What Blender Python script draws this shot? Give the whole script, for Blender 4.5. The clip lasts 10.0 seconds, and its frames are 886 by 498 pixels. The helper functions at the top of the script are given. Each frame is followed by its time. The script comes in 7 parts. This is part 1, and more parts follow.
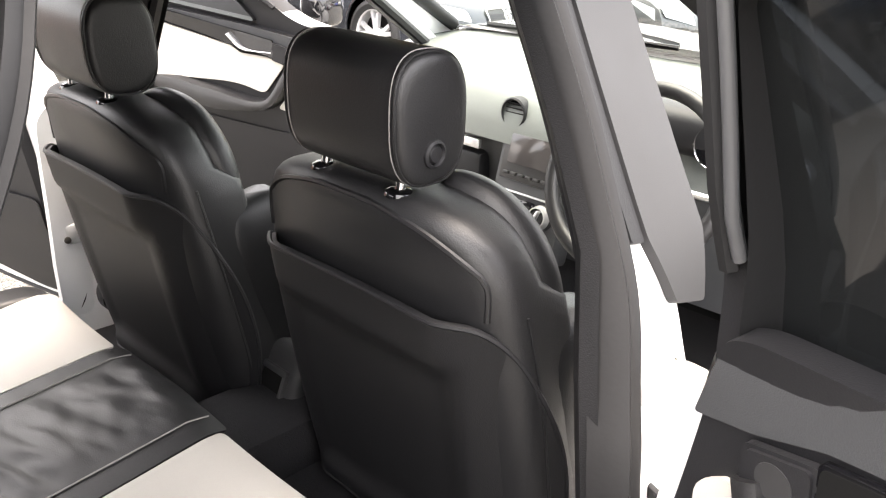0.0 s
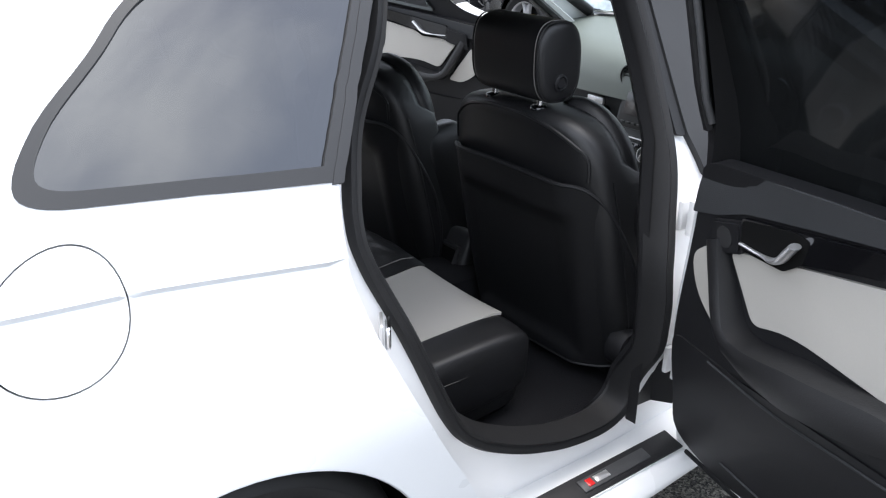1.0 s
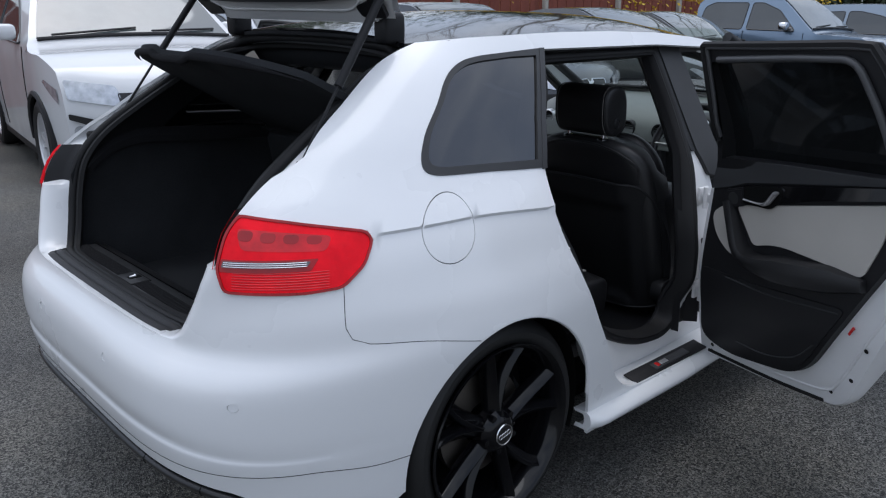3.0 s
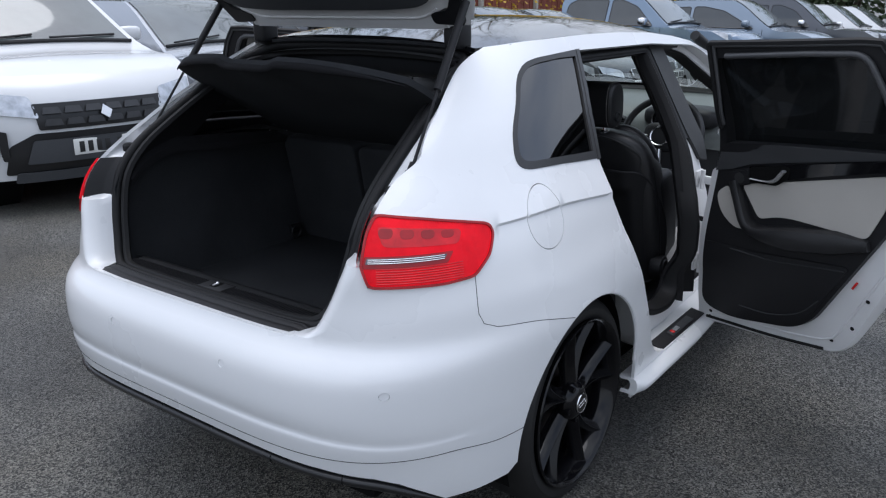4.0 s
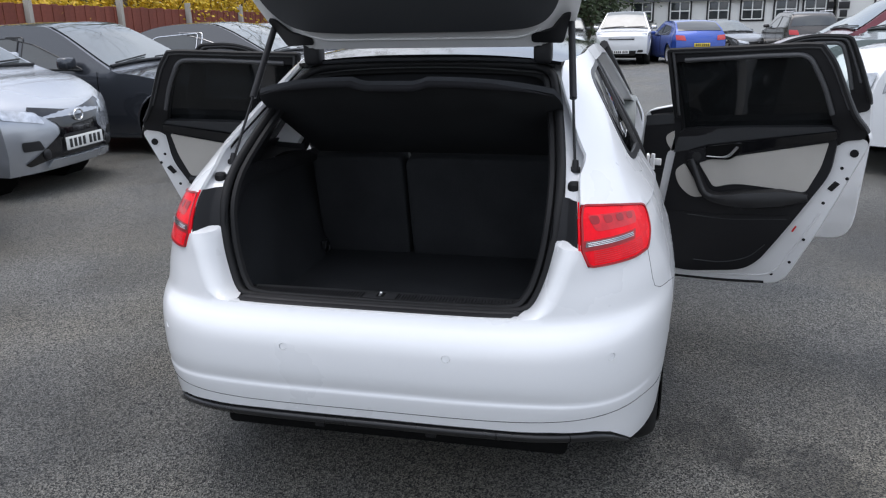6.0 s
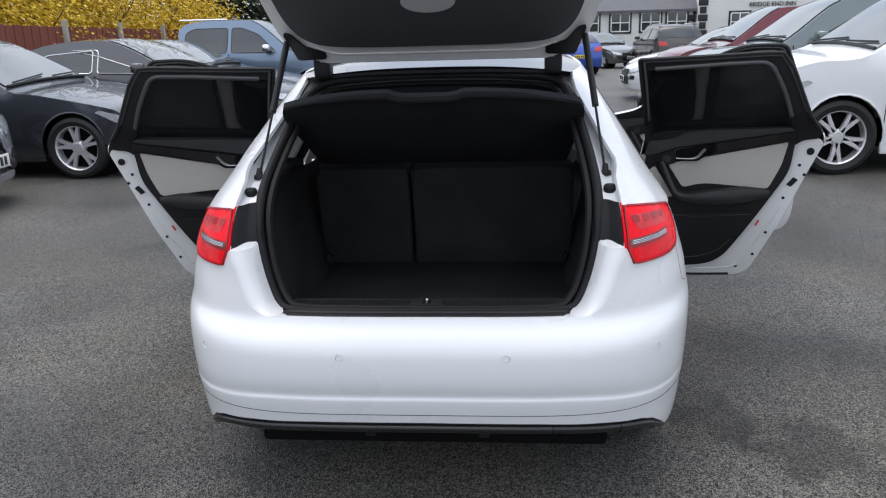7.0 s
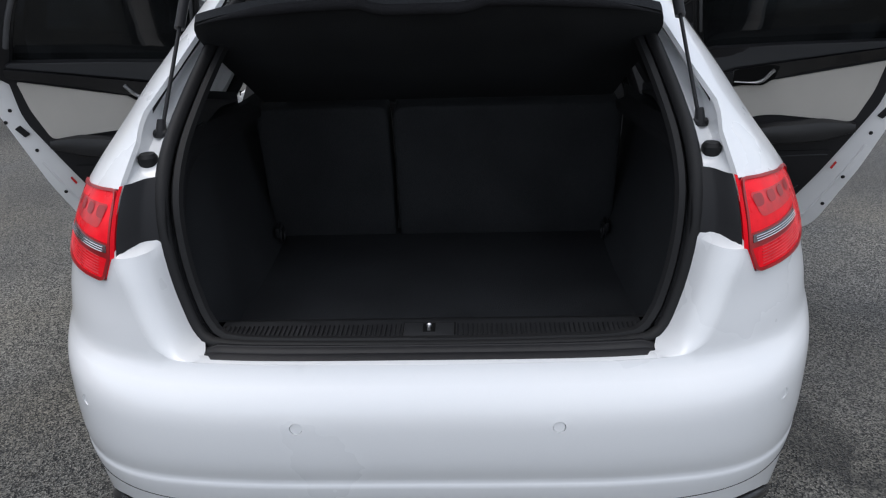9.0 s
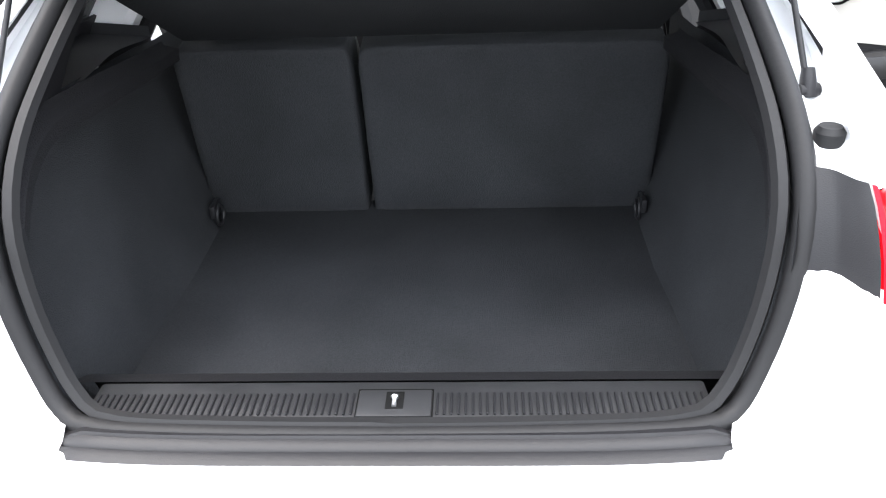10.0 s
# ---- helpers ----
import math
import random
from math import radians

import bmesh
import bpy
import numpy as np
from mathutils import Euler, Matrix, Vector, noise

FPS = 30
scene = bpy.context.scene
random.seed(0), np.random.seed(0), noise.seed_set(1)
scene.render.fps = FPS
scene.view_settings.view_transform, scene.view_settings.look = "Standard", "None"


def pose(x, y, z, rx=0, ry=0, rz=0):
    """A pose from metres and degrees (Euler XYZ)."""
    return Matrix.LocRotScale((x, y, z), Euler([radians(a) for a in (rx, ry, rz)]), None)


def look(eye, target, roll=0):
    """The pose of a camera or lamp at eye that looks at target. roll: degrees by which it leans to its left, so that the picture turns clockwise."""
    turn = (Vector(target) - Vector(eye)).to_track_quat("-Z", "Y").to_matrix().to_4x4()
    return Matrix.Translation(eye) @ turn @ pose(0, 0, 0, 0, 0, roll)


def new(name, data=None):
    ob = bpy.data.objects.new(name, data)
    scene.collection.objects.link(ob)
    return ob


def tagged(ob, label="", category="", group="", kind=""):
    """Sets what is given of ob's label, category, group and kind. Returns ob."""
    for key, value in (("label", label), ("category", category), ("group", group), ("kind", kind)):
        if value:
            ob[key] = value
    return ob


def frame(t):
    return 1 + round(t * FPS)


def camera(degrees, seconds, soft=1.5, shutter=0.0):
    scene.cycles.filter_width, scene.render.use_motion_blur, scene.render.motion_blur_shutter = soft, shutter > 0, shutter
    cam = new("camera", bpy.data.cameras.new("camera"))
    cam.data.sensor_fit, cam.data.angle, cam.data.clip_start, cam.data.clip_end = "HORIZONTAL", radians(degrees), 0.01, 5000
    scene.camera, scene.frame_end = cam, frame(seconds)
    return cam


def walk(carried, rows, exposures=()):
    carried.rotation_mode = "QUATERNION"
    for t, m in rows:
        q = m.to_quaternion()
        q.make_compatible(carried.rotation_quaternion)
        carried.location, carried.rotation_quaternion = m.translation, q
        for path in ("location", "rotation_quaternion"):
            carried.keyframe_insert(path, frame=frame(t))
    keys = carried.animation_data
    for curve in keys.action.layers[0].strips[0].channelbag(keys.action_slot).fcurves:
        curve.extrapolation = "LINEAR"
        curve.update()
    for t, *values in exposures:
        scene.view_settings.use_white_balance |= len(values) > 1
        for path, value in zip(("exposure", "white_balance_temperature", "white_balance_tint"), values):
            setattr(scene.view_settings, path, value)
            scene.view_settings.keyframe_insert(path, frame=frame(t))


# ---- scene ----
cam = camera(58.0, 10.0, 1.2)
PATH = [
    (0, (1.127, 0.218, 1.289), (-0.114, 1.59, 0.53), 3.5),
    (0.2, (1.263, 0.144, 1.297), (-0.059, 1.429, 0.521), 3.1),
    (0.5, (1.444, 0.011, 1.315), (0.019, 1.169, 0.523), 2.8),
    (1, (1.678, -0.288, 1.357), (0.207, 0.816, 0.57), 1.3),
    (1.5, (1.921, -0.507, 1.376), (0.491, 0.683, 0.643), 0.8),
    (2, (2.13, -0.76, 1.397), (0.697, 0.462, 0.725), 0.6),
    (2.5, (2.183, -1.119, 1.416), (0.734, 0.113, 0.797), 0.4),
    (3, (2.108, -1.403, 1.421), (0.7, -0.111, 0.831), 0.2),
    (4.5, (1.5, -2.159, 1.459), (0.561, -0.498, 0.86), -0.7),
    (5, (1.212, -2.366, 1.467), (0.479, -0.602, 0.875), -1.0),
    (5.5, (0.969, -2.562, 1.486), (0.372, -0.748, 0.891), -1.1),
    (7, (0.246, -2.861, 1.509), (0.081, -0.947, 0.953), -1.7),
    (7.5, (0.176, -2.811, 1.492), (0.089, -0.895, 0.922), -1.3),
    (8, (0.172, -2.581, 1.455), (0.109, -0.677, 0.845), -1.2),
    (8.5, (0.155, -2.315, 1.445), (0.076, -0.441, 0.750), -1.7),
    (9, (0.086, -1.992, 1.44), (0.013, -0.151, 0.661), -1.8),
    (9.5, (0.101, -1.706, 1.406), (0.024, 0.098, 0.544), -2.1),
    (10, (0.116, -1.436, 1.391), (0.022, 0.297, 0.398), -2.3),
]
EXPOSURE = [(0.0, 3.39, 7700, 14), (0.3, 2.96, 7400, 13), (0.7, 2.22, 6800, 11), (1.0, 1.62, 6450, 10), (1.5, 0.42, 6150, 10), (2.0, -0.22, 5950, 10), (2.5, -0.06, 5950, 10), (3.5, 0.17, 6050, 11), (4.5, 0.43, 6100, 11), (7.0, 0.56, 6400, 11), (8.5, 0.36, 6400, 10), (9.4, 0.42, 6450, 10), (9.7, 1.38, 6600, 10), (10.0, 3.02, 6700, 10)]
walk(cam, [(t, look(eye, target, roll)) for t, eye, target, roll in PATH], EXPOSURE)

from mathutils.geometry import delaunay_2d_cdt

# ---- light ----
world = bpy.data.worlds.new("sky")
scene.world = world
world.use_nodes = True
wn = world.node_tree
sky = wn.nodes.new("ShaderNodeTexSky")
sky.sky_type = "NISHITA"
sky.sun_disc = False
sky.sun_elevation, sky.sun_rotation = radians(82), radians(300)
sky.air_density, sky.dust_density, sky.ozone_density = 1.0, 4.0, 1.0
# thin cloud over most of the sky, brighter overhead
geo = wn.nodes.new("ShaderNodeTexCoord")
sep = wn.nodes.new("ShaderNodeSeparateXYZ")
wn.links.new(geo.outputs["Generated"], sep.inputs[0])
lift = wn.nodes.new("ShaderNodeMapRange")
lift.inputs["To Min"].default_value, lift.inputs["To Max"].default_value = 0.88, 1.7
wn.links.new(sep.outputs["Z"], lift.inputs["Value"])
puff = wn.nodes.new("ShaderNodeTexNoise")
puff.inputs["Scale"].default_value, puff.inputs["Detail"].default_value = 3.0, 5
wn.links.new(geo.outputs["Generated"], puff.inputs["Vector"])
cover = wn.nodes.new("ShaderNodeMapRange")
cover.inputs["From Min"].default_value, cover.inputs["From Max"].default_value = 0.35, 0.65
cover.inputs["To Min"].default_value, cover.inputs["To Max"].default_value = 0.30, 0.95
wn.links.new(puff.outputs["Fac"], cover.inputs["Value"])
tone = wn.nodes.new("ShaderNodeMix")
tone.data_type, tone.blend_type = "RGBA", "MULTIPLY"
tone.inputs["Factor"].default_value = 1
tone.inputs["A"].default_value = (4.85, 5.05, 5.38, 1)
wn.links.new(lift.outputs["Result"], tone.inputs["B"])
veil = wn.nodes.new("ShaderNodeMix")
veil.data_type = "RGBA"
wn.links.new(cover.outputs["Result"], veil.inputs["Factor"])
wn.links.new(sky.outputs[0], veil.inputs["A"])
wn.links.new(tone.outputs["Result"], veil.inputs["B"])
wn.links.new(veil.outputs["Result"], wn.nodes["Background"].inputs[0])
wn.nodes["Background"].inputs[1].default_value = 0.155
sun = new("sun", bpy.data.lights.new("sun", "SUN"))
sun.data.energy, sun.data.angle, sun.data.color = 0.85, radians(45), (1.0, 0.985, 0.96)
sun.matrix_world = look((-0.7, 0.4, 7), (0, 0, 0))


# ---- materials ----
def material(name, color, rough=0.5, metal=0.0, coat=0.0, grain=0.0, scale=60.0, bump=0.0, blotch=0.0, bscale=3.0, spec=0.5, vary=0.0):
    """A surface with colour grain at two scales and fine relief."""
    m = bpy.data.materials.new(name)
    m.use_nodes = True
    n, l = m.node_tree.nodes, m.node_tree.links
    b = n["Principled BSDF"]
    b.inputs["Base Color"].default_value = (*color, 1)
    b.inputs["Roughness"].default_value = rough
    b.inputs["Metallic"].default_value = metal
    b.inputs["Specular IOR Level"].default_value = spec
    b.inputs["Coat Weight"].default_value = coat
    b.inputs["Coat Roughness"].default_value = 0.04
    co = n.new("ShaderNodeTexCoord")
    last = None
    for amount, size, seed in ((grain, scale, 0.0), (blotch, bscale, 3.7)):
        if amount:
            t = n.new("ShaderNodeTexNoise")
            t.inputs["Scale"].default_value, t.inputs["Detail"].default_value = size, 5
            l.new(co.outputs["Object"], t.inputs["Vector"])
            r = n.new("ShaderNodeMapRange")
            r.inputs["From Min"].default_value, r.inputs["From Max"].default_value = 0.15, 0.85
            r.inputs["To Min"].default_value, r.inputs["To Max"].default_value = 1 - amount, 1 + amount
            l.new(t.outputs["Fac"], r.inputs["Value"])
            mix = n.new("ShaderNodeMix")
            mix.data_type, mix.blend_type = "RGBA", "MULTIPLY"
            mix.inputs["Factor"].default_value = 1
            if last:
                l.new(last, mix.inputs["A"])
            else:
                mix.inputs["A"].default_value = (*color, 1)
            l.new(r.outputs["Result"], mix.inputs["B"])
            last = mix.outputs["Result"]
            if size == bscale:
                rr = n.new("ShaderNodeMapRange")
                rr.inputs["To Min"].default_value, rr.inputs["To Max"].default_value = max(0.02, rough * 0.8), min(1, rough * 1.2)
                l.new(t.outputs["Fac"], rr.inputs["Value"])
                l.new(rr.outputs["Result"], b.inputs["Roughness"])
    if vary:
        oi = n.new("ShaderNodeObjectInfo")
        r = n.new("ShaderNodeMapRange")
        r.inputs["To Min"].default_value, r.inputs["To Max"].default_value = 1 - vary, 1 + vary
        l.new(oi.outputs["Random"], r.inputs["Value"])
        mix = n.new("ShaderNodeMix")
        mix.data_type, mix.blend_type = "RGBA", "MULTIPLY"
        mix.inputs["Factor"].default_value = 1
        if last:
            l.new(last, mix.inputs["A"])
        else:
            mix.inputs["A"].default_value = (*color, 1)
        l.new(r.outputs["Result"], mix.inputs["B"])
        last = mix.outputs["Result"]
    if last:
        l.new(last, b.inputs["Base Color"])
    if bump:
        t = n.new("ShaderNodeTexNoise")
        t.inputs["Scale"].default_value, t.inputs["Detail"].default_value = scale, 4
        l.new(co.outputs["Object"], t.inputs["Vector"])
        bp = n.new("ShaderNodeBump")
        bp.inputs["Strength"].default_value, bp.inputs["Distance"].default_value = bump, 0.002
        l.new(t.outputs["Fac"], bp.inputs["Height"])
        l.new(bp.outputs["Normal"], b.inputs["Normal"])
    return m


def glass(name, tint, rough=0.0, ior=1.5, haze=None):
    """A tinted pane: what passes takes the tint, gloss grows towards grazing angles, and a painted diffuse haze lifts
    the blacks like veiling glare.
    """
    m = bpy.data.materials.new(name)
    m.use_nodes = True
    n, l = m.node_tree.nodes, m.node_tree.links
    n.remove(n["Principled BSDF"])
    tr, gl, mx, fr = n.new("ShaderNodeBsdfTransparent"), n.new("ShaderNodeBsdfGlossy"), n.new("ShaderNodeMixShader"), n.new("ShaderNodeFresnel")
    tr.inputs[0].default_value = (*tint, 1)
    gl.inputs["Roughness"].default_value = rough
    fr.inputs["IOR"].default_value = ior
    l.new(fr.outputs[0], mx.inputs[0])
    l.new(tr.outputs[0], mx.inputs[1])
    if haze:
        df, both_ways = n.new("ShaderNodeBsdfDiffuse"), n.new("ShaderNodeAddShader")
        df.inputs[0].default_value = (*haze, 1)
        l.new(tr.outputs[0], both_ways.inputs[0])
        l.new(df.outputs[0], both_ways.inputs[1])
        l.new(both_ways.outputs[0], mx.inputs[1])
    l.new(gl.outputs[0], mx.inputs[2])
    l.new(mx.outputs[0], n["Material Output"].inputs[0])
    return m


WHITE = material("white_paint", (0.78, 0.79, 0.80), 0.28, coat=0.6, grain=0.012, scale=400, blotch=0.015, bscale=2.0)
WHITE_IN = material("white_jamb_paint", (0.77, 0.77, 0.77), 0.40, coat=0.2, blotch=0.03, bscale=8)
RUBBER = material("black_rubber", (0.0105, 0.0105, 0.0112), 0.62, spec=0.3, grain=0.1, scale=150, bump=0.1)
PLASTIC = material("black_grained_plastic", (0.0115, 0.0115, 0.013), 0.5, grain=0.15, scale=600, bump=0.18, spec=0.32)
TRIMGREY = material("dark_grey_soft_trim", (0.037, 0.0385, 0.041), 0.62, grain=0.1, scale=600, bump=0.3, blotch=0.08, spec=0.38)
FRAMEBLACK = material("satin_black_window_trim", (0.028, 0.028, 0.029), 0.42, coat=0.06, blotch=0.06, bscale=5, spec=0.42)
BEAD = material("satin_grey_bead", (0.060, 0.061, 0.064), 0.40, blotch=0.08, bscale=6)
PILLARBLACK = material("matt_black_pillar_trim", (0.026, 0.026, 0.027), 0.55, grain=0.08, scale=500, bump=0.1, blotch=0.08, bscale=6, spec=0.35)
GLOSS = material("gloss_black_paint", (0.006, 0.006, 0.007), 0.08, coat=0.5)
ALLOY = material("gloss_black_alloy", (0.004, 0.004, 0.005), 0.09, coat=0.0, blotch=0.05, spec=0.32)
CHROME = material("chrome", (0.75, 0.75, 0.76), 0.12, metal=1.0)
SATIN = material("satin_aluminium", (0.80, 0.80, 0.81), 0.38, metal=1.0, grain=0.04, scale=300)
HANDLE = material("bright_satin_handle", (0.58, 0.58, 0.59), 0.30, metal=0.75, blotch=0.03)
CONSOLE = material("satin_console_plastic", (0.035, 0.035, 0.037), 0.36, grain=0.1, scale=400, bump=0.2)
STEEL = material("brake_steel", (0.22, 0.20, 0.18), 0.45, metal=1.0, blotch=0.2, bscale=15)
LEATHER = material("black_leather", (0.0105, 0.0105, 0.0115), 0.43, grain=0.12, scale=420, bump=0.22, blotch=0.12, bscale=9)
CREAM = material("pale_grey_leather", (0.45, 0.43, 0.395), 0.46, grain=0.03, scale=520, bump=0.12, blotch=0.05, bscale=7)
THREAD = material("grey_thread", (0.22, 0.21, 0.20), 0.8)
SCUFF = material("worn_grey_black_plastic", (0.040, 0.041, 0.044), 0.42, grain=0.15, scale=500, bump=0.1, blotch=0.2, bscale=20)
SHELLBLACK = material("black_seat_shell", (0.008, 0.008, 0.009), 0.55, grain=0.12, scale=500, bump=0.3, spec=0.32)
PLATEBLACK = material("ribbed_black_plastic", (0.020, 0.0205, 0.022), 0.45, grain=0.15, scale=500, bump=0.1, blotch=0.25, bscale=20)
CARPET = material("black_carpet", (0.011, 0.011, 0.0125), 0.95, grain=0.45, scale=380, bump=0.9, blotch=0.2, bscale=5, spec=0.2)
BOOTCARPET = material("boot_carpet", (0.027, 0.0285, 0.031), 0.95, grain=0.4, scale=420, bump=0.8, blotch=0.38, bscale=5, spec=0.15)
STRIP = material("satin_black_strip", (0.012, 0.012, 0.013), 0.28, blotch=0.08, bscale=6)
RED = material("red_lamp_lens", (0.92, 0.008, 0.020), 0.28, spec=0.12, coat=0.03, grain=0.10, scale=40, blotch=0.22, bscale=14)
REDDARK = material("dark_red_lamp_cells", (0.34, 0.004, 0.008), 0.3, coat=0.05, blotch=0.4, bscale=25)
REDMID = material("shaded_red_lamp_bowl", (0.62, 0.006, 0.014), 0.3, coat=0.03, blotch=0.5, bscale=22)
GATETRIM = material("charcoal_gate_trim", (0.050, 0.053, 0.058), 0.6, grain=0.1, scale=500, bump=0.3, blotch=0.08)
GRABGREY = material("pale_grey_plastic", (0.42, 0.42, 0.42), 0.5, grain=0.05, scale=300)
CLEAR = material("clear_lamp_strip", (0.16, 0.14, 0.15), 0.15, metal=0.5, coat=0.3, grain=0.3, scale=90)
REFLECT = material("red_reflector", (0.6, 0.02, 0.02), 0.2, coat=0.6)
LINER = material("headliner_cloth", (0.05, 0.05, 0.052), 0.9, grain=0.1, scale=400)
# upper dash: windscreen light is put into this paler colour
DASH = material("dash_grained_lit", (0.125, 0.137, 0.129), 0.46, grain=0.1, scale=500, bump=0.3)
SCREEN = material("unlit_screen", (0.05, 0.045, 0.045), 0.12)
PRIVACY = glass("privacy_glass", (0.007, 0.008, 0.010), ior=2.2)
# last colour is the added haze that lightens the dark glass
SHADED = glass("shaded_door_glass", (0.006, 0.007, 0.008), 0.05, 1.5, (0.0095, 0.0102, 0.0106))
CLEARGLASS = glass("clear_glass", (0.80, 0.86, 0.83))
TYRE = material("tyre_rubber", (0.008, 0.008, 0.0082), 0.62, grain=0.15, scale=80, bump=0.2, blotch=0.2, bscale=10)
# near-black for arch liners, and for shade behind spokes and in recesses
LINERBLACK = material("liner_and_shade_black", (0.006, 0.006, 0.006), 0.9, spec=0.1)


# ---- geometry helpers ----
def mesh(name, verts, faces, mat, parent=None, label="", smooth=35):
    me = bpy.data.meshes.new(name)
    me.from_pydata([tuple(v) for v in verts], [], faces)
    if smooth:
        me.polygons.foreach_set("use_smooth", [True] * len(me.polygons))
        me.set_sharp_from_angle(angle=radians(smooth))
    me.materials.append(mat)
    me.update()
    ob = new(name, me)
    if parent:
        ob.parent = parent
    if label:
        ob["label"] = label
    return ob


def solid(vs, fs, depth, offset=-1):
    """A sheet made solid: the face, its back at a depth, and the rim between."""
    P = np.array([tuple(v) for v in vs], float)
    nrm = np.zeros_like(P)
    edges = {}
    for f in fs:
        a, b, c = P[f[0]], P[f[1]], P[f[2]]
        n = np.cross(b - a, c - a)
        for i, k in enumerate(f):
            nrm[k] += n
            e = (k, f[(i + 1) % len(f)])
            edges[e] = edges.get(e, 0) + 1
    nrm /= np.maximum(np.linalg.norm(nrm, axis=1), 1e-12)[:, None]
    back = P + nrm * depth * offset
    n = len(P)
    out = [list(f) for f in fs] if offset < 0 else [list(f)[::-1] for f in fs]
    out += [[k + n for k in f[::-1]] for f in fs] if offset < 0 else [[k + n for k in f] for f in fs]
    for a, b in edges:
        if (b, a) not in edges:
            out.append([b, a, a + n, b + n] if offset < 0 else [a, b, b + n, a + n])
    return [tuple(p) for p in P] + [tuple(p) for p in back], out


def thick(ob, depth, offset=-1):
    """Gives a sheet its thickness, with crisp edges."""
    me = ob.data
    vs, fs = solid([v.co for v in me.vertices], [list(p.vertices) for p in me.polygons], depth, offset)
    me.clear_geometry()
    me.from_pydata(vs, [], fs)
    me.polygons.foreach_set("use_smooth", [True] * len(me.polygons))
    me.set_sharp_from_angle(angle=radians(40))
    me.update()
    return ob


def empty(name, m=None, label="", category="", group="", kind=""):
    ob = new(name)
    if m is not None:
        ob.matrix_world = m
    return tagged(ob, label, category, group, kind)


def spl(xs, ys):
    """A smooth curve through the knots, which does not overshoot."""
    xs, ys = np.array(xs, float), np.array(ys, float)
    h, d = np.diff(xs), np.diff(ys) / np.diff(xs)
    m = np.zeros(len(xs))
    m[0], m[-1] = d[0], d[-1]
    for k in range(1, len(xs) - 1):
        if d[k - 1] * d[k] > 0:
            w1, w2 = 2 * h[k] + h[k - 1], h[k] + 2 * h[k - 1]
            m[k] = (w1 + w2) / (w1 / d[k - 1] + w2 / d[k])

    def at(x):
        if x <= xs[0]:
            return float(ys[0] + m[0] * (x - xs[0]))
        if x >= xs[-1]:
            return float(ys[-1] + m[-1] * (x - xs[-1]))
        k = int(np.searchsorted(xs, x) - 1)
        t = (x - xs[k]) / h[k]
        return float((2 * t**3 - 3 * t * t + 1) * ys[k] + (t**3 - 2 * t * t + t) * h[k] * m[k] + (3 * t * t - 2 * t**3) * ys[k + 1] + (t**3 - t * t) * h[k] * m[k + 1])

    return at


def rounded(pts, r, n=5, closed=True):
    """A polygon or line with its corners rounded; r one number or one for each corner."""
    out = []
    k = len(pts)
    for i, p in enumerate(pts):
        p = Vector(p)
        if not closed and i in (0, k - 1):
            out.append(p)
            continue
        a, b = Vector(pts[i - 1]), Vector(pts[(i + 1) % k])
        ri = r if isinstance(r, (int, float)) else r[i]
        da, db = (a - p).length, (b - p).length
        ra, rb = min(ri, da * 0.48), min(ri, db * 0.48)
        if min(ra, rb) < 1e-4:
            out.append(p)
            continue
        s, e = p + (a - p) * ra / da, p + (b - p) * rb / db
        for j in range(n + 1):
            t = j / n
            out.append((1 - t) ** 2 * s + 2 * t * (1 - t) * p + t * t * e)
    return out


def smooth_line(pts, step=0.03, closed=False):
    """A Catmull-Rom curve through points of any dimension."""
    P = [np.array(p, float) for p in pts]
    k = len(P)
    out = []
    for i in range(k if closed else k - 1):
        p1, p2 = P[i], P[(i + 1) % k]
        p0 = P[i - 1] if closed or i else 2 * p1 - p2
        p3 = P[(i + 2) % k] if closed or i + 2 < k else 2 * p2 - p1
        n = max(1, int(np.linalg.norm(p2 - p1) / step))
        for j in range(n):
            t = j / n
            out.append(0.5 * (2 * p1 + (p2 - p0) * t + (2 * p0 - 5 * p1 + 4 * p2 - p3) * t * t + (3 * p1 - p0 - 3 * p2 + p3) * t**3))
    if not closed:
        out.append(P[-1])
    return out


def resample(loop, step):
    out = []
    for a, b in zip(loop, list(loop[1:]) + [loop[0]]):
        a, b = np.array(a[:2], float), np.array(b[:2], float)
        n = max(1, int(math.ceil(np.linalg.norm(b - a) / step)))
        out += [a + (b - a) * j / n for j in range(n)]
    return out


def within_loop(pts, loop):
    """Which of the points lie inside the loop."""
    x, y = pts[:, 0], pts[:, 1]
    hit = np.zeros(len(pts), bool)
    L = np.array(loop)
    for (x1, y1), (x2, y2) in zip(L, np.roll(L, -1, 0)):
        if y1 == y2:
            continue
        c = (y1 > y) != (y2 > y)
        hit ^= c & (x < (x2 - x1) * (y - y1) / (y2 - y1) + x1)
    return hit


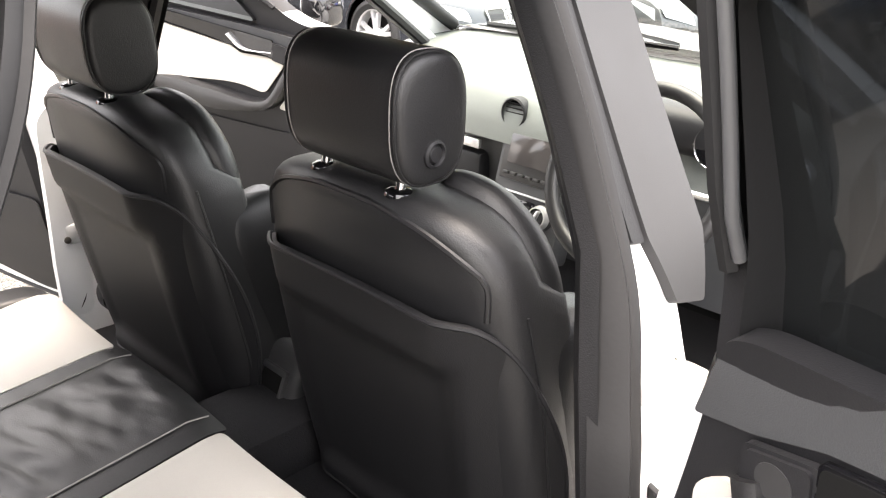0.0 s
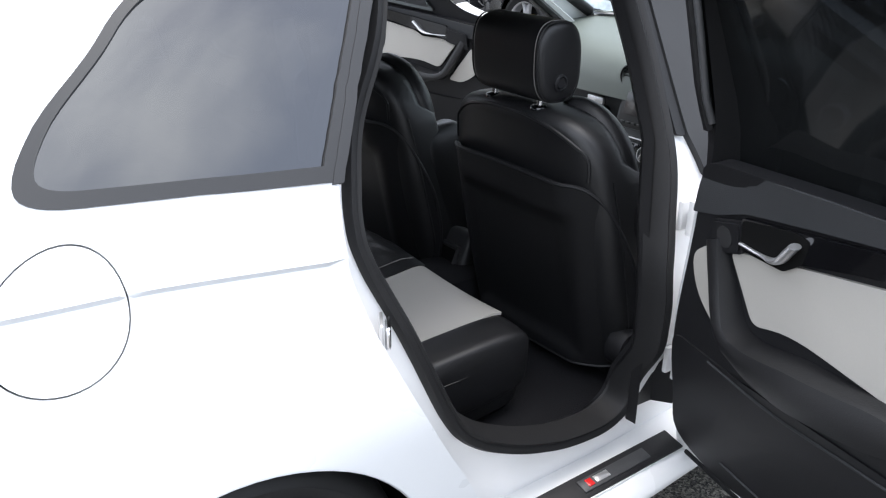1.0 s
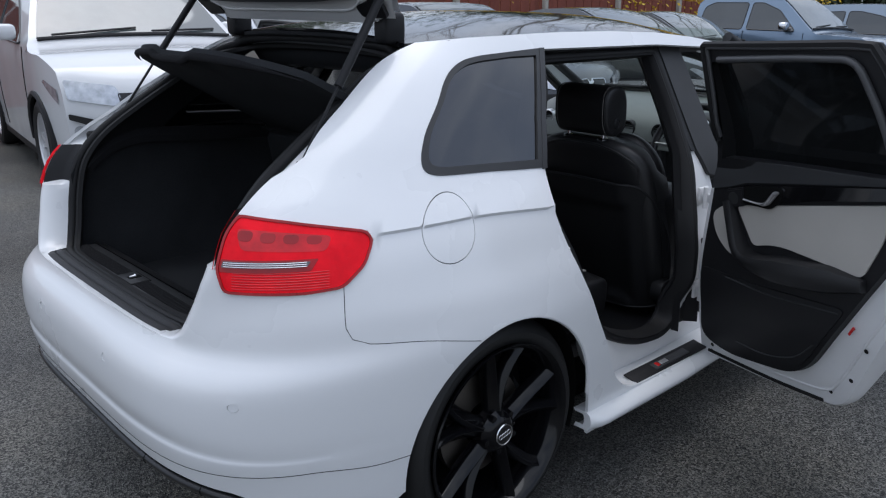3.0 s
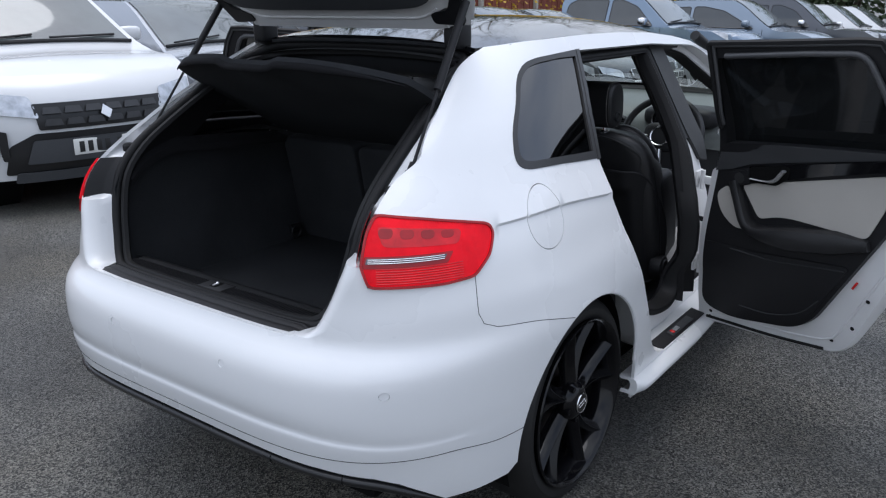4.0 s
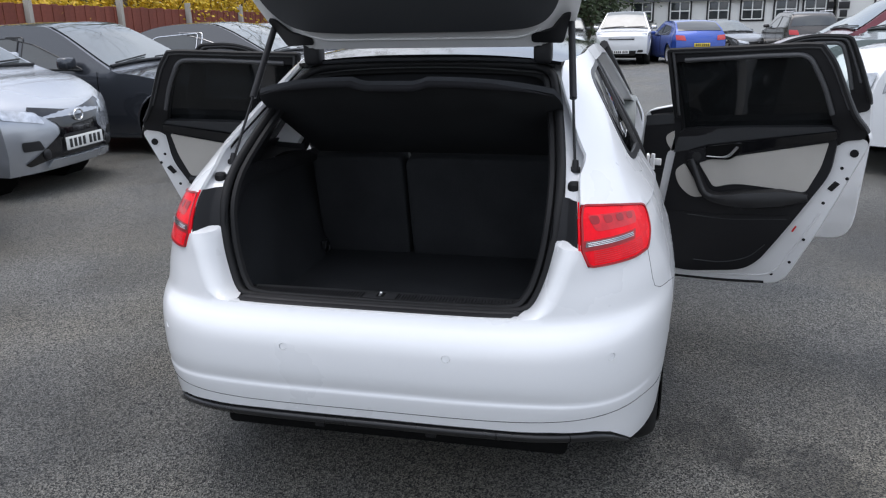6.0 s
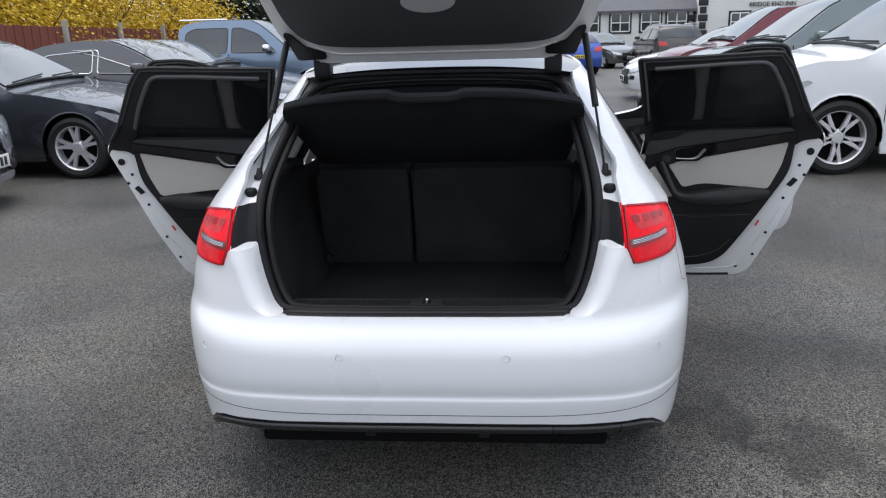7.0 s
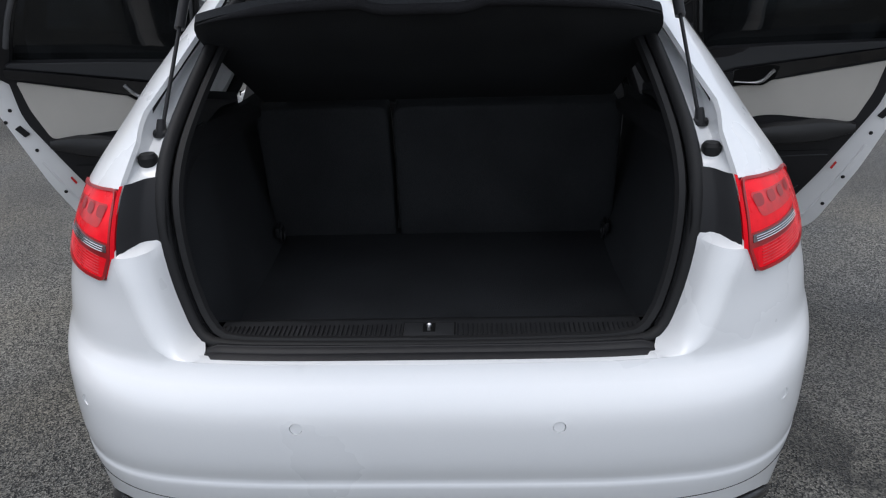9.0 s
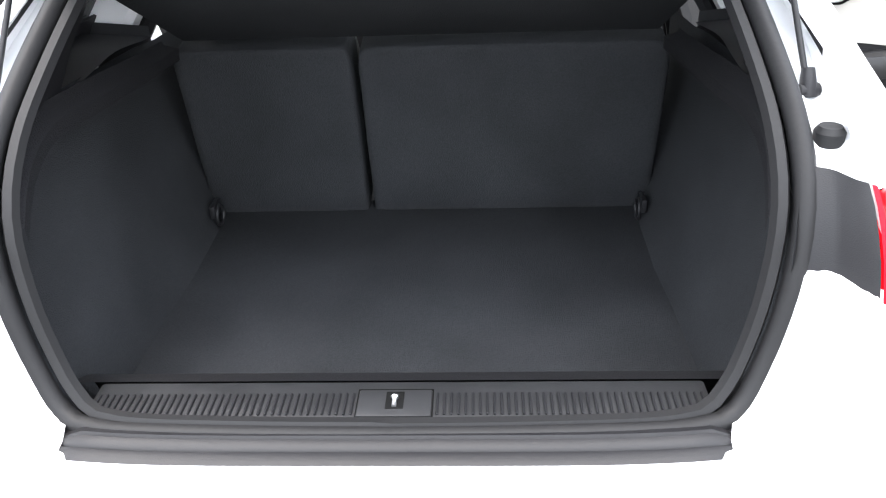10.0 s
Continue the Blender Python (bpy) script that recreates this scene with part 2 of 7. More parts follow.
def fill(outline, holes=(), step=0.03, lines=()):
    """Triangles, even in size, that fill a flat outline but for its holes."""
    loops = [resample(l, step) for l in (outline, *holes)]
    vs, es = [], []
    for l in loops:
        k = len(vs)
        vs += l
        es += [(k + i, k + (i + 1) % len(l)) for i in range(len(l))]
    for line in lines:
        k = len(vs)
        vs += [np.array(p[:2], float) for p in line]
        es += [(k + i, k + i + 1) for i in range(len(line) - 1)]
    edge = np.array(vs)
    lo, hi = edge.min(0), edge.max(0)
    grid = []
    for j, y in enumerate(np.arange(lo[1], hi[1], step * 0.87)):
        for x in np.arange(lo[0] + (step / 2 if j % 2 else 0), hi[0], step):
            grid.append((x, y))
    grid = np.array(grid)
    keep = within_loop(grid, loops[0])
    for h in loops[1:]:
        keep &= ~within_loop(grid, h)
    grid = grid[keep]
    if len(grid):
        near = np.array([np.min(np.hypot(*(edge - g).T)) for g in grid])
        grid = grid[near > step * 0.5]
    vs = [Vector((float(a), float(b))) for a, b in list(edge) + list(grid)]
    out = delaunay_2d_cdt(vs, es, [], 0, 1e-6)
    pts = np.array([tuple(v) for v in out[0]])
    faces = [f for f in out[2]]
    mid = np.array([pts[list(f)].mean(0) for f in faces])
    keep = within_loop(mid, loops[0])
    for h in loops[1:]:
        keep &= ~within_loop(mid, h)
    faces = [list(f) for f, k in zip(faces, keep) if k]
    good = []
    for f in faces:
        p = pts[f]
        area = sum(p[i][0] * p[(i + 1) % len(f)][1] - p[(i + 1) % len(f)][0] * p[i][1] for i in range(len(f)))
        good.append(f if area > 0 else f[::-1])
    return pts, good


def panel(name, outline, mapping, mat, parent=None, holes=(), step=0.03, flip=False, label="", depth=0.0, smooth=40, lines=()):
    """A sheet: a flat outline filled with triangles, then laid on a curved surface by mapping(a, b)."""
    pts, faces = fill(outline, holes, step, lines)
    vs = [mapping(a, b) for a, b in pts]
    ob = mesh(name, vs, [f[::-1] for f in faces] if flip else faces, mat, parent, label, smooth)
    return thick(ob, depth) if depth else ob


def loft_data(loops, closed=True, caps=False, base=0):
    n = len(loops[0])
    vs = [tuple(p) for l in loops for p in l]
    fs = []
    for i in range(len(loops) - 1):
        for j in range(n if closed else n - 1):
            a, b = i * n + j, i * n + (j + 1) % n
            fs.append((base + a, base + b, base + b + n, base + a + n))
    if caps:
        fs.append(tuple(base + j for j in range(n))[::-1])
        fs.append(tuple(base + (len(loops) - 1) * n + j for j in range(n)))
    return vs, fs


def loft(name, loops, mat, parent=None, closed=True, caps=False, label="", smooth=40):
    vs, fs = loft_data(loops, closed, caps)
    return mesh(name, vs, fs, mat, parent, label, smooth)


def tube_data(path, r, n=8, closed=False, flat=1.0):
    """Rings along a path; r a number or a function of 0..1; flat squashes the section."""
    P = [Vector(p) for p in path]
    k = len(P)
    loops, side = [], None
    for i, p in enumerate(P):
        a = P[i - 1] if closed or i else P[0]
        b = P[(i + 1) % k] if closed or i + 1 < k else P[-1]
        d = (b - a).normalized()
        if side is None:
            side = d.cross(Vector((0, 0, 1)) if abs(d.z) < 0.9 else Vector((1, 0, 0))).normalized()
        side = (side - d * side.dot(d)).normalized()
        up = d.cross(side)
        rr = r(i / max(1, k - 1)) if callable(r) else r
        loops.append([p + side * math.cos(2 * math.pi * j / n) * rr + up * math.sin(2 * math.pi * j / n) * rr * flat for j in range(n)])
    if closed:
        loops.append(loops[0])
    return loops


def tube(name, path, r, mat, parent=None, n=8, closed=False, label="", flat=1.0):
    return loft(name, tube_data(path, r, n, closed, flat), mat, parent, True, not closed, label, 50)


def box_data(size, at=(0, 0, 0), bevel=0.0, seg=2, m=None):
    bm = bmesh.new()
    bmesh.ops.create_cube(bm, size=1)
    for v in bm.verts:
        v.co = Vector((v.co.x * size[0], v.co.y * size[1], v.co.z * size[2]))
    if bevel:
        bmesh.ops.bevel(bm, geom=bm.edges[:], offset=bevel, segments=seg, affect="EDGES", profile=0.5)
    mm = m if m is not None else Matrix.Translation(at)
    vs = [tuple(mm @ v.co) for v in bm.verts]
    fs = [[v.index for v in f.verts] for f in bm.faces]
    bm.free()
    return vs, fs


def box(name, size, at, mat, parent=None, bevel=0.004, label="", m=None, seg=2):
    vs, fs = box_data(size, at, bevel, seg, m)
    return mesh(name, vs, fs, mat, parent, label, 40)


def merged(*sets):
    vs, fs = [], []
    for v, f in sets:
        k = len(vs)
        vs += list(v)
        fs += [[i + k for i in g] for g in f]
    return vs, fs


def lathe_data(profile, n=48, at=(0, 0, 0), axis="x"):
    """Turns (radius, along) pairs round an axis."""
    loops = []
    for r, a in profile:
        ring = []
        for j in range(n):
            c, s = math.cos(2 * math.pi * j / n) * r, math.sin(2 * math.pi * j / n) * r
            p = {"x": (a, c, s), "y": (c, a, s), "z": (c, s, a)}[axis]
            ring.append((p[0] + at[0], p[1] + at[1], p[2] + at[2]))
        loops.append(ring)
    return loft_data(loops)


def lathe(name, profile, mat, parent=None, n=48, at=(0, 0, 0), axis="x", label=""):
    return mesh(name, *lathe_data(profile, n, at, axis), mat, parent, label, 35)


def pillow_data(size, m, e=(0.35, 0.35), n=20, bulge=None):
    """A superellipsoid: a stuffed or moulded block with soft edges."""
    def f(w, p):
        return math.copysign(abs(w) ** p, w)
    loops = []
    for i in range(n + 1):
        a = -math.pi / 2 + math.pi * i / n
        ring = []
        for j in range(n * 2):
            b = -math.pi + 2 * math.pi * j / (2 * n)
            p = Vector((size[0] / 2 * f(math.cos(a), e[0]) * f(math.cos(b), e[1]), size[1] / 2 * f(math.cos(a), e[0]) * f(math.sin(b), e[1]), size[2] / 2 * f(math.sin(a), e[0])))
            if bulge:
                p = bulge(p)
            ring.append(tuple(m @ p))
        loops.append(ring)
    return loft_data(loops)


def pillow(name, size, m, mat, parent=None, e=(0.35, 0.35), n=16, label="", bulge=None):
    return mesh(name, *pillow_data(size, m, e, n, bulge), mat, parent, label, 60)


def moved(path, d):
    return [Vector(p) + Vector(d) for p in path]


def both(s, pts):
    """Points mirrored to the left half for s = -1."""
    return [(s * p[0], p[1], p[2]) for p in pts]


# ---- the white hatchback: its skin as one surface over plan distance U and height z ----
WID = spl([0.15, 0.25, 0.35, 0.5, 0.62, 0.72, 0.8, 0.86, 0.90, 1.0, 1.1, 1.28, 1.34, 1.40], [0.82, 0.835, 0.845, 0.855, 0.858, 0.842, 0.815, 0.795, 0.778, 0.720, 0.662, 0.556, 0.515, 0.46])
REAR = spl([0.222, 0.3, 0.37, 0.42, 0.448, 0.460, 0.468, 0.486, 0.510, 0.535, 0.589, 0.625, 0.656, 0.682, 0.752, 0.832, 0.923, 0.974, 1.043, 1.185, 1.317, 1.404],
           [-0.737, -0.77, -0.786, -0.798, -0.8035, -0.8045, -0.8005, -0.805, -0.810, -0.811, -0.808, -0.798, -0.774, -0.75, -0.748, -0.749, -0.734, -0.711, -0.659, -0.434, -0.178, 0.058])
YC = spl([0.2, 0.9, 1.0, 1.1, 1.2, 1.322, 1.4], [0.1, 0.1, 0.11, 0.16, 0.28, 0.4, 0.45])
TAPER = spl([0.1, 0.8, 1.05, 1.6, 2.0, 2.6, 3.0], [1, 0.998, 0.985, 0.955, 0.93, 0.88, 0.80])
QUARTER = 0.85 * math.pi / 2
# plan of the rear corner: how flat the rear face is, and how early the side draws in
FLAT = spl([0.2, 0.62, 0.70, 0.80, 0.96, 1.06, 1.4], [5.0, 5.0, 4.6, 3.8, 3.6, 3.2, 3.2])
DRAWN = spl([0.2, 0.62, 0.70, 0.80, 0.96, 1.06, 1.4], [2.55, 2.55, 2.75, 3.4, 3.6, 3.2, 3.2])


def crease(y):
    return 0.928 - 0.012 * (y + 0.352) - 0.085 * max(0, y + 0.1) ** 1.3


def fold(U):
    """How far the bumper's crease drops towards the corners."""
    t = max(0, min(1, (abs(U) - 0.35) / 0.35))
    return 0.024 * t * t * (3 - 2 * t)


def fold_line(U, h):
    """The height at which the crease's edge h lies at U."""
    z = h
    for _ in range(30):
        z += 0.5 * (h - z - fold(U) * math.exp(-(((z - 0.458) / 0.06) ** 2)))
    return z


def skin(U, z, inset=0.0):
    w, yc = WID(z), YC(z)
    ya = yc + abs(U) - QUARTER
    if ya > -0.5:
        dz = z - crease(ya)
        w += 0.0075 * max(0, 1 - (dz / 0.07 if dz > 0 else -dz / 0.008)) * max(0, min(1, (ya + 0.41) / 0.06))
    phi = U / 0.85
    if abs(phi) < math.pi / 2:
        zz = z + fold(U) * math.exp(-(((z - 0.458) / 0.06) ** 2))
        d, s, c = yc - REAR(zz), math.sin(phi), math.cos(phi)
        a, b, rho = FLAT(z), DRAWN(z), 0.9
        for _ in range(7):
            p, q = (rho * abs(s) / w) ** a, (rho * abs(c) / d) ** b
            rho -= (p + q - 1) * rho / (a * p + b * q)
        rho -= inset
        return (rho * s, yc - rho * c, z)
    y = yc + abs(U) - QUARTER
    return (math.copysign(w * TAPER(y) - inset, U), y, z)


def uy(y, z):
    return QUARTER + y - YC(z)


def yline(a, b, n=8):
    """A line that is straight in side view."""
    return [(uy(a[0] + (b[0] - a[0]) * t, a[1] + (b[1] - a[1]) * t), a[1] + (b[1] - a[1]) * t) for t in np.linspace(0, 1, n)]


def on(s, inset=0.0):
    """Skin of the right (s = 1) or left (s = -1) side."""
    def at(U, z):
        x, y, zz = skin(U, z, inset)
        return (s * x, y, zz)
    return at


def side_yz(s, inset=0.0):
    """Skin by y and z, for what lies ahead of the rear corner."""
    def at(y, z):
        x, yy, zz = skin(uy(y, z), z, inset) if y > YC(z) else skin(0.85 * math.atan2(WID(z), YC(z) - y), z, inset)
        return (s * (WID(z) * TAPER(y) - inset), y, z)
    return at


car = empty("hatchback_car", label="white five-door hatchback with black alloy wheels, all doors and tailgate open", category="car")

LAMP = [(0.579, 0.980), (0.678, 0.967), (0.77, 0.951), (0.850, 0.935), (0.863, 0.915), (0.843, 0.868), (0.797, 0.826), (0.720, 0.820), (0.567, 0.822), (0.551, 0.870), (0.563, 0.945)]
SEAM = [(0.797, 0.826), (0.799, 0.737), (0.811, 0.711), (0.845, 0.695), (0.972, 0.673), (1.117, 0.635)]
GATE_EDGE = [(0.579, 0.980), (0.597, 1.012), (0.619, 1.045), (0.652, 1.068), (0.668, 1.085), (0.664, 1.115), (0.655, 1.154), (0.648, 1.217), (0.655, 1.270), (0.69, 1.301), (0.735, 1.320)]
QWIN = rounded([(1.25, 1.011), (1.03, 1.022), (0.985, 1.046), (0.972, 1.133), (0.912, 1.238), (0.940, 1.274), (1.02, 1.285), (1.20, 1.291)], [0, 0.05, 0.05, 0.05, 0.05, 0.06, 0.05, 0], closed=False) + [Vector(p) for p in yline((0.409, 1.296), (0.236, 0.996), 10)]
DOORWAY = rounded([(0.414, 1.293), (0.240, 0.994), (0.212, 0.895), (0.240, 0.79), (0.283, 0.69), (0.335, 0.585), (0.402, 0.47), (0.462, 0.335), (0.56, 0.268), (2.0, 0.255), (2.16, 0.32), (2.20, 0.80), (2.12, 0.93), (1.47, 1.262), (1.0, 1.288)],
                  [0.01, 0.02, 0.05, 0.05, 0.05, 0.05, 0.05, 0.08, 0.06, 0.06, 0.06, 0.08, 0.05, 0.08, 0.05])


def u_loop(pts):
    return [(uy(y, z), z) for y, z in pts]


def bumper_arch():
    out = []
    for a in np.linspace(radians(112), radians(186), 14):
        y, z = 0.337 * math.cos(a), 0.318 + 0.337 * math.sin(a)
        U = 0.85 * math.atan2(WID(z), YC(z) - y)
        for _ in range(6):
            U += (y - skin(U, z)[1])
        out.append((U, z))
    return out


ARCH_U = []
for a in np.linspace(radians(2), radians(111), 22):
    y, z = 0.337 * math.cos(a), 0.318 + 0.337 * math.sin(a)
    U = uy(y, z) if y > YC(z) else 0.85 * math.atan2(WID(z), YC(z) - y)
    if y <= YC(z):
        for _ in range(6):
            U += y - skin(U, z)[1]
    ARCH_U.append((U, z))
ROOFLINE = [(0.85, 1.326), (0.941, 1.330), (1.2, 1.334), (1.459, 1.337), (1.70, 1.335)] + u_loop([(1.03, 1.326), (1.25, 1.306), (1.433, 1.280), (1.7, 1.195), (1.95, 1.095), (2.2, 0.985)])
SIDE = [tuple(p) for p in GATE_EDGE] + ROOFLINE + u_loop([(2.24, 0.95), (2.24, 0.23), (2.2, 0.185), (1.2, 0.180), (0.366, 0.178)]) + ARCH_U + SEAM[::-1][1:] + [(0.843, 0.868), (0.863, 0.915), (0.850, 0.935), (0.77, 0.951), (0.678, 0.967)]
FUEL_C, FUEL_R = (1.0635, 0.9075), 0.0785


def crease_lines(*spans):
    """Mesh lines along both edges of the flank's crease."""
    lines = [[(U, crease(YC(0.92) + U - QUARTER)) for U in np.linspace(a, b, n)] for a, b, n in spans]
    return lines + [[(U, z - 0.008) for U, z in ln] for ln in lines]


CREASE = crease_lines((0.872, 0.978, 7), (1.151, 1.425, 14))
FUEL = [(FUEL_C[0] + FUEL_R * 1.04 * math.cos(a), FUEL_C[1] + FUEL_R * math.sin(a)) for a in np.linspace(0, 2 * math.pi, 40, endpoint=False)]


def ring_of(loop, k):
    c = np.mean([tuple(p)[:2] for p in loop], 0)
    return [tuple(c + (np.array(tuple(p)[:2]) - c) * k) for p in loop]


for s in (1, -1):
    holes = [QWIN, u_loop(resample(DOORWAY, 0.03))] + ([FUEL] if s == 1 else [])
    panel("side_panel", SIDE, on(s), WHITE, car, holes, 0.028, s < 0, "white painted side panel with wheel arch", 0.01, 40, CREASE)
    # quarter window: satin frame, dark glass
    inner = rounded([(1.25, 1.029), (1.040, 1.039), (1.006, 1.058), (0.992, 1.133), (0.937, 1.232), (0.970, 1.263), (1.035, 1.272), (1.20, 1.278)], [0, 0.04, 0.04, 0.04, 0.04, 0.05, 0.04, 0], closed=False) + [Vector(p) for p in yline((0.376, 1.278), (0.224, 1.018), 10)]
    panel("quarter_window_frame", QWIN, on(s, -0.003), FRAMEBLACK, car, [inner], 0.02, s < 0, "satin black window surround", 0.014)
    panel("quarter_window_glass", ring_of(inner, 1.02), on(s, 0.004), PRIVACY, car, (), 0.05, s < 0, "dark privacy glass")
    edge = yline((0.400, 1.297), (0.229, 0.994), 10) + yline((0.247, 0.994), (0.422, 1.297), 10)
    panel("window_edge", edge, on(s, -0.0045), FRAMEBLACK, car, (), 0.02, s < 0, "", 0.012)
    panel("quarter_trim", [(0.68, 0.93), (1.46, 0.93), (1.40, 1.306), (0.76, 1.306), (0.715, 1.27), (0.70, 1.20), (0.715, 1.11), (0.70, 1.03)], on(s, 0.03), PLASTIC, car, [ring_of(inner, 1.03)], 0.04, s < 0, "dark inner quarter trim", 0.006)
    tube("arch_lip", [on(s, 0.006)(U, z) for U, z in ARCH_U + bumper_arch()], 0.006, WHITE, car, 6, label="rolled white wheel arch edge")
FL = [(FUEL_C[0] + (FUEL_R - 0.0022) * 1.04 * math.cos(a), FUEL_C[1] + (FUEL_R - 0.0022) * math.sin(a)) for a in np.linspace(0, 2 * math.pi, 40, endpoint=False)]
panel("fuel_flap", FL, on(1), WHITE, car, (), 0.022, False, "round white fuel flap", 0.006, 40, crease_lines((0.993, 1.133, 9)))
panel("fuel_flap_well", FUEL, on(1, 0.012), RUBBER, car, (), 0.04)

# rear bumper, across both sides
half = [(0.0, 0.688), (0.20, 0.690), (0.395, 0.690), (0.44, 0.692), (0.475, 0.712), (0.508, 0.770), (0.535, 0.832), (0.551, 0.870), (0.567, 0.822), (0.720, 0.820), (0.797, 0.826)] + SEAM[1:] + bumper_arch() + [(0.89, 0.262), (0.80, 0.258), (0.72, 0.262), (0.672, 0.300), (0.62, 0.337), (0.57, 0.357), (0.46, 0.373), (0.3, 0.381), (0.0, 0.382)]
BUMPER = half + [(-U, z) for U, z in half[::-1][1:-1]]
SENSORS = [-0.595, -0.216, 0.216, 0.595]


def disc_loop(c, r, n=20):
    return [(c[0] + r * math.cos(a), c[1] + r * math.sin(a)) for a in np.linspace(0, 2 * math.pi, n, endpoint=False)]


bumper = panel("rear_bumper", BUMPER, skin, WHITE, car, [disc_loop((U, 0.592 if abs(U) < 0.3 else 0.585), 0.0105) for U in SENSORS], 0.017, False, "white rear bumper with parking sensors", 0.008, 25, [[(U, fold_line(U, h)) for U in np.linspace(-0.76, 0.76, 109)] for h in (0.438, 0.448, 0.455, 0.460, 0.464, 0.468, 0.477, 0.486)])
for U in SENSORS:
    z = 0.592 if abs(U) < 0.3 else 0.585
    panel("parking_sensor", disc_loop((U, z), 0.0097), lambda a, b: skin(a, b, 0.0015), WHITE, bumper, (), 0.02, depth=0.004)
    panel("sensor_gap", disc_loop((U, z), 0.0108), lambda a, b: skin(a, b, 0.006), RUBBER, bumper, (), 0.02)
for s in (1, -1):
    pts = [on(s, 0.0005)(U, z) for U, z in smooth_line(SEAM, 0.02)]
    tube("bumper_seam", pts, 0.0012, RUBBER, car, 4)
def smooth_step(t):
    t = max(0.0, min(1.0, t))
    return t * t * (3 - 2 * t)


tube("lower_seam", [skin(U, 0.410 - 0.004 * smooth_step((abs(U) - 0.4) / 0.3) - 0.018 * smooth_step((abs(U) - 0.72) / 0.15), -0.0002) for U in np.linspace(-0.93, 0.93, 120)], 0.0010, RUBBER, bumper, 4)
# dark lower valance with a groove over a rounded satin roll, and the recessed diffuser
VALANCE = spl([0, 0.3, 0.46, 0.57, 0.62, 0.672, 0.715], [0.380, 0.379, 0.371, 0.355, 0.335, 0.298, 0.262])
rows = []
for dz, ins in ((0.006, 0.012), (0.0, 0.008), (-0.006, 0.006), (-0.008, -0.003), (-0.012, -0.0085), (-0.018, -0.0105), (-0.026, -0.0085), (-0.033, -0.001), (-0.036, 0.012), (-0.037, 0.04)):
    row = []
    for U in np.linspace(-0.714, 0.714, 73):
        f = min(1.0, 0.25 + 9 * (0.714 - abs(U)))
        row.append(skin(U, VALANCE(abs(U)) + dz * f, ins if ins > 0 else ins * f))
    rows.append(row)
valance = loft("bumper_valance", rows[::-1], STRIP, bumper, False, label="satin black lower bumper valance", smooth=50)
for U in (0.335, 0.505):
    tube("valance_joint", [skin(U, VALANCE(U) + dz, ins - 0.0012) for dz, ins in ((-0.006, 0.006), (-0.010, -0.006), (-0.018, -0.0105), (-0.026, -0.0085), (-0.033, -0.001))], 0.0012, LINERBLACK, valance, 4)
# diffuser colour is near black to carry the shade under the bumper
diff = [[skin(U, z, ins) for U in np.linspace(-0.60, 0.60, 41)] for z, ins in ((0.350, 0.035), (0.335, 0.07), (0.318, 0.12), (0.305, 0.24), (0.298, 0.45))]
loft("diffuser", diff[::-1], LINERBLACK, bumper, False, label="underside diffuser, blackened as the shade below the bumper")
for x in (-0.17, 0.17):
    box("diffuser_fin", (0.03, 0.08, 0.035), (x, -0.705, 0.328), PLASTIC, bumper, 0.004)

# tail lamps
for s in (1, -1):
    lamp = panel("tail_lamp", rounded(LAMP, 0.014), on(s, -0.002), RED, car, (), 0.02, s < 0, "red tail lamp wrapping round the corner", 0.03)
    st = rounded([(0.567, 0.890), (0.735, 0.888), (0.728, 0.8775), (0.563, 0.8765)], 0.003)
    panel("clear_strip", st, on(s, -0.0045), CLEAR, lamp, (), 0.02, s < 0, "clear reversing lamp strip", 0.003)
    for h in (0.8795, 0.8835, 0.8875):
        tube("strip_line", [on(s, -0.0078)(U, h) for U in np.linspace(0.569, 0.728, 14)], 0.0009, CHROME, lamp, 4)
    panel("strip_edge", rounded([(0.562, 0.893), (0.750, 0.892), (0.735, 0.868), (0.557, 0.866)], 0.004), on(s, -0.003), REDDARK, lamp, (), 0.02, s < 0)
    tube("lamp_rim", [on(s, -0.0025)(*p[:2]) for p in resample(ring_of(rounded(LAMP, 0.014), 0.98), 0.02)], 0.0042, REDDARK, lamp, 4, True)
    panel("lamp_bowl", rounded([(0.585, 0.955), (0.70, 0.944), (0.775, 0.934), (0.765, 0.905), (0.60, 0.912)], 0.012), on(s, -0.0028), REDMID, lamp, (), 0.02, s < 0)
    for h in np.arange(0.832, 0.866, 0.0055):
        tube("lens_rib", [on(s, -0.0022)(U, h) for U in np.linspace(0.585, 0.77, 14)], 0.0011, REDMID, lamp, 4)
    for U in (0.605, 0.65, 0.695, 0.74):
        panel("lamp_cell", rounded([(U - 0.016, 0.952 - (U - 0.6) * 0.1), (U + 0.016, 0.950 - (U - 0.6) * 0.1), (U + 0.014, 0.930 - (U - 0.6) * 0.07), (U - 0.014, 0.931 - (U - 0.6) * 0.07)], 0.010), on(s, -0.0035), REDDARK, lamp, (), 0.02, s < 0)

# boot opening: white gutter, rubber seal, black surround
SEAL = [(0, -0.676, 0.682), (0.25, -0.672, 0.682), (0.385, -0.662, 0.682), (0.440, -0.642, 0.692), (0.475, -0.618, 0.76), (0.497, -0.596, 0.85), (0.507, -0.565, 0.94), (0.507, -0.50, 1.015), (0.497, -0.40, 1.085), (0.478, -0.27, 1.165), (0.452, -0.13, 1.245), (0.427, -0.035, 1.282), (0.37, -0.006, 1.303), (0.2, 0.002, 1.311), (0, 0.004, 1.314)]
full = SEAL + [(-x, y, z) for x, y, z in SEAL[::-1][1:-1]]
loop3 = smooth_line(full, 0.025, True)
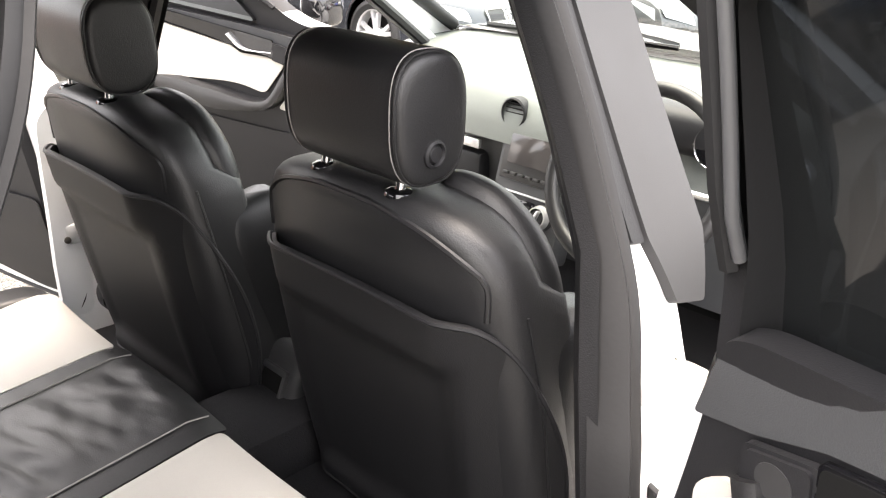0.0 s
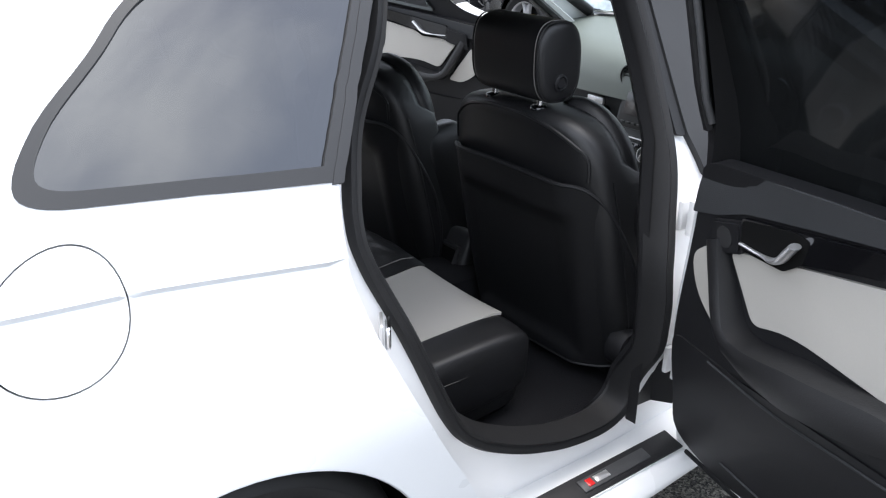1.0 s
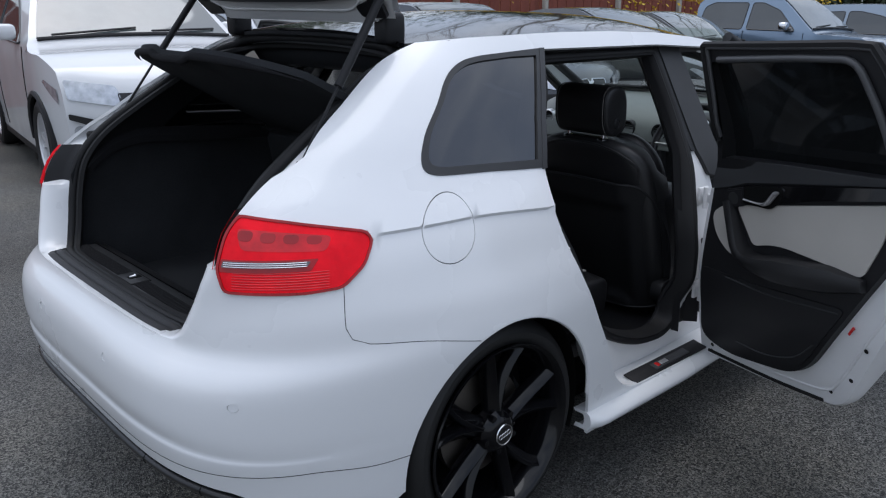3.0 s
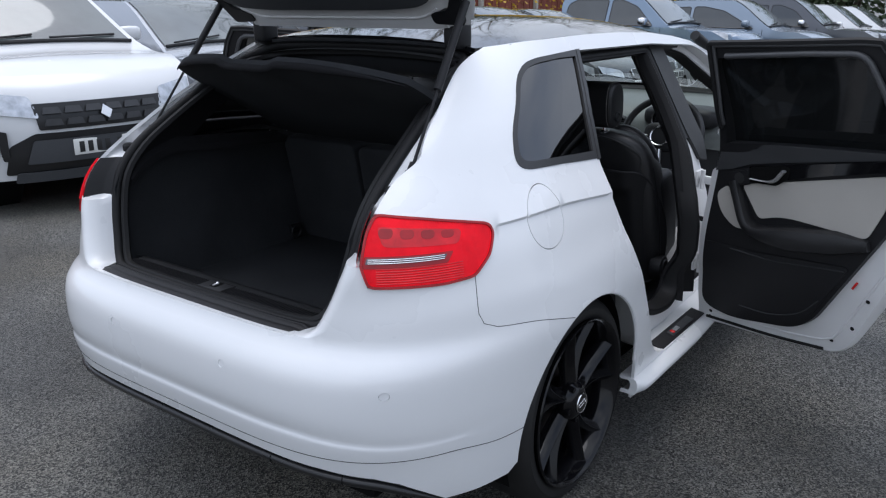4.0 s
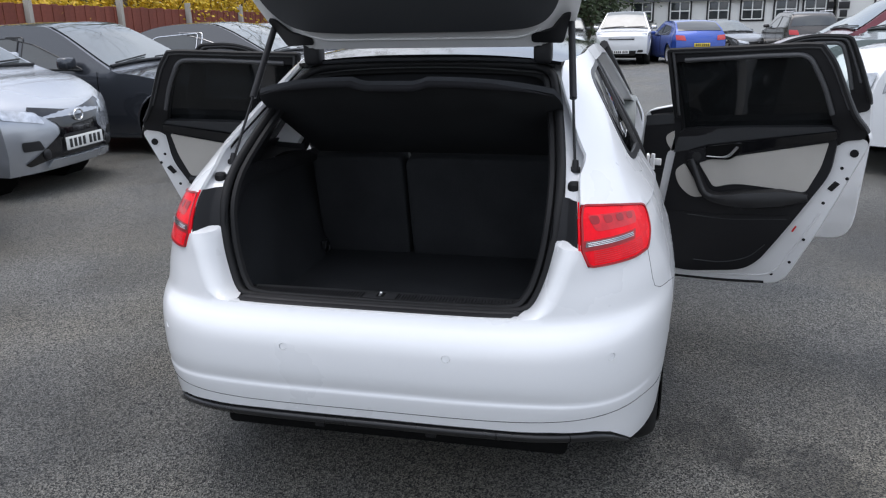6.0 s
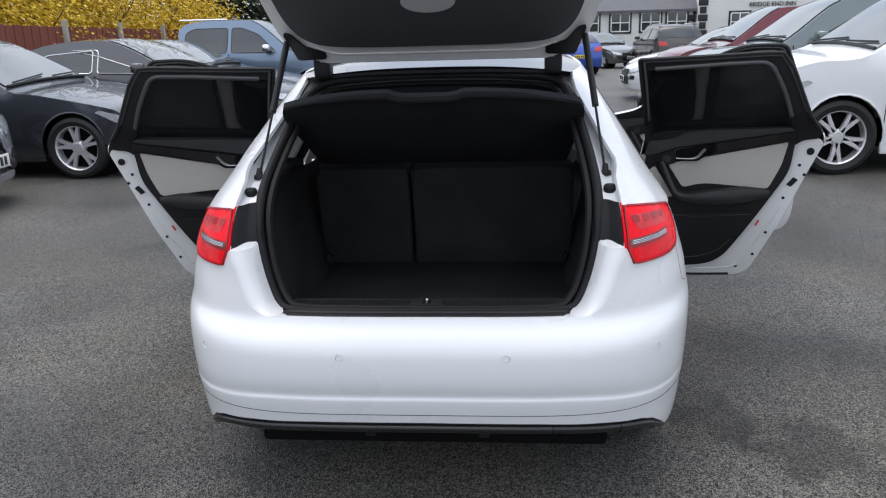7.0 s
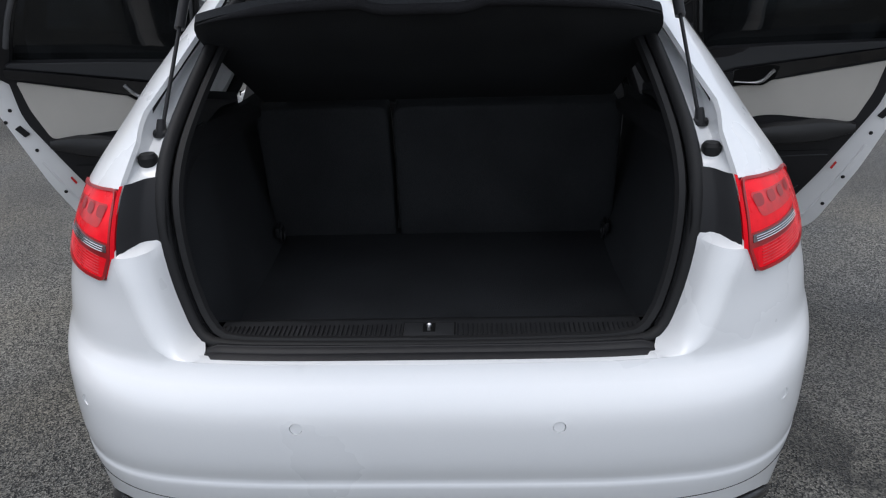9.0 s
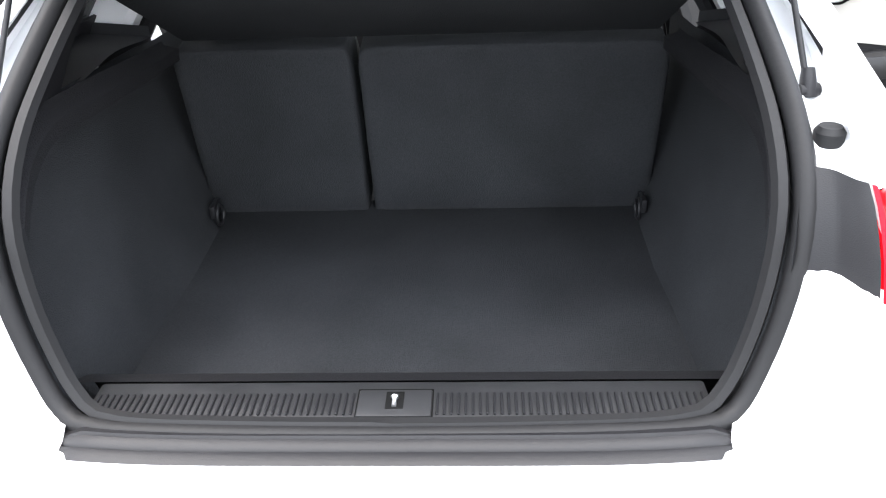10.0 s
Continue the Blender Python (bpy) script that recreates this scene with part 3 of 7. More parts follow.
tube("boot_seal", loop3, 0.0145, RUBBER, car, 8, True, "black rubber boot seal")
tube("boot_seal_inner", [Vector(p) * 1 + Vector((-0.026 * np.sign(p[0]) * min(1, abs(p[0]) * 4), 0.012, 0.006 if p[2] < 0.72 else (-0.025 * min(1, (p[2] - 1.25) / 0.05) if p[2] > 1.25 else 0))) for p in loop3], 0.0115, RUBBER, car, 6, True)
for s in (1, -1):
    # gutter from the skin's edge to the seal
    rim = [(0.415, 0.690), (0.44, 0.692), (0.475, 0.712), (0.508, 0.770), (0.535, 0.832), (0.551, 0.870), (0.563, 0.945)] + GATE_EDGE
    ruv = smooth_line(rim, 0.015)
    outer = [on(s, 0.0)(U, z) for U, z in ruv]
    lead = [Vector(on(s, 0.0)(U - 0.01, z)) - Vector(on(s, 0.0)(U, z)) for U, z in ruv]
    sealr = smooth_line(both(s, SEAL[1:13]), 0.004)
    inn = [min(sealr, key=lambda q: abs(q[2] - p[2]) + 0.3 * abs(q[1] - p[1]) + (0.5 * abs(q[0] - p[0]) if p[2] < 0.72 else 0)) for p in outer]
    loops = [[tuple(np.array(p) * (1 - t) + np.array(q) * t + np.array((s * 0.012, 0.085, 0)) * math.sin(math.pi * t ** 0.6) * max(0.12, min(1, (p[2] - 0.98) / 0.04))) for p, q in zip(outer, inn)] for t in (0, 0.06, 0.15, 0.3, 0.5, 0.7, 0.88, 1)]
    for k, t in enumerate((0, 0.06, 0.15, 0.3, 0.5, 0.7, 0.88, 1)):
        for i, (p, q, d) in enumerate(zip(outer, inn, lead)):
            if p[2] < 0.872:
                ln = (Vector(q) - Vector(p)).length
                c = Vector(p) + d.normalized() * ln * 0.55
                b = (1 - t) ** 2 * Vector(p) + 2 * t * (1 - t) * c + t * t * Vector(q)
                loops[k][i] = tuple(b)
    loft("boot_gutter", loops if s < 0 else loops[::-1], WHITE, car, False, label="white painted rain gutter beside the boot")
    ha = [on(s, 0.0)(U, z) for U, z in ((0.551, 0.868), (0.553, 0.885), (0.557, 0.91), (0.562, 0.94), (0.570, 0.965), (0.578, 0.985))]
    hb = [min(sealr, key=lambda q: abs(q[2] - p[2])) for p in ha]
    hl = [[tuple(np.array(p) * (1 - t) + np.array(q) * t + np.array((s * 0.0, -0.008, 0.002))) for p, q in zip(ha, hb)] for t in (0.11, 0.28, 0.5, 0.62, 1)]
    rl = [[tuple(np.array(p) * (1 - t) + np.array(q) * t + np.array((0, -0.009 + 0.004 * t, 0.002))) for p, q in zip(ha, hb)] for t in (0, 0.04, 0.08)]
    loft("lamp_return", rl if s < 0 else rl[::-1], RED, car, False, label="red side of the tail lamp")
    hl[2] = [(p[0], p[1] + 0.012, p[2]) for p in hl[2]]
    hl[3] = [(p[0], p[1] + 0.012, p[2]) for p in hl[3]]
    loft("lamp_housing", hl if s < 0 else hl[::-1], PLASTIC, car, False, label="black plastic lamp housing edge")
lip = [[skin(U, 0.688, i) for U in np.linspace(-0.41, 0.41, 31)] for i in (0.0,)]
lipl = [[(p[0], p[1], p[2]) for p in lip[0]], [(p[0], p[1] + 0.025, p[2] + 0.003) for p in lip[0]], [(p[0], p[1] + 0.04, p[2] - 0.004) for p in lip[0]]]
loft("bumper_top", lipl, WHITE, car, False, label="white bumper top edge")
ends = [1 - 0.85 * smooth_step((abs(p[0]) / abs(lip[0][0][0]) - 0.93) / 0.07) for p in lip[0]]
lipstrip = [[(p[0] * 0.985, p[1] + 0.05 + (d - 0.05) * (0.4 + 0.6 * e), 0.682 + (z - 0.682) * e) for p, e in zip(lip[0], ends)] for d, z in ((0.012, 0.681), (0.014, 0.690), (0.024, 0.695), (0.032, 0.695), (0.036, 0.689), (0.041, 0.695), (0.052, 0.697), (0.057, 0.689), (0.062, 0.694), (0.074, 0.692), (0.079, 0.685), (0.088, 0.684), (0.13, 0.672))]
loft("loading_lip", lipstrip, PLASTIC, car, False, label="black loading lip strip")
# scuff plate with ribs and the latch
scuff = box("scuff_plate", (0.83, 0.080, 0.02), (0, -0.616, 0.681), PLATEBLACK, car, 0.006, "ribbed black scuff plate with latch")
rib_vs, rib_fs = box_data((0.0035, 0.042, 0.004), (0, 0, 0), 0.001, 1)
ribs = []
for i in range(87):
    x = -0.4042 + i * 0.0094
    if abs(x) > 0.055:
        ribs.append(([(v[0] + x, v[1] - 0.626, v[2] + 0.6925) for v in rib_vs], rib_fs))
mesh("scuff_ribs", *merged(*ribs), PLASTIC, scuff)["kind"] = "stuff"
box("latch_plate", (0.098, 0.052, 0.008), (0, -0.626, 0.691), PLATEBLACK, scuff, 0.002)
box("latch_outline", (0.102, 0.060, 0.003), (0, -0.626, 0.6915), LINERBLACK, scuff, 0.001)
box("latch_hole", (0.024, 0.034, 0.003), (0, -0.622, 0.6945), LINERBLACK, scuff, 0.001)
tube("latch_bolt", [(0, -0.636, 0.697), (0, -0.623, 0.698), (0, -0.619, 0.699)], lambda t: 0.0032 if t < 0.75 else 0.0052, SATIN, scuff, 12)
# boot interior
box("boot_floor", (0.98, 0.76, 0.02), (0, -0.16, 0.567), BOOTCARPET, car, 0.006, "dark grey carpeted boot floor")
loft("boot_front_wall", [[(x, -0.565, 0.682) for x in np.linspace(-0.47, 0.47, 9)], [(x, -0.53, 0.668) for x in np.linspace(-0.46, 0.46, 9)], [(x, -0.50, 0.57) for x in np.linspace(-0.455, 0.455, 9)]], PLASTIC, car, False)
for s in (1, -1):
    sec = []
    for y, top, xo in ((-0.60, 0.90, 0.49), (-0.55, 0.98, 0.50), (-0.45, 1.02, 0.51), (-0.30, 1.02, 0.52), (-0.1, 1.0, 0.535), (0.06, 0.985, 0.545), (0.16, 0.975, 0.54), (0.34, 0.97, 0.535)):
        bulge = 0.012 * math.exp(-((y + 0.05) / 0.2) ** 2)
        ring = []
        for t in np.linspace(0, 1, 12):
            z = 0.565 + (top - 0.565) * t
            x = 0.455 + (xo - 0.455) * min(1, t * 1.6) ** 0.7 - bulge * (1 - t)
            ring.append((s * x, y, z))
        sec.append(ring)
    loft("boot_side_trim", sec if s > 0 else sec[::-1], BOOTCARPET, car, False, label="carpeted boot side trim")
    ledge = [[(s * 0.484, -0.56, 0.930), (s * 0.496, -0.49, 0.985), (s * 0.504, -0.40, 1.015), (s * 0.50, -0.25, 1.01), (s * 0.49, -0.05, 0.995), (s * 0.485, 0.10, 0.985)], [(s * 0.470, -0.55, 0.922), (s * 0.482, -0.48, 0.972), (s * 0.488, -0.38, 1.000), (s * 0.482, -0.25, 0.992), (s * 0.474, -0.05, 0.98), (s * 0.47, 0.10, 0.972)]]
    ledge = [smooth_line(l, 0.03) for l in ledge]
    k = min(len(l) for l in ledge)
    ledge = [l[:k] for l in ledge]
    loft("shelf_ledge", [moved(ledge[0], (s * 0.004, 0, 0.008)), ledge[0], ledge[1], moved(ledge[1], (0, 0, -0.022))], CARPET, car, False, label="black parcel shelf ledge")
    # dark inner pillar behind the seal
    pil = [[(s * 0.495, -0.55, 0.95), (s * 0.49, -0.40, 1.07), (s * 0.47, -0.25, 1.16), (s * 0.44, -0.1, 1.24), (s * 0.41, -0.0, 1.30)], [(s * 0.52, -0.30, 1.00), (s * 0.52, -0.22, 1.06), (s * 0.51, -0.10, 1.14), (s * 0.49, 0.0, 1.22), (s * 0.46, 0.1, 1.29)]]
    loft("inner_pillar_trim", pil, PLASTIC, car, False)
    sill_in, sill_out = [], []
    for y in np.linspace(-0.44, 0.16, 16):
        sill_in.append((s * (0.512 + 0.03 * smooth_step((y + 0.3) / 0.4)), y, 1.010 - 0.03 * smooth_step((y + 0.1) / 0.3)))
        sill_out.append(on(s, 0.034)(max(0.70, uy(y, 0.99)), 0.99))
    loft("window_ledge", [sill_in, sill_out] if s > 0 else [sill_out, sill_in], PLASTIC, car, False, label="black trim ledge under the quarter window")
    tie = empty("tie_down", Matrix.Translation((s * 0.452, 0.10, 0.605)))
    tie.parent = car
    tube("tie_ring", [(0.0, 0.022 * math.cos(a), 0.022 * math.sin(a)) for a in np.linspace(0, 2 * math.pi, 16, endpoint=False)], 0.004, PLASTIC, tie, 6, True)
    box("tie_base", (0.012, 0.05, 0.03), (s * 0.008, 0, 0.015), PLASTIC, tie, 0.003)
    # gas strut, buffer
    b0, t0 = Vector((s * 0.540, -0.425, 1.040)), Vector((s * 0.497, -0.128, 1.442))
    mid = b0.lerp(t0, 0.47)
    strut = tube("gas_strut", [mid, t0], 0.011, PLASTIC, car, 12, label="black gas strut of the tailgate")
    tube("strut_rod", [b0, mid], 0.0042, PLASTIC, strut, 8)
    tube("strut_end", [b0 + Vector((0, 0, -0.008)), b0 + Vector((0, 0.004, 0.010)), b0 + Vector((0, 0.012, 0.026))], lambda t: 0.0125 - 0.004 * t, PLASTIC, strut, 12)
    tube("strut_ball", [b0 + Vector((s * 0.014, 0.004, 0.0)), b0 + Vector((-s * 0.012, -0.002, 0.0))], 0.009, PLASTIC, strut, 10)
    buf = lathe("buffer", [(0.0, 0.030), (0.014, 0.029), (0.019, 0.022), (0.019, 0.006), (0.013, 0.001), (0.021, -0.003), (0.023, -0.014), (0.020, -0.032), (0.0, -0.034)], RUBBER, car, 20, (s * 0.545, -0.500, 0.992), "z", "black rubber buffer")
    lathe("buffer_foot", [(0.0, 0.004), (0.022, 0.004), (0.026, 0.0), (0.026, -0.012)], PLASTIC, buf, 20, (s * 0.547, -0.500, 0.955), "z")
# rear seat backs seen from the boot
for x0, x1 in ((-0.49, -0.133), (-0.122, 0.49)):
    w = x1 - x0
    m = Matrix.Translation(((x0 + x1) / 2, 0.185, 0.765)) @ pose(0, 0, 0, 11, 0, 0)
    back = pillow("rear_seat_back", (w, 0.11, 0.43), m, BOOTCARPET, car, (0.12, 0.12), 14, "carpeted back of the folding rear seat")
    m2 = Matrix.Translation(((x0 + x1) / 2, 0.265, 0.76)) @ pose(0, 0, 0, 14, 0, 0)
    pillow("rear_backrest", (w * 0.98, 0.13, 0.46), m2, LEATHER, back, (0.3, 0.25), 14, "black leather rear backrest")
    pillow("rear_headrest", (0.24, 0.07, 0.10), Matrix.Translation(((x0 + x1) / 2, 0.20, 1.02)), LEATHER, back, (0.4, 0.4), 12)
# parcel shelf held up at its rear edge
shelf = empty("parcel_shelf", label="raised black carpeted parcel shelf over the boot", category="parcel shelf")
prof = []
for t in (0, 0.15, 0.3, 0.45, 0.6, 0.7, 0.78, 0.86, 0.93, 0.97, 1.0):
    row = []
    for x in np.linspace(-1, 1, 41):
        wd = 0.46 + 0.036 * t - 0.030 * max(0, (t - 0.78) / 0.22) ** 2
        y = 0.105 - 0.45 * t - 0.115 * t * (1 - abs(x) ** 2.4)
        z = 0.985 + 0.262 * t + 0.046 * t**2 * (1 - abs(x) ** 3) - 0.013 * max(0, (t - 0.75) * 4) * max(0, min(1, (0.24 - abs(x)) / 0.06))
        row.append((x * wd, y, z))
    prof.append(row)
bd = loft("shelf_board", prof, BOOTCARPET, shelf, False, label="black carpeted board")
thick(bd, 0.018, -1)
rim = [(p[0], p[1] - 0.004, p[2] - 0.006) for p in prof[-1]]
tube("shelf_rim", rim, lambda t: 0.011 * min(1, 0.08 + 5 * min(t, 1 - t)), CARPET, shelf, 8, label="dark moulded shelf edge")

# roof: gloss black between white rails
RZ = spl([-0.05, 0.2, 0.6, 1.0, 1.3, 1.5], [1.331, 1.359, 1.382, 1.372, 1.335, 1.295])
roof = []
for y in np.linspace(-0.03, 1.47, 26):
    z0 = 1.318 + 0.004 * smooth_step(y / 0.2) + 0.014 * math.sin(max(0, min(1, (y + 0.03) / 1.2)) * math.pi) - (max(0, y - 1.1) * 0.12)
    ring = []
    for a in np.linspace(-1, 1, 25):
        w = 0.505 - (0.045 if y < 0.1 else 0) * max(0, (0.1 - y) / 0.13)
        ring.append((a * w, y, z0 + (RZ(y) - z0 + 0.012) * (1 - abs(a) ** 2.6)))
    roof.append(ring)
thick(loft("roof_panel", roof[::-1], GLOSS, car, False, label="gloss black roof panel"), 0.012, 1)
liner = [[(p[0] * 0.97, p[1], p[2] - 0.045) for p in r] for r in roof]
loft("headliner", liner, LINER, car, False, label="dark headliner")
# black frame under the roof's rear edge: stepped, with its rubber bead
head = []
for y, z, w in ((-0.028, 1.336, 0.44), (-0.024, 1.326, 0.44), (-0.010, 1.320, 0.438), (0.0, 1.328, 0.436), (0.016, 1.316, 0.434), (0.024, 1.296, 0.432), (0.04, 1.270, 0.43), (0.065, 1.236, 0.43), (0.10, 1.216, 0.43), (0.20, 1.212, 0.43)):
    head.append([(a * w, y - 0.012 * (1 - a * a), z - 0.018 * abs(a) ** 3) for a in np.linspace(-1, 1, 25)])
loft("roof_frame", head, SCUFF, car, False, label="black rear roof frame", smooth=30)
# tailgate, open
gate = empty("tailgate")
gate.parent = car
HG, DIR = Vector((0, -0.055, 1.372)), Vector((0, -0.66, 0.75)).normalized()
NRM = Vector((0, -DIR.z, DIR.y)).normalized()


def on_gate(x, d, off=0.0):
    p = HG + DIR * d + NRM * off
    return (x, p.y, p.z)


GW = spl([0, 0.05, 0.12, 0.3, 0.6, 0.95], [0.46, 0.49, 0.515, 0.55, 0.60, 0.60])
shell = []
for d in np.linspace(0.012, 0.95, 16):
    w = GW(max(0, d))
    shell.append([on_gate(a * w, d, -0.02 - 0.05 * (1 - abs(a) ** 3)) for a in np.linspace(-1, 1, 17)])
loft("gate_skin", shell, WHITE, gate, False, label="white tailgate outer skin")
gin = []
for d in np.linspace(0.012, 0.93, 16):
    w = GW(max(0, d))
    gin.append([on_gate(a * w, d, 0.0 + (0.018 if abs(a) < 0.9 else 0)) for a in np.linspace(-1, 1, 21)])
loft("gate_frame", gin[::-1], WHITE_IN, gate, False, label="white painted inner tailgate frame")
tr = rounded([(-0.25, 0.10), (-0.40, 0.115), (-0.465, 0.20), (-0.5, 0.40), (-0.52, 0.85), (0.52, 0.85), (0.5, 0.40), (0.465, 0.20), (0.40, 0.115), (0.25, 0.10)], 0.07)
panel("gate_trim", tr, lambda a, b: on_gate(a, b, 0.03 + 0.03 * math.sin(min(1, b / 0.9) * math.pi)), GATETRIM, gate, (), 0.035, False, "charcoal tailgate inner trim", 0.03)
for d, off, r in ((0.016, 0.006, 0.008), (0.052, 0.018, 0.004)):
    tube("gate_rib", [on_gate(x, d + 0.05 * max(0, (abs(x) - 0.30) / 0.12) ** 2 * (d > 0.02), off) for x in np.linspace(-0.40, 0.40, 33)], r, WHITE_IN, gate, 8, label="white pressed rib")
GRAB = [(0.085 * math.cos(a), 0.300 + 0.045 * math.sin(a)) for a in np.linspace(0, 2 * math.pi, 32, endpoint=False)]
panel("grab_recess", GRAB, lambda a, b: on_gate(a, b, 0.0345 + 0.03 * math.sin(min(1, b / 0.9) * math.pi)), GRABGREY, gate, (), 0.03, False, "pale grey grab recess", 0.004)
for s in (1, -1):
    pillow("gate_hinge", (0.06, 0.07, 0.085), Matrix.Translation((s * 0.40, -0.03, 1.355)), PLASTIC, gate, (0.4, 0.4), 10, "black tailgate hinge cover")
    panel("gate_corner", rounded([(s * 0.37, 0.035), (s * 0.47, 0.03), (s * 0.50, 0.15), (s * 0.475, 0.145), (s * 0.435, 0.085), (s * 0.37, 0.07)][::s], 0.012), lambda a, b: on_gate(a, b, 0.022), PLASTIC, gate, (), 0.04, False, "", 0.01)

# door frames set back from the skin: white jamb, pillars, sill
REAR_HOLE = rounded([(0.432, 1.278), (0.385, 1.16), (0.318, 1.05), (0.275, 0.935), (0.268, 0.885), (0.280, 0.835), (0.307, 0.77), (0.335, 0.70), (0.362, 0.63), (0.396, 0.555), (0.432, 0.497), (0.505, 0.430), (0.610, 0.375), (0.73, 0.335), (0.865, 0.322), (0.938, 0.36), (0.946, 0.45), (0.944, 0.70), (0.972, 0.79), (1.018, 0.935), (1.046, 1.09), (1.052, 1.278)],
                    [0.03, 0.05, 0.05, 0.02, 0.02, 0.02, 0.03, 0.03, 0.03, 0.03, 0.03, 0.05, 0.05, 0.05, 0.06, 0.05, 0.05, 0.04, 0.06, 0.06, 0.05, 0.03])
FRONT_HOLE = rounded([(1.10, 1.262), (1.10, 0.95), (1.12, 0.84), (1.12, 0.36), (1.16, 0.318), (1.95, 0.31), (2.08, 0.40), (2.12, 0.86), (2.03, 0.93), (1.46, 1.232), (1.3, 1.262)], 0.05)


def ease(t):
    t = max(0.0, min(1.0, t))
    return t * t * (3 - 2 * t)


def jamb_depth(y, z):
    """How far the door frame lies behind the skin: deep at the rear and over the sill, shallow at the centre pillar."""
    back = ease((0.62 - y) / 0.28) * ease((1.22 - z) / 0.2)
    low = ease((0.55 - z) / 0.14)
    return 0.058 + 0.034 * back + 0.046 * low * (1 - 0.6 * back)


def jamb(s, extra=0.0):
    return lambda y, z: side_yz(s, jamb_depth(y, z) + extra)(y, z)


for s in (1, -1):
    mp = jamb(s)
    panel("door_frame", ring_of(DOORWAY, 1.0), mp, WHITE_IN, car, [REAR_HOLE, FRONT_HOLE], 0.03, s < 0, "white painted door frame", 0.02)
    a, b = [side_yz(s, 0.002)(*p[:2]) for p in resample(DOORWAY, 0.03)], [mp(*p[:2]) for p in resample(DOORWAY, 0.03)]
    lp = [a, [tuple(np.array(p) * 0.5 + np.array(q) * 0.5 + np.array((s * 0.012, 0, 0))) for p, q in zip(a, b)], b]
    loft("door_jamb", lp if s < 0 else lp[::-1], WHITE_IN, car, label="white door jamb step")
    rows = [[], [], []]
    for t in np.linspace(0.0, 1.0, 12):
        y, z = 0.240 + 0.174 * t + 0.005, 0.994 + 0.299 * t
        p, q = np.array(side_yz(s, -0.001)(y - 0.003, z)), np.array(jamb(s, -0.003)(y + 0.018, z))
        rows[0].append(tuple(p))
        rows[1].append(tuple((p + q) / 2 + np.array((s * 0.017, 0.004, 0))))
        rows[2].append(tuple(q))
    loft("jamb_cover", rows if s > 0 else rows[::-1], FRAMEBLACK, car, False, label="black cover strip beside the quarter window")
    for hole in (REAR_HOLE, FRONT_HOLE):
        k = 1.0 if hole is REAR_HOLE else 0.6
        ln = resample(hole, 0.025)
        cy, cz = np.mean([p[0] for p in ln]), np.mean([p[1] for p in ln])
        bands = []
        for off, ins in ((0.0, 0.005), (0.001, -0.012), (0.006, -0.020), (0.014, -0.019), (0.019, -0.014), (0.025, -0.016), (0.030, -0.006), (0.034, 0.012), (0.038, 0.035)):
            ins = ins if hole is REAR_HOLE else ins + 0.028
            ring = []
            for i, p in enumerate(ln):
                a, b = np.array(ln[i - 1]), np.array(ln[(i + 1) % len(ln)])
                t = (b - a) / np.linalg.norm(b - a)
                n = np.array((-t[1], t[0]))
                if n @ (np.array((cy, cz)) - np.array(p)) < 0:
                    n = -n
                q = np.array(p) + n * off * k
                ring.append(side_yz(s, jamb_depth(*p) + ins)(*q))
            bands.append(ring)
        loft("door_seal", bands if s < 0 else bands[::-1], RUBBER, car, label="black rubber door seal", smooth=50)
        pts = [side_yz(s, jamb_depth(*p[:2]) + 0.045)(*p[:2]) for p in resample(ring_of(hole, 0.965 if hole is REAR_HOLE else 0.985), 0.03)]
        tube("door_trim_edge", pts, 0.014, PLASTIC, car, 6, True)
    # pillar covers
    bp = rounded([(1.030, 0.945), (1.058, 0.940), (1.070, 1.285), (1.050, 1.285)], 0.006)
    panel("pillar_channel", bp, side_yz(s, 0.046), SHELLBLACK, car, (), 0.03, s < 0, "black rubber pillar channel", 0.006)
    bp = rounded([(1.062, 0.945), (1.092, 0.862), (1.115 + 0.05 * (s > 0), 0.845), (1.120 + 0.085 * (s > 0), 0.93), (1.120 + 0.085 * (s > 0), 1.285), (1.074, 1.285)], 0.008)
    panel("pillar_cover", bp, side_yz(s, 0.042), PILLARBLACK, car, (), 0.03, s < 0, "satin black pillar cover", 0.014)
    edge = [(0.745, 0.915, 0.34), (0.742, 0.915, 0.50), (0.737, 0.912, 0.65), (0.70, 0.930, 0.80), (0.652, 0.975, 0.94), (0.582, 0.990, 1.07), (0.503, 1.0, 1.20), (0.468, 1.0, 1.275)]
    bi = [[(s * (x + dx), y + dy, z) for x, y, z in edge] for dx, dy in ((0.035, 0.0), (0.010, -0.002), (-0.004, 0.008), (-0.012, 0.03), (-0.008, 0.10), (0.03, 0.13))]
    loft("pillar_trim", bi if s > 0 else bi[::-1], SHELLBLACK, car, False, label="dark inner pillar trim")
    rail = [(s * 0.475, y, 1.272) for y in np.linspace(0.45, 1.4, 20)]
    tube("roof_rail_trim", rail, 0.03, LINER, car, 8, label="dark roof rail trim")
    # sill plate
    sp = box("sill_plate", (0.055, 0.42, 0.006), (0, 0, 0), PLASTIC, car, 0.002, "black sill plate with bright insert", Matrix.Translation((s * 0.806, 0.815, 0.272)) @ pose(0, 0, 0, 0, s * 12, 0))
    box("plate_insert", (0.03, 0.20, 0.004), (0, 0, 0), SCUFF, sp, 0.001, "dark brushed insert", Matrix.Translation((s * 0.808, 0.83, 0.276)) @ pose(0, 0, 0, 0, s * 12, 0))
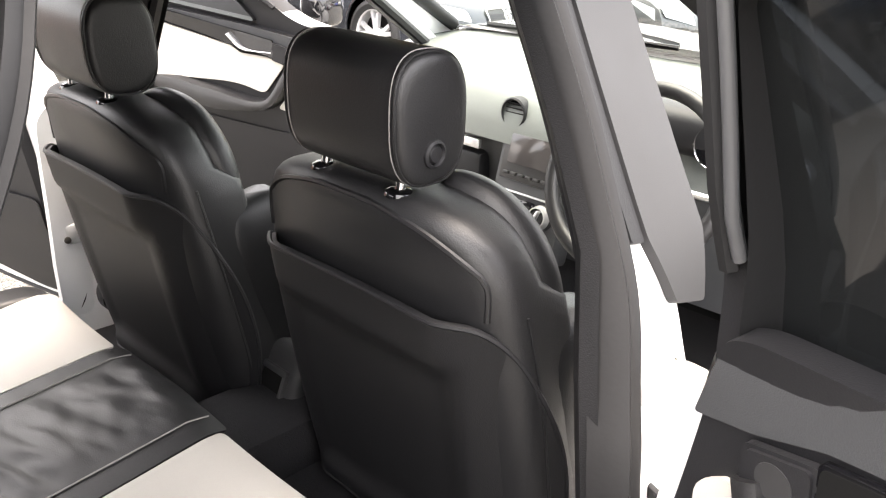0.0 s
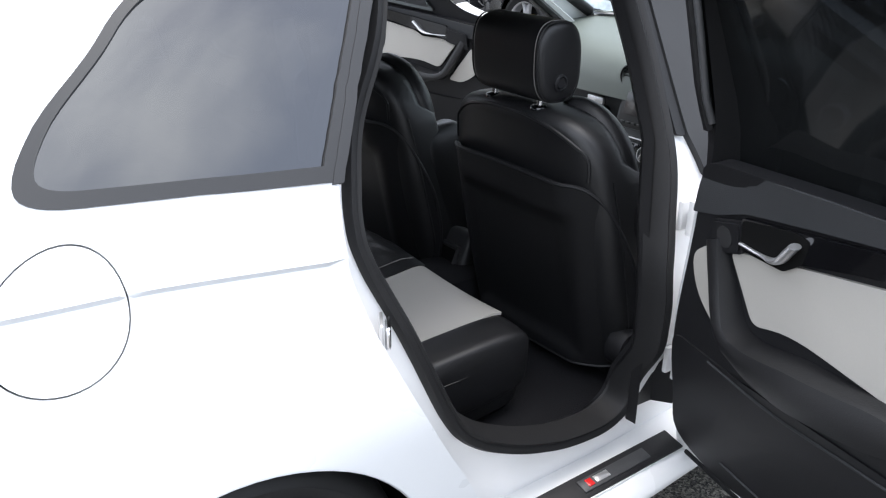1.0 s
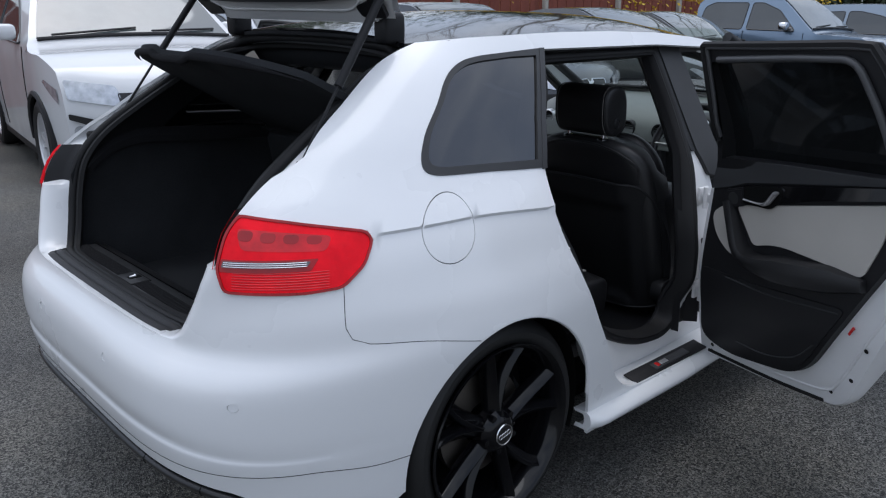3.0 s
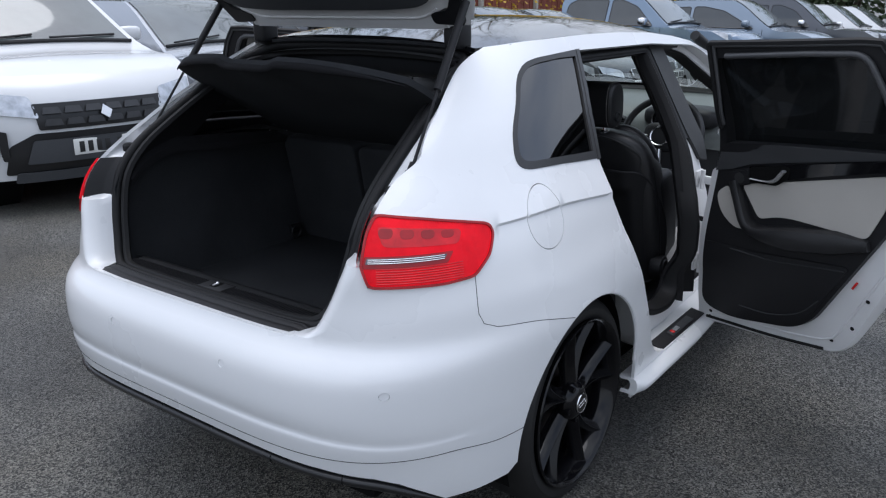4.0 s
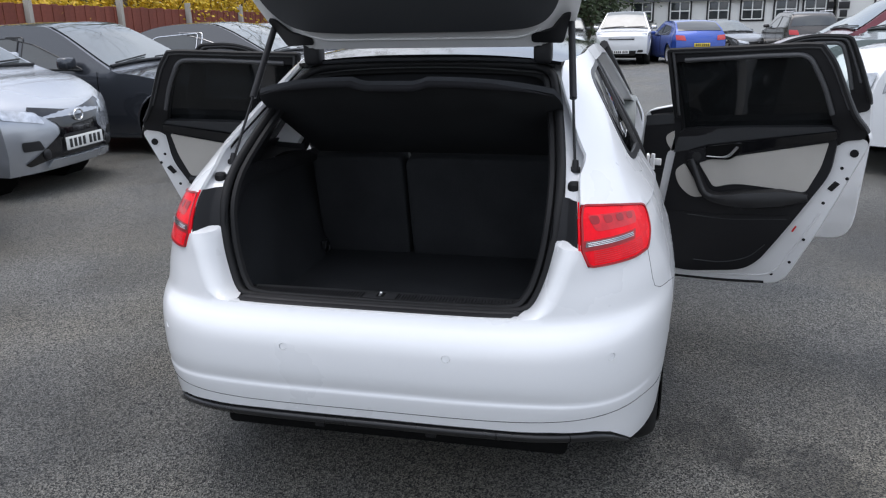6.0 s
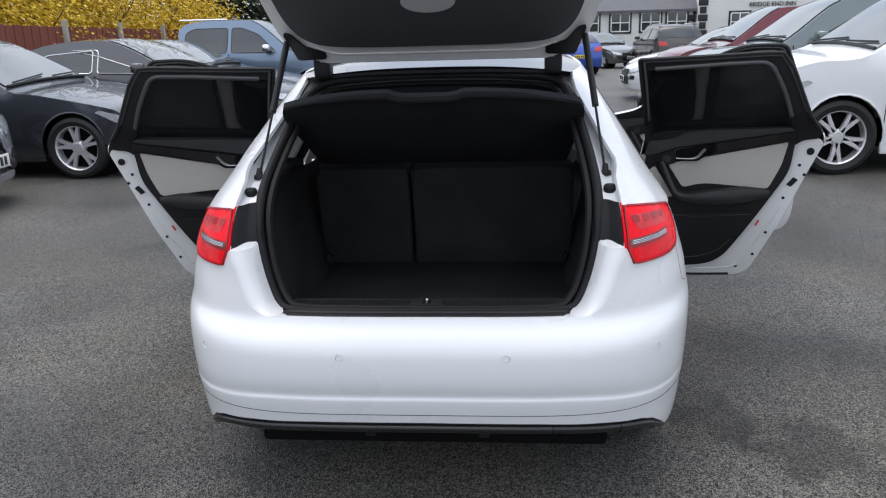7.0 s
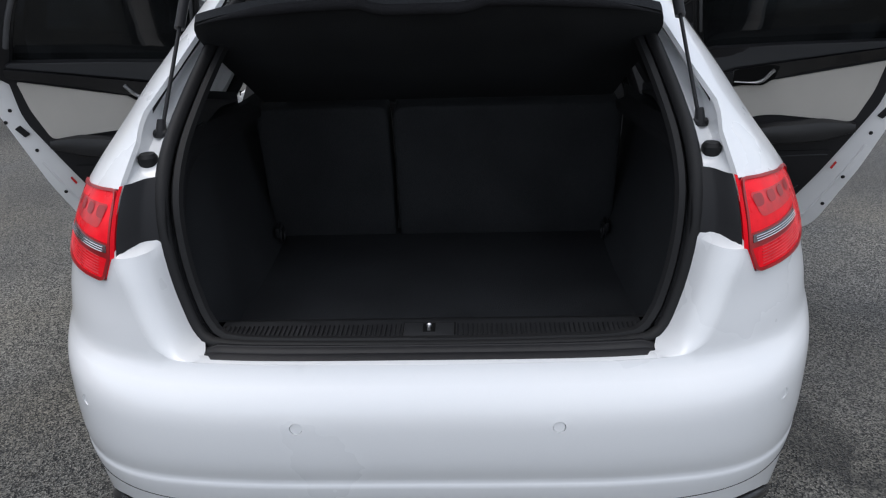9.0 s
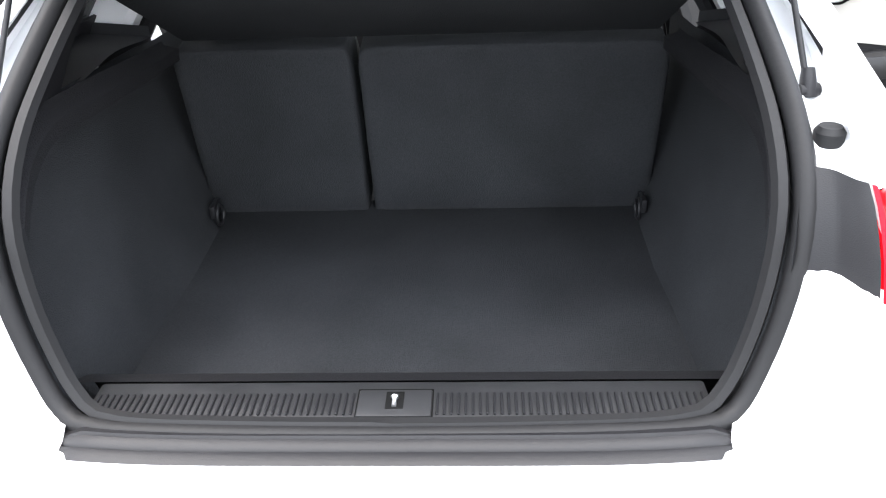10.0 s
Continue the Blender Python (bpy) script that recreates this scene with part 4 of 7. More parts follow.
    box("plate_mark", (0.016, 0.040, 0.0015), (0, 0, 0), HANDLE, sp, 0.0005, "", Matrix.Translation((s * 0.808, 0.790, 0.279)) @ pose(0, 0, 0, 0, s * 12, 0))
    box("plate_emblem", (0.018, 0.016, 0.002), (0, 0, 0), REFLECT, sp, 0.0005, "small red emblem", Matrix.Translation((s * 0.808, 0.755, 0.279)) @ pose(0, 0, 0, 0, s * 12, 0))
    # striker on the quarter
    prong = Vector((0.043, -0.026, 0)).normalized()
    face = Vector((s * 0.756, 0.300, 0.757))
    prong.x *= s
    wire = [face + Vector((0, 0, 0.015)), face + prong * 0.042 + Vector((0, 0, 0.015)), face + prong * 0.042 - Vector((0, 0, 0.015)), face - Vector((0, 0, 0.015))]
    striker = tube("door_striker", rounded(wire, 0.008, closed=False), 0.0045, CHROME, car, 8, label="chrome door striker")
    box("striker_plate", (0.006, 0.05, 0.055), (0, 0, 0), SATIN, striker, 0.002, "", Matrix.Translation(face + prong * 0.018 + Vector((0, -0.012, 0))) @ Matrix.Rotation(prong.to_track_quat("Y", "Z").to_euler().z, 4, "Z"))
    # inner skin of the car between floor and belt
    inr = [[(s * 0.70, y, z) for y in (0.36, 0.6, 0.9)] for z in (0.26, 0.36)]
    loft("sill_trim", inr, CARPET, car, False)

# wheels
def wheel_mesh(parent, at, s, spin, rim_mat=ALLOY, R=0.318):
    w = empty("wheel", Matrix.Translation(at) @ pose(0, 0, 0, spin, 0, 0 if s > 0 else 180))
    w.parent = parent
    lathe("tyre", [(0.246, -0.19), (0.268, -0.205), (0.30, -0.205), (0.314, -0.19), (R, -0.16), (R, -0.075), (0.314, -0.052), (0.304, -0.030), (0.292, -0.016), (0.284, -0.012), (0.281, -0.009), (0.270, -0.008), (0.260, -0.010), (0.250, -0.016), (0.246, -0.19)], TYRE, w, 72)
    lathe("rim", [(0.253, 0.003), (0.255, -0.002), (0.248, -0.016), (0.237, -0.02), (0.232, -0.06), (0.215, -0.19), (0.209, -0.19), (0.225, -0.06), (0.237, -0.012), (0.248, 0.001), (0.253, 0.003)], rim_mat, w, 64, label="gloss black alloy rim")
    sets = []
    for k in range(5):
        for d in (-1, 1):
            loops = []
            for t in np.linspace(0, 1, 8):
                r = 0.045 + 0.195 * t
                a = radians(72 * k) + d * (0.10 + 0.16 * t ** 1.4)
                half_w = 0.0235 - 0.006 * t
                x = -0.012 - 0.022 * math.sin(t * math.pi) * 0.5 - 0.010 * (1 - t)
                er, et = Vector((0, math.cos(a), math.sin(a))), Vector((0, -math.sin(a), math.cos(a)))
                c = er * r
                loops.append([c + et * half_w * u + Vector((x + v, 0, 0)) for u, v in ((-1, -0.042), (-1, -0.024), (-0.78, -0.014), (-0.16 * d - 0.06, 0.0), (-0.16 * d + 0.06, 0.0), (0.78, -0.014), (1, -0.024), (1, -0.042))])
            sets.append(loft_data(loops, True, True))
    mesh("spokes", *merged(*sets), rim_mat, w, "five twin gloss black spokes", 30)
    lathe("hub", [(0.0, -0.004), (0.033, -0.004), (0.05, -0.012), (0.062, -0.028), (0.062, -0.06)], rim_mat, w, 32)
    cap = lathe("hub_cap", [(0.0, 0.0), (0.029, 0.0), (0.031, -0.004), (0.031, -0.012)], GLOSS, w, 32, label="black hub cap with bright ring mark")
    lathe("cap_ring", [(0.027, 0.0005), (0.0295, 0.0015), (0.031, -0.001)], CHROME, cap, 32)
    for k in range(4):
        y = (k - 1.5) * 0.0105
        lathe("cap_mark", [(0.0052, 0.001), (0.0058, 0.002), (0.0072, 0.002), (0.0078, 0.001)], CHROME, cap, 16, (0, y, 0))
    for k in range(5):
        a = radians(72 * k + 36)
        lathe("wheel_bolt", [(0.0, 0.002), (0.009, 0.0), (0.011, -0.02)], ALLOY, w, 8, (-0.012, 0.055 * math.cos(a), 0.055 * math.sin(a)))
    lathe("brake_disc", [(0.06, -0.09), (0.15, -0.09), (0.15, -0.11), (0.06, -0.11)], STEEL, w, 40, label="rusty brake disc")
    # black disc stands in for the shade inside the wheel
    lathe("wheel_back", [(0.0, -0.15), (0.2, -0.15)], LINERBLACK, w, 32)
    return w


for s in (1, -1):
    wheel_mesh(car, (0.825 if s > 0 else -0.79, 0, 0.318), s, 12)
    wheel_mesh(car, (s * 0.80, 2.578, 0.318), s, 30)
    liner_l = [[(s * x, 0.352 * math.cos(a), 0.318 + 0.352 * math.sin(a)) for a in np.linspace(radians(-20), radians(200), 26)] for x in (0.785, 0.75, 0.55)]
    loft("arch_liner", liner_l if s > 0 else liner_l[::-1], LINERBLACK, car, False, label="black wheel arch liner")
    mesh("arch_back", [(s * 0.55, 0.352 * math.cos(a), 0.318 + 0.352 * math.sin(a)) for a in np.linspace(radians(-20), radians(200), 26)], [list(range(26))], LINERBLACK, car)
# white side skirts that stand out below the doors
for s in (1, -1):
    skirt = []
    for y in [0.346, 0.350, 0.360, 0.38] + list(np.linspace(0.42, 2.20, 26)):
        f = 0.3 + 0.7 * ease((y - 0.344) / 0.05)
        w = WID(0.30) * TAPER(y)
        skirt.append([(s * (w - 0.055), y, 0.258), (s * (w - 0.004), y, 0.259), (s * (w + 0.018 * f), y, 0.252), (s * (w + 0.034 * f), y, 0.240), (s * (w + 0.037 * f), y, 0.227), (s * (w + 0.028 * f), y, 0.212), (s * (w + 0.002), y, 0.201), (s * (w - 0.05), y, 0.201)])
    skirt = [skirt[0]] + skirt
    skirt[0] = [(s * (abs(p[0]) * 0.5 + 0.5 * 0.80), p[1] + 0.001, 0.236 + (p[2] - 0.236) * 0.6) for p in skirt[1]]
    loft("side_skirt", skirt if s < 0 else skirt[::-1], WHITE, car, False, label="white side skirt below the doors", smooth=60)
# underside
box("underbody", (1.40, 2.5, 0.05), (0, 1.5, 0.235), LINERBLACK, car, 0.02)
box("rear_underbody", (1.1, 0.62, 0.05), (0, -0.30, 0.235), LINERBLACK, car, 0.02)


# ---- doors: local x from hinge to latch, -y towards the cabin, z up ----
DV = spl([0.2, 0.30, 0.563, 0.883, 1.313], [0.07, 0.046, -0.047, -0.081, -0.172])
SHELLV = spl([0.2, 0.34, 0.48, 0.6, 0.9, 1.0, 1.08, 1.4], [0, 0, 0.022, 0.028, 0.028, 0.02, 0.0, 0.0])
OUTV = spl([0.2, 0.30, 0.50, 0.65, 0.80, 0.95, 1.05, 1.32], [0.085, 0.095, 0.105, 0.10, 0.075, 0.03, -0.015, -0.155])
REAR_SHELL = rounded([(-0.01, 0.245), (0.30, 0.262), (0.541, 0.290), (0.585, 0.325), (0.697, 0.564), (0.79, 0.80), (0.853, 0.955), (0.835, 1.00), (0.79, 1.055), (0.702, 1.267), (0.655, 1.330), (0.60, 1.332), (0.345, 1.318), (0.064, 1.304), (0.078, 1.18), (0.100, 0.965), (0.02, 0.6)],
                     [0.03, 0.1, 0.04, 0.04, 0.1, 0.05, 0.03, 0.03, 0.05, 0.03, 0.004, 0.02, 0.05, 0.01, 0.05, 0.05, 0.1])
REAR_TRIM = rounded([(0.034, 0.33), (0.15, 0.303), (0.405, 0.345), (0.475, 0.40), (0.575, 0.561), (0.722, 0.814), (0.735, 0.95), (0.738, 1.0), (0.71, 1.014), (0.40, 0.996), (0.155, 0.976), (0.122, 0.960), (0.058, 0.6)], [0.05, 0.06, 0.06, 0.04, 0.08, 0.05, 0.05, 0.02, 0.02, 0.1, 0.02, 0.02, 0.08])
REAR_GLASS = rounded([(0.138, 0.900), (0.094, 1.255), (0.43, 1.281), (0.604, 1.288), (0.668, 1.165), (0.726, 0.982)], [0.01, 0.02, 0.05, 0.04, 0.05, 0.02])
REAR_CREAM = rounded([(0.205, 0.835), (0.275, 0.725), (0.36, 0.752), (0.64, 0.735), (0.688, 0.846), (0.708, 0.948), (0.485, 0.897)], [0.02, 0.02, 0.06, 0.02, 0.03, 0.01, 0.05])
REAR_CREAM2 = rounded([(0.105, 0.79), (0.148, 0.822), (0.235, 0.681), (0.185, 0.672), (0.125, 0.72)], [0.03, 0.01, 0.01, 0.03, 0.04])


def wide(loop, k):
    return [(p[0] * k, p[1]) for p in loop]


def door(name, m, s, shell, trim, window, cream, cream2, glass_mat, k=1.0):
    """A car door with skin, frame, glass, trim panel, armrest, handle and fittings."""
    d = empty(name, m @ Matrix.Diagonal((1, s, 1, 1)))
    d.parent = car
    f = s < 0

    def lean(u, z):
        return 0.042 * max(0.0, 1 - u / 0.34) * max(0.0, min(1.0, (z - 0.92) / 0.12)) if k == 1 else 0.0

    def inn(off):
        return lambda u, z: (u, DV(z) + SHELLV(z) - off + lean(u, z), z)

    def side(u, z):
        return (u, OUTV(z) + lean(u, z), z)
    panel("outer_window_frame", shell, lambda u, z: (u, OUTV(z) - 0.004 + lean(u, z), z), FRAMEBLACK, d, [window], 0.035, not f, "satin black outer window frame")
    cut = [(u, z) for u, z in [tuple(p)[:2] for p in resample(shell, 0.03)] if z < 0.93 + 0.1 * u]
    panel("door_skin", cut, side, WHITE, d, (), 0.035, not f, "white painted outer skin")
    w1 = resample(window, 0.03)
    rv = [[(p[0], DV(p[1]) + lean(p[0], p[1]), p[1]) for p in w1], [(p[0], OUTV(p[1]) - 0.004 + lean(p[0], p[1]), p[1]) for p in w1]]
    loft("window_channel", rv if f else rv[::-1], RUBBER, d)
    lower = rounded([(-0.01, 0.245), (0.30, 0.262), (0.541, 0.290), (0.585, 0.325), (0.697, 0.564), (0.79, 0.80), (0.853, 0.955), (0.80, 0.975), (0.735, 0.95), (0.1, 0.87), (0.065, 0.87), (0.02, 0.6)], 0.03) if k == 1 else shell
    panel("door_inner_shell", ring_of(lower, 1.0) if k == 1 else shell, inn(0.0), WHITE_IN, d, () if k == 1 else [window], 0.035, f, "white inner door pressing")
    e1 = [inn(0)(*p) for p in resample(shell, 0.03)]
    e2 = [side(*p) for p in resample(shell, 0.03)]
    hi = [i for i, p in enumerate(e1) if p[2] > 0.985]
    lo_i = [i for i in range(max(hi), len(e1))] + [i for i in range(0, min(hi) + 1)]
    for ids, mt, lb in ((lo_i, WHITE_IN, "white door edge"), (list(range(min(hi), max(hi) + 1)), RUBBER, "black rubber window frame edge")):
        q1, q2 = [Vector(e1[i]) for i in ids], [Vector(e2[i]) for i in ids]
        out = [Vector((p.x - 0.40 * k, 0, p.z - 0.80)).normalized() * 0.006 for p in q1]
        qm = [[p.lerp(q, t) + o for p, q, o in zip(q1, q2, out)] for t in (0.2, 0.8)]
        loft("door_edge", [q1, *qm, q2] if f else [q2, *qm[::-1], q1], mt, d, False, label=lb)
    if k != 1:
        upper = rounded([(0.06, 0.88), (0.04, 0.918), (0.25, 0.972), (0.46, 1.132), (0.66, 1.272), (0.82, 1.330), (1.01, 1.325), (1.06, 1.20), (1.12, 1.02), (1.12, 0.97), (1.06, 0.95), (0.30, 0.90)], [0.01, 0.01, 0.05, 0.05, 0.1, 0.1, 0.03, 0.04, 0.02, 0.02, 0.02, 0.01])
        fr = panel("window_frame", upper, inn(0.006), PLASTIC, d, [window], 0.03, f, "black window frame", 0.0)
    if k == 1:
        upper = rounded([(0.100, 0.88), (0.078, 1.18), (0.064, 1.304), (0.345, 1.318), (0.60, 1.332), (0.655, 1.330), (0.702, 1.267), (0.79, 1.055), (0.838, 0.995), (0.83, 0.965), (0.762, 0.955), (0.735, 0.93), (0.10, 0.88)], [0.01, 0.05, 0.01, 0.05, 0.02, 0.006, 0.08, 0.05, 0.02, 0.02, 0.02, 0.02, 0.01])
        fr = panel("window_frame", upper, inn(0.008), PLASTIC, d, [window], 0.03, f, "black window frame", 0.0)
    g = resample(ring_of(window, 1.0), 0.03)
    bead = [p for p in resample(ring_of(window, 1.04), 0.02)]
    k0 = max(range(len(bead)), key=lambda i: (bead[i][1] < 0.975 + 0.11 * bead[i][0] / k) * (1 + bead[i][0]))
    bead = [p for p in bead[k0:] + bead[:k0] if p[1] > 0.985 + 0.11 * p[0] / k and (k != 1 or p[0] > 0.125)]
    tube("window_seal", [inn(0.015)(*p) for p in bead], 0.010, BEAD, fr, 8, False, "satin grey window seal bead")
    ridge = [p for p in resample(ring_of(upper, 0.95), 0.02) if p[1] > 1.0 + 0.11 * p[0] / k and p[0] > 0.09]
    k1 = max(range(len(ridge)), key=lambda i: math.dist(ridge[i], ridge[i - 1]))
    tube("frame_ridge", [inn(0.013)(*p) for p in ridge[k1:] + ridge[:k1]], 0.0065, BEAD, fr, 8, False, "satin grey frame ridge")
    rim_line = ring_of([p for p in shell if p[1] > 0.99], 0.985)
    tube("outer_seal", [inn(0.012)(*p) for p in smooth_line(rim_line, 0.03) if p[1] > 1.0], 0.010, RUBBER, fr, 6, False, "black rubber door seal")
    panel("door_glass", window, lambda u, z: (u, (DV(z) + OUTV(z)) / 2 + lean(u, z), z), glass_mat, d, (), 0.06, f, "dark shaded door glass")
    # trim
    depth = 0.028
    tp = panel("door_trim", trim, lambda u, z: (u, DV(z) + SHELLV(z) - depth, z), PLASTIC, d, (), 0.025, f, "black moulded door trim", 0.0)
    pad = [(0.098, 0.868), (0.165, 0.884), (0.237, 0.912), (0.37, 0.937), (0.728, 1.000), (0.71, 1.012), (0.40, 0.994), (0.157, 0.974), (0.124, 0.958)] if k == 1 else [(0.03, 0.84), (0.30, 0.875), (0.93, 0.960), (1.02, 0.966), (1.02, 0.997), (0.40, 0.943), (0.25, 0.922), (0.03, 0.897)]
    panel("belt_pad", rounded(pad, 0.006), inn(depth + 0.004), TRIMGREY, tp, (), 0.03, f, "dark grey soft belt pad", 0.004)
    t1 = [(p[0], DV(p[1]) + SHELLV(p[1]) - depth, p[1]) for p in resample(trim, 0.03)]
    t2 = [(p[0], DV(p[1]) + SHELLV(p[1]) + 0.01, p[1]) for p in resample(ring_of(trim, 1.012), 0.03)]
    loft("trim_edge", [t2, t1] if not f else [t1, t2], PLASTIC, tp)
    lo = rounded([(0.048 * k, 0.345), (0.15 * k, 0.318), (0.40 * k, 0.36), (0.465 * k, 0.41), (0.565 * k, 0.57), (0.60 * k, 0.63), (0.25 * k, 0.60), (0.06, 0.60)], 0.03)
    panel("lower_panel", lo, inn(depth + 0.004), PLASTIC, tp, (), 0.04, f, "black lower door panel", 0.004)
    for crease_pts in ([(0.17 * k, 0.592), (0.34 * k, 0.588), (0.50 * k, 0.604), (0.58 * k, 0.612)], [(0.20 * k, 0.372), (0.32 * k, 0.376), (0.43 * k, 0.415), (0.50 * k, 0.485)]):
        tube("panel_crease", [inn(depth + 0.005)(*p) for p in smooth_line(crease_pts, 0.02)], 0.0026, TRIMGREY, tp, 5)
    for c in (cream, cream2):
        panel("leather_insert", c, inn(depth + 0.006), CREAM, tp, (), 0.02, f, "pale grey leather insert", 0.006)
    # armrest with the pull
    arm = smooth_line([(0.175 * k, 0.845), (0.205 * k, 0.78), (0.245 * k, 0.705), (0.30 * k, 0.685), (0.42 * k, 0.69), (0.55 * k, 0.705), (0.65 * k, 0.716)], 0.02)
    n = len(arm)
    loops = []
    for i, (u, z) in enumerate(arm):
        t = i / (n - 1)
        w = 0.017 + 0.022 * max(0, min(1, (t - 0.3) / 0.25)) - 0.022 * max(0, (t - 0.8) / 0.2)
        out = 0.035 + 0.04 * math.sin(max(0, min(1, t * 1.05)) * math.pi)
        a, b = arm[max(0, i - 1)], arm[min(n - 1, i + 1)]
        nx, nz = -(b[1] - a[1]), b[0] - a[0]
        ln = math.hypot(nx, nz)
        nx, nz = nx / ln, nz / ln
        v0 = DV(z) + SHELLV(z) - depth
        loops.append([(u + nx * w * c, v0 + 0.01 - out * q, z + nz * w * c) for c, q in ((-1, 0), (-1, 0.6), (-0.8, 0.92), (-0.3, 1.0), (0.3, 1.0), (0.8, 0.92), (1, 0.6), (1, 0))])
    loft("armrest", loops if not f else loops[::-1], LEATHER, tp, True, True, "black armrest with door pull")
    # decor strip, handle, speaker grille
    stp = rounded([(0.235 * k, 0.905), (0.37 * k, 0.930), (0.732 * k, 0.997), (0.737 * k, 0.967), (0.48 * k, 0.91), (0.379 * k, 0.882), (0.237 * k, 0.85)], 0.006)
    panel("decor_strip", stp, inn(depth + 0.012), GLOSS, tp, (), 0.03, f, "gloss black decor strip", 0.008)
    well = rounded([(0.238, 0.902), (0.352, 0.926), (0.384, 0.922), (0.372, 0.880), (0.335, 0.853), (0.238, 0.850)], 0.008)
    panel("handle_well", wide(well, k), inn(depth + 0.0135), LINERBLACK, tp, (), 0.03, f, "dark handle recess", 0.006)
    hp = smooth_line([(0.242, 0.8640), (0.285, 0.8630), (0.318, 0.8655), (0.338, 0.876), (0.352, 0.893), (0.366, 0.910)], 0.006)
    bend = [inn(depth + 0.018 + 0.006 * smooth_step((p[0] - 0.29) / 0.07))(p[0] * k, p[1]) for p in hp]
    tube("inner_handle", bend, lambda t: 0.0045 + 0.0065 * smooth_step((t - 0.35) / 0.35), HANDLE, tp, 12, label="satin metal door handle", flat=0.55)
    sq = rounded([(0.168 * k, 0.875), (0.232 * k, 0.893), (0.236 * k, 0.845), (0.166 * k, 0.822)], 0.008)
    panel("tweeter_bezel", ring_of(sq, 1.18), inn(depth + 0.012), PLASTIC, tp, (), 0.03, f, "", 0.008)
    gr = panel("tweeter_grille", sq, inn(depth + 0.016), PLASTIC, tp, (), 0.02, f, "black mesh tweeter grille", 0.006)
    panel("tweeter_mesh", disc_loop((0.2005 * k, 0.859), 0.019, 20), inn(depth + 0.0172), FRAMEBLACK, gr, (), 0.02, f, "round black speaker mesh", 0.001)
    panel("door_reflector", rounded([(0.598 * k, 0.556), (0.612 * k, 0.582), (0.618 * k, 0.578), (0.604 * k, 0.552)], 0.002), inn(0.014), REFLECT, d, (), 0.02, f, "red door reflector", 0.004)
    # latch and screw holes on the rear edge
    lt = [(0.735, 0.742), (0.762, 0.775), (0.742, 0.787), (0.716, 0.752)]
    panel("door_latch", rounded([(u * k, z) for u, z in lt], 0.004), inn(0.003), RUBBER, d, (), 0.03, f, "black door latch", 0.003)
    for u, z in ((0.762, 0.842), (0.708, 0.69), (0.785, 0.80), (0.648, 0.52), (0.60, 0.405), (0.53, 0.335), (0.05, 0.29), (0.045, 0.265)):
        panel("plug", disc_loop((u * k, z), 0.007, 10), inn(0.0025), RUBBER, d, (), 0.02, f)
    panel("round_plug", disc_loop((0.80 * k, 0.905), 0.016, 18), inn(0.003), PLASTIC, d, (), 0.02, f, "round black rubber plug", 0.003)
    tube("pressing_step", [inn(-0.001)(u * k, z) for u, z in smooth_line([(0.06, 0.290), (0.30, 0.300), (0.50, 0.328), (0.555, 0.375), (0.625, 0.50), (0.70, 0.645)], 0.03)], 0.005, WHITE_IN, d, 8, label="white pressed step")
    tube("bottom_seal", [inn(0.002)(u, z) for u, z in smooth_line([(0.03, 0.262), (0.30, 0.272), (0.50, 0.290)], 0.05)], 0.006, RUBBER, d, 6)
    return d


M_RR = pose(0.80, 0.98, 0, 0, 0, -16)
for s in (1, -1):
    for x, z in ((0.790, 0.803), (0.806, 0.479)):
        leaf = box("door_hinge", (0.012, 0.060, 0.062), (s * (x - 0.022), 1.010, z), WHITE_IN, car, 0.004, "white painted door hinge")
        mesh("hinge_arm", *box_data((0.050, 0.014, 0.030), bevel=0.003, m=Matrix.Translation((s * (x + 0.012), 0.992, z)) @ pose(0, 0, 0, 0, 0, -s * 16)), WHITE_IN, leaf)
        tube("hinge_pin", [(s * x, 0.990, z - 0.036), (s * x, 0.990, z + 0.036)], 0.0085, WHITE_IN, leaf, 12)
        for dz in (-0.018, 0.018):
            lathe("hinge_bolt", [(0.0, s * 0.006), (0.007, s * 0.005), (0.008, 0.0)], STEEL, leaf, 8, (s * (x - 0.016), 1.022, z + dz), "x")
    strap = mesh("check_strap", *box_data((0.075, 0.010, 0.018), bevel=0.003, m=Matrix.Translation((s * 0.800, 0.996, 0.652)) @ pose(0, 0, 0, 0, 0, -s * 20)), PLASTIC, car, "black door check strap")
    box("strap_boot", (0.022, 0.030, 0.050), (s * 0.772, 1.004, 0.652), RUBBER, strap, 0.006)
M_RL = pose(-0.80, 0.98, 0, 0, 0, 180 + 16)
door("rear_door", M_RR, 1, REAR_SHELL, REAR_TRIM, REAR_GLASS, REAR_CREAM, REAR_CREAM2, SHADED)
door("rear_door", M_RL, -1, REAR_SHELL, REAR_TRIM, REAR_GLASS, REAR_CREAM, REAR_CREAM2, SHADED)
# front doors: longer, window runs out to the mirror
FK = 1.28
F_SHELL = rounded([(-0.02, 0.245), (0.50, 0.26), (1.05, 0.285), (1.10, 0.36), (1.13, 0.80), (1.12, 1.02), (1.06, 1.20), (1.01, 1.325), (0.82, 1.330), (0.66, 1.272), (0.46, 1.132), (0.25, 0.972), (0.02, 0.92), (-0.03, 0.6)], [0.04, 0.1, 0.06, 0.06, 0.1, 0.04, 0.04, 0.03, 0.1, 0.1, 0.05, 0.05, 0.05, 0.1])
F_TRIM = rounded([(0.03, 0.33), (0.30, 0.303), (0.76, 0.33), (0.87, 0.40), (0.95, 0.56), (1.01, 0.80), (1.03, 1.00), (0.40, 0.945), (0.25, 0.925), (0.03, 0.90), (0.0, 0.6)], 0.06)
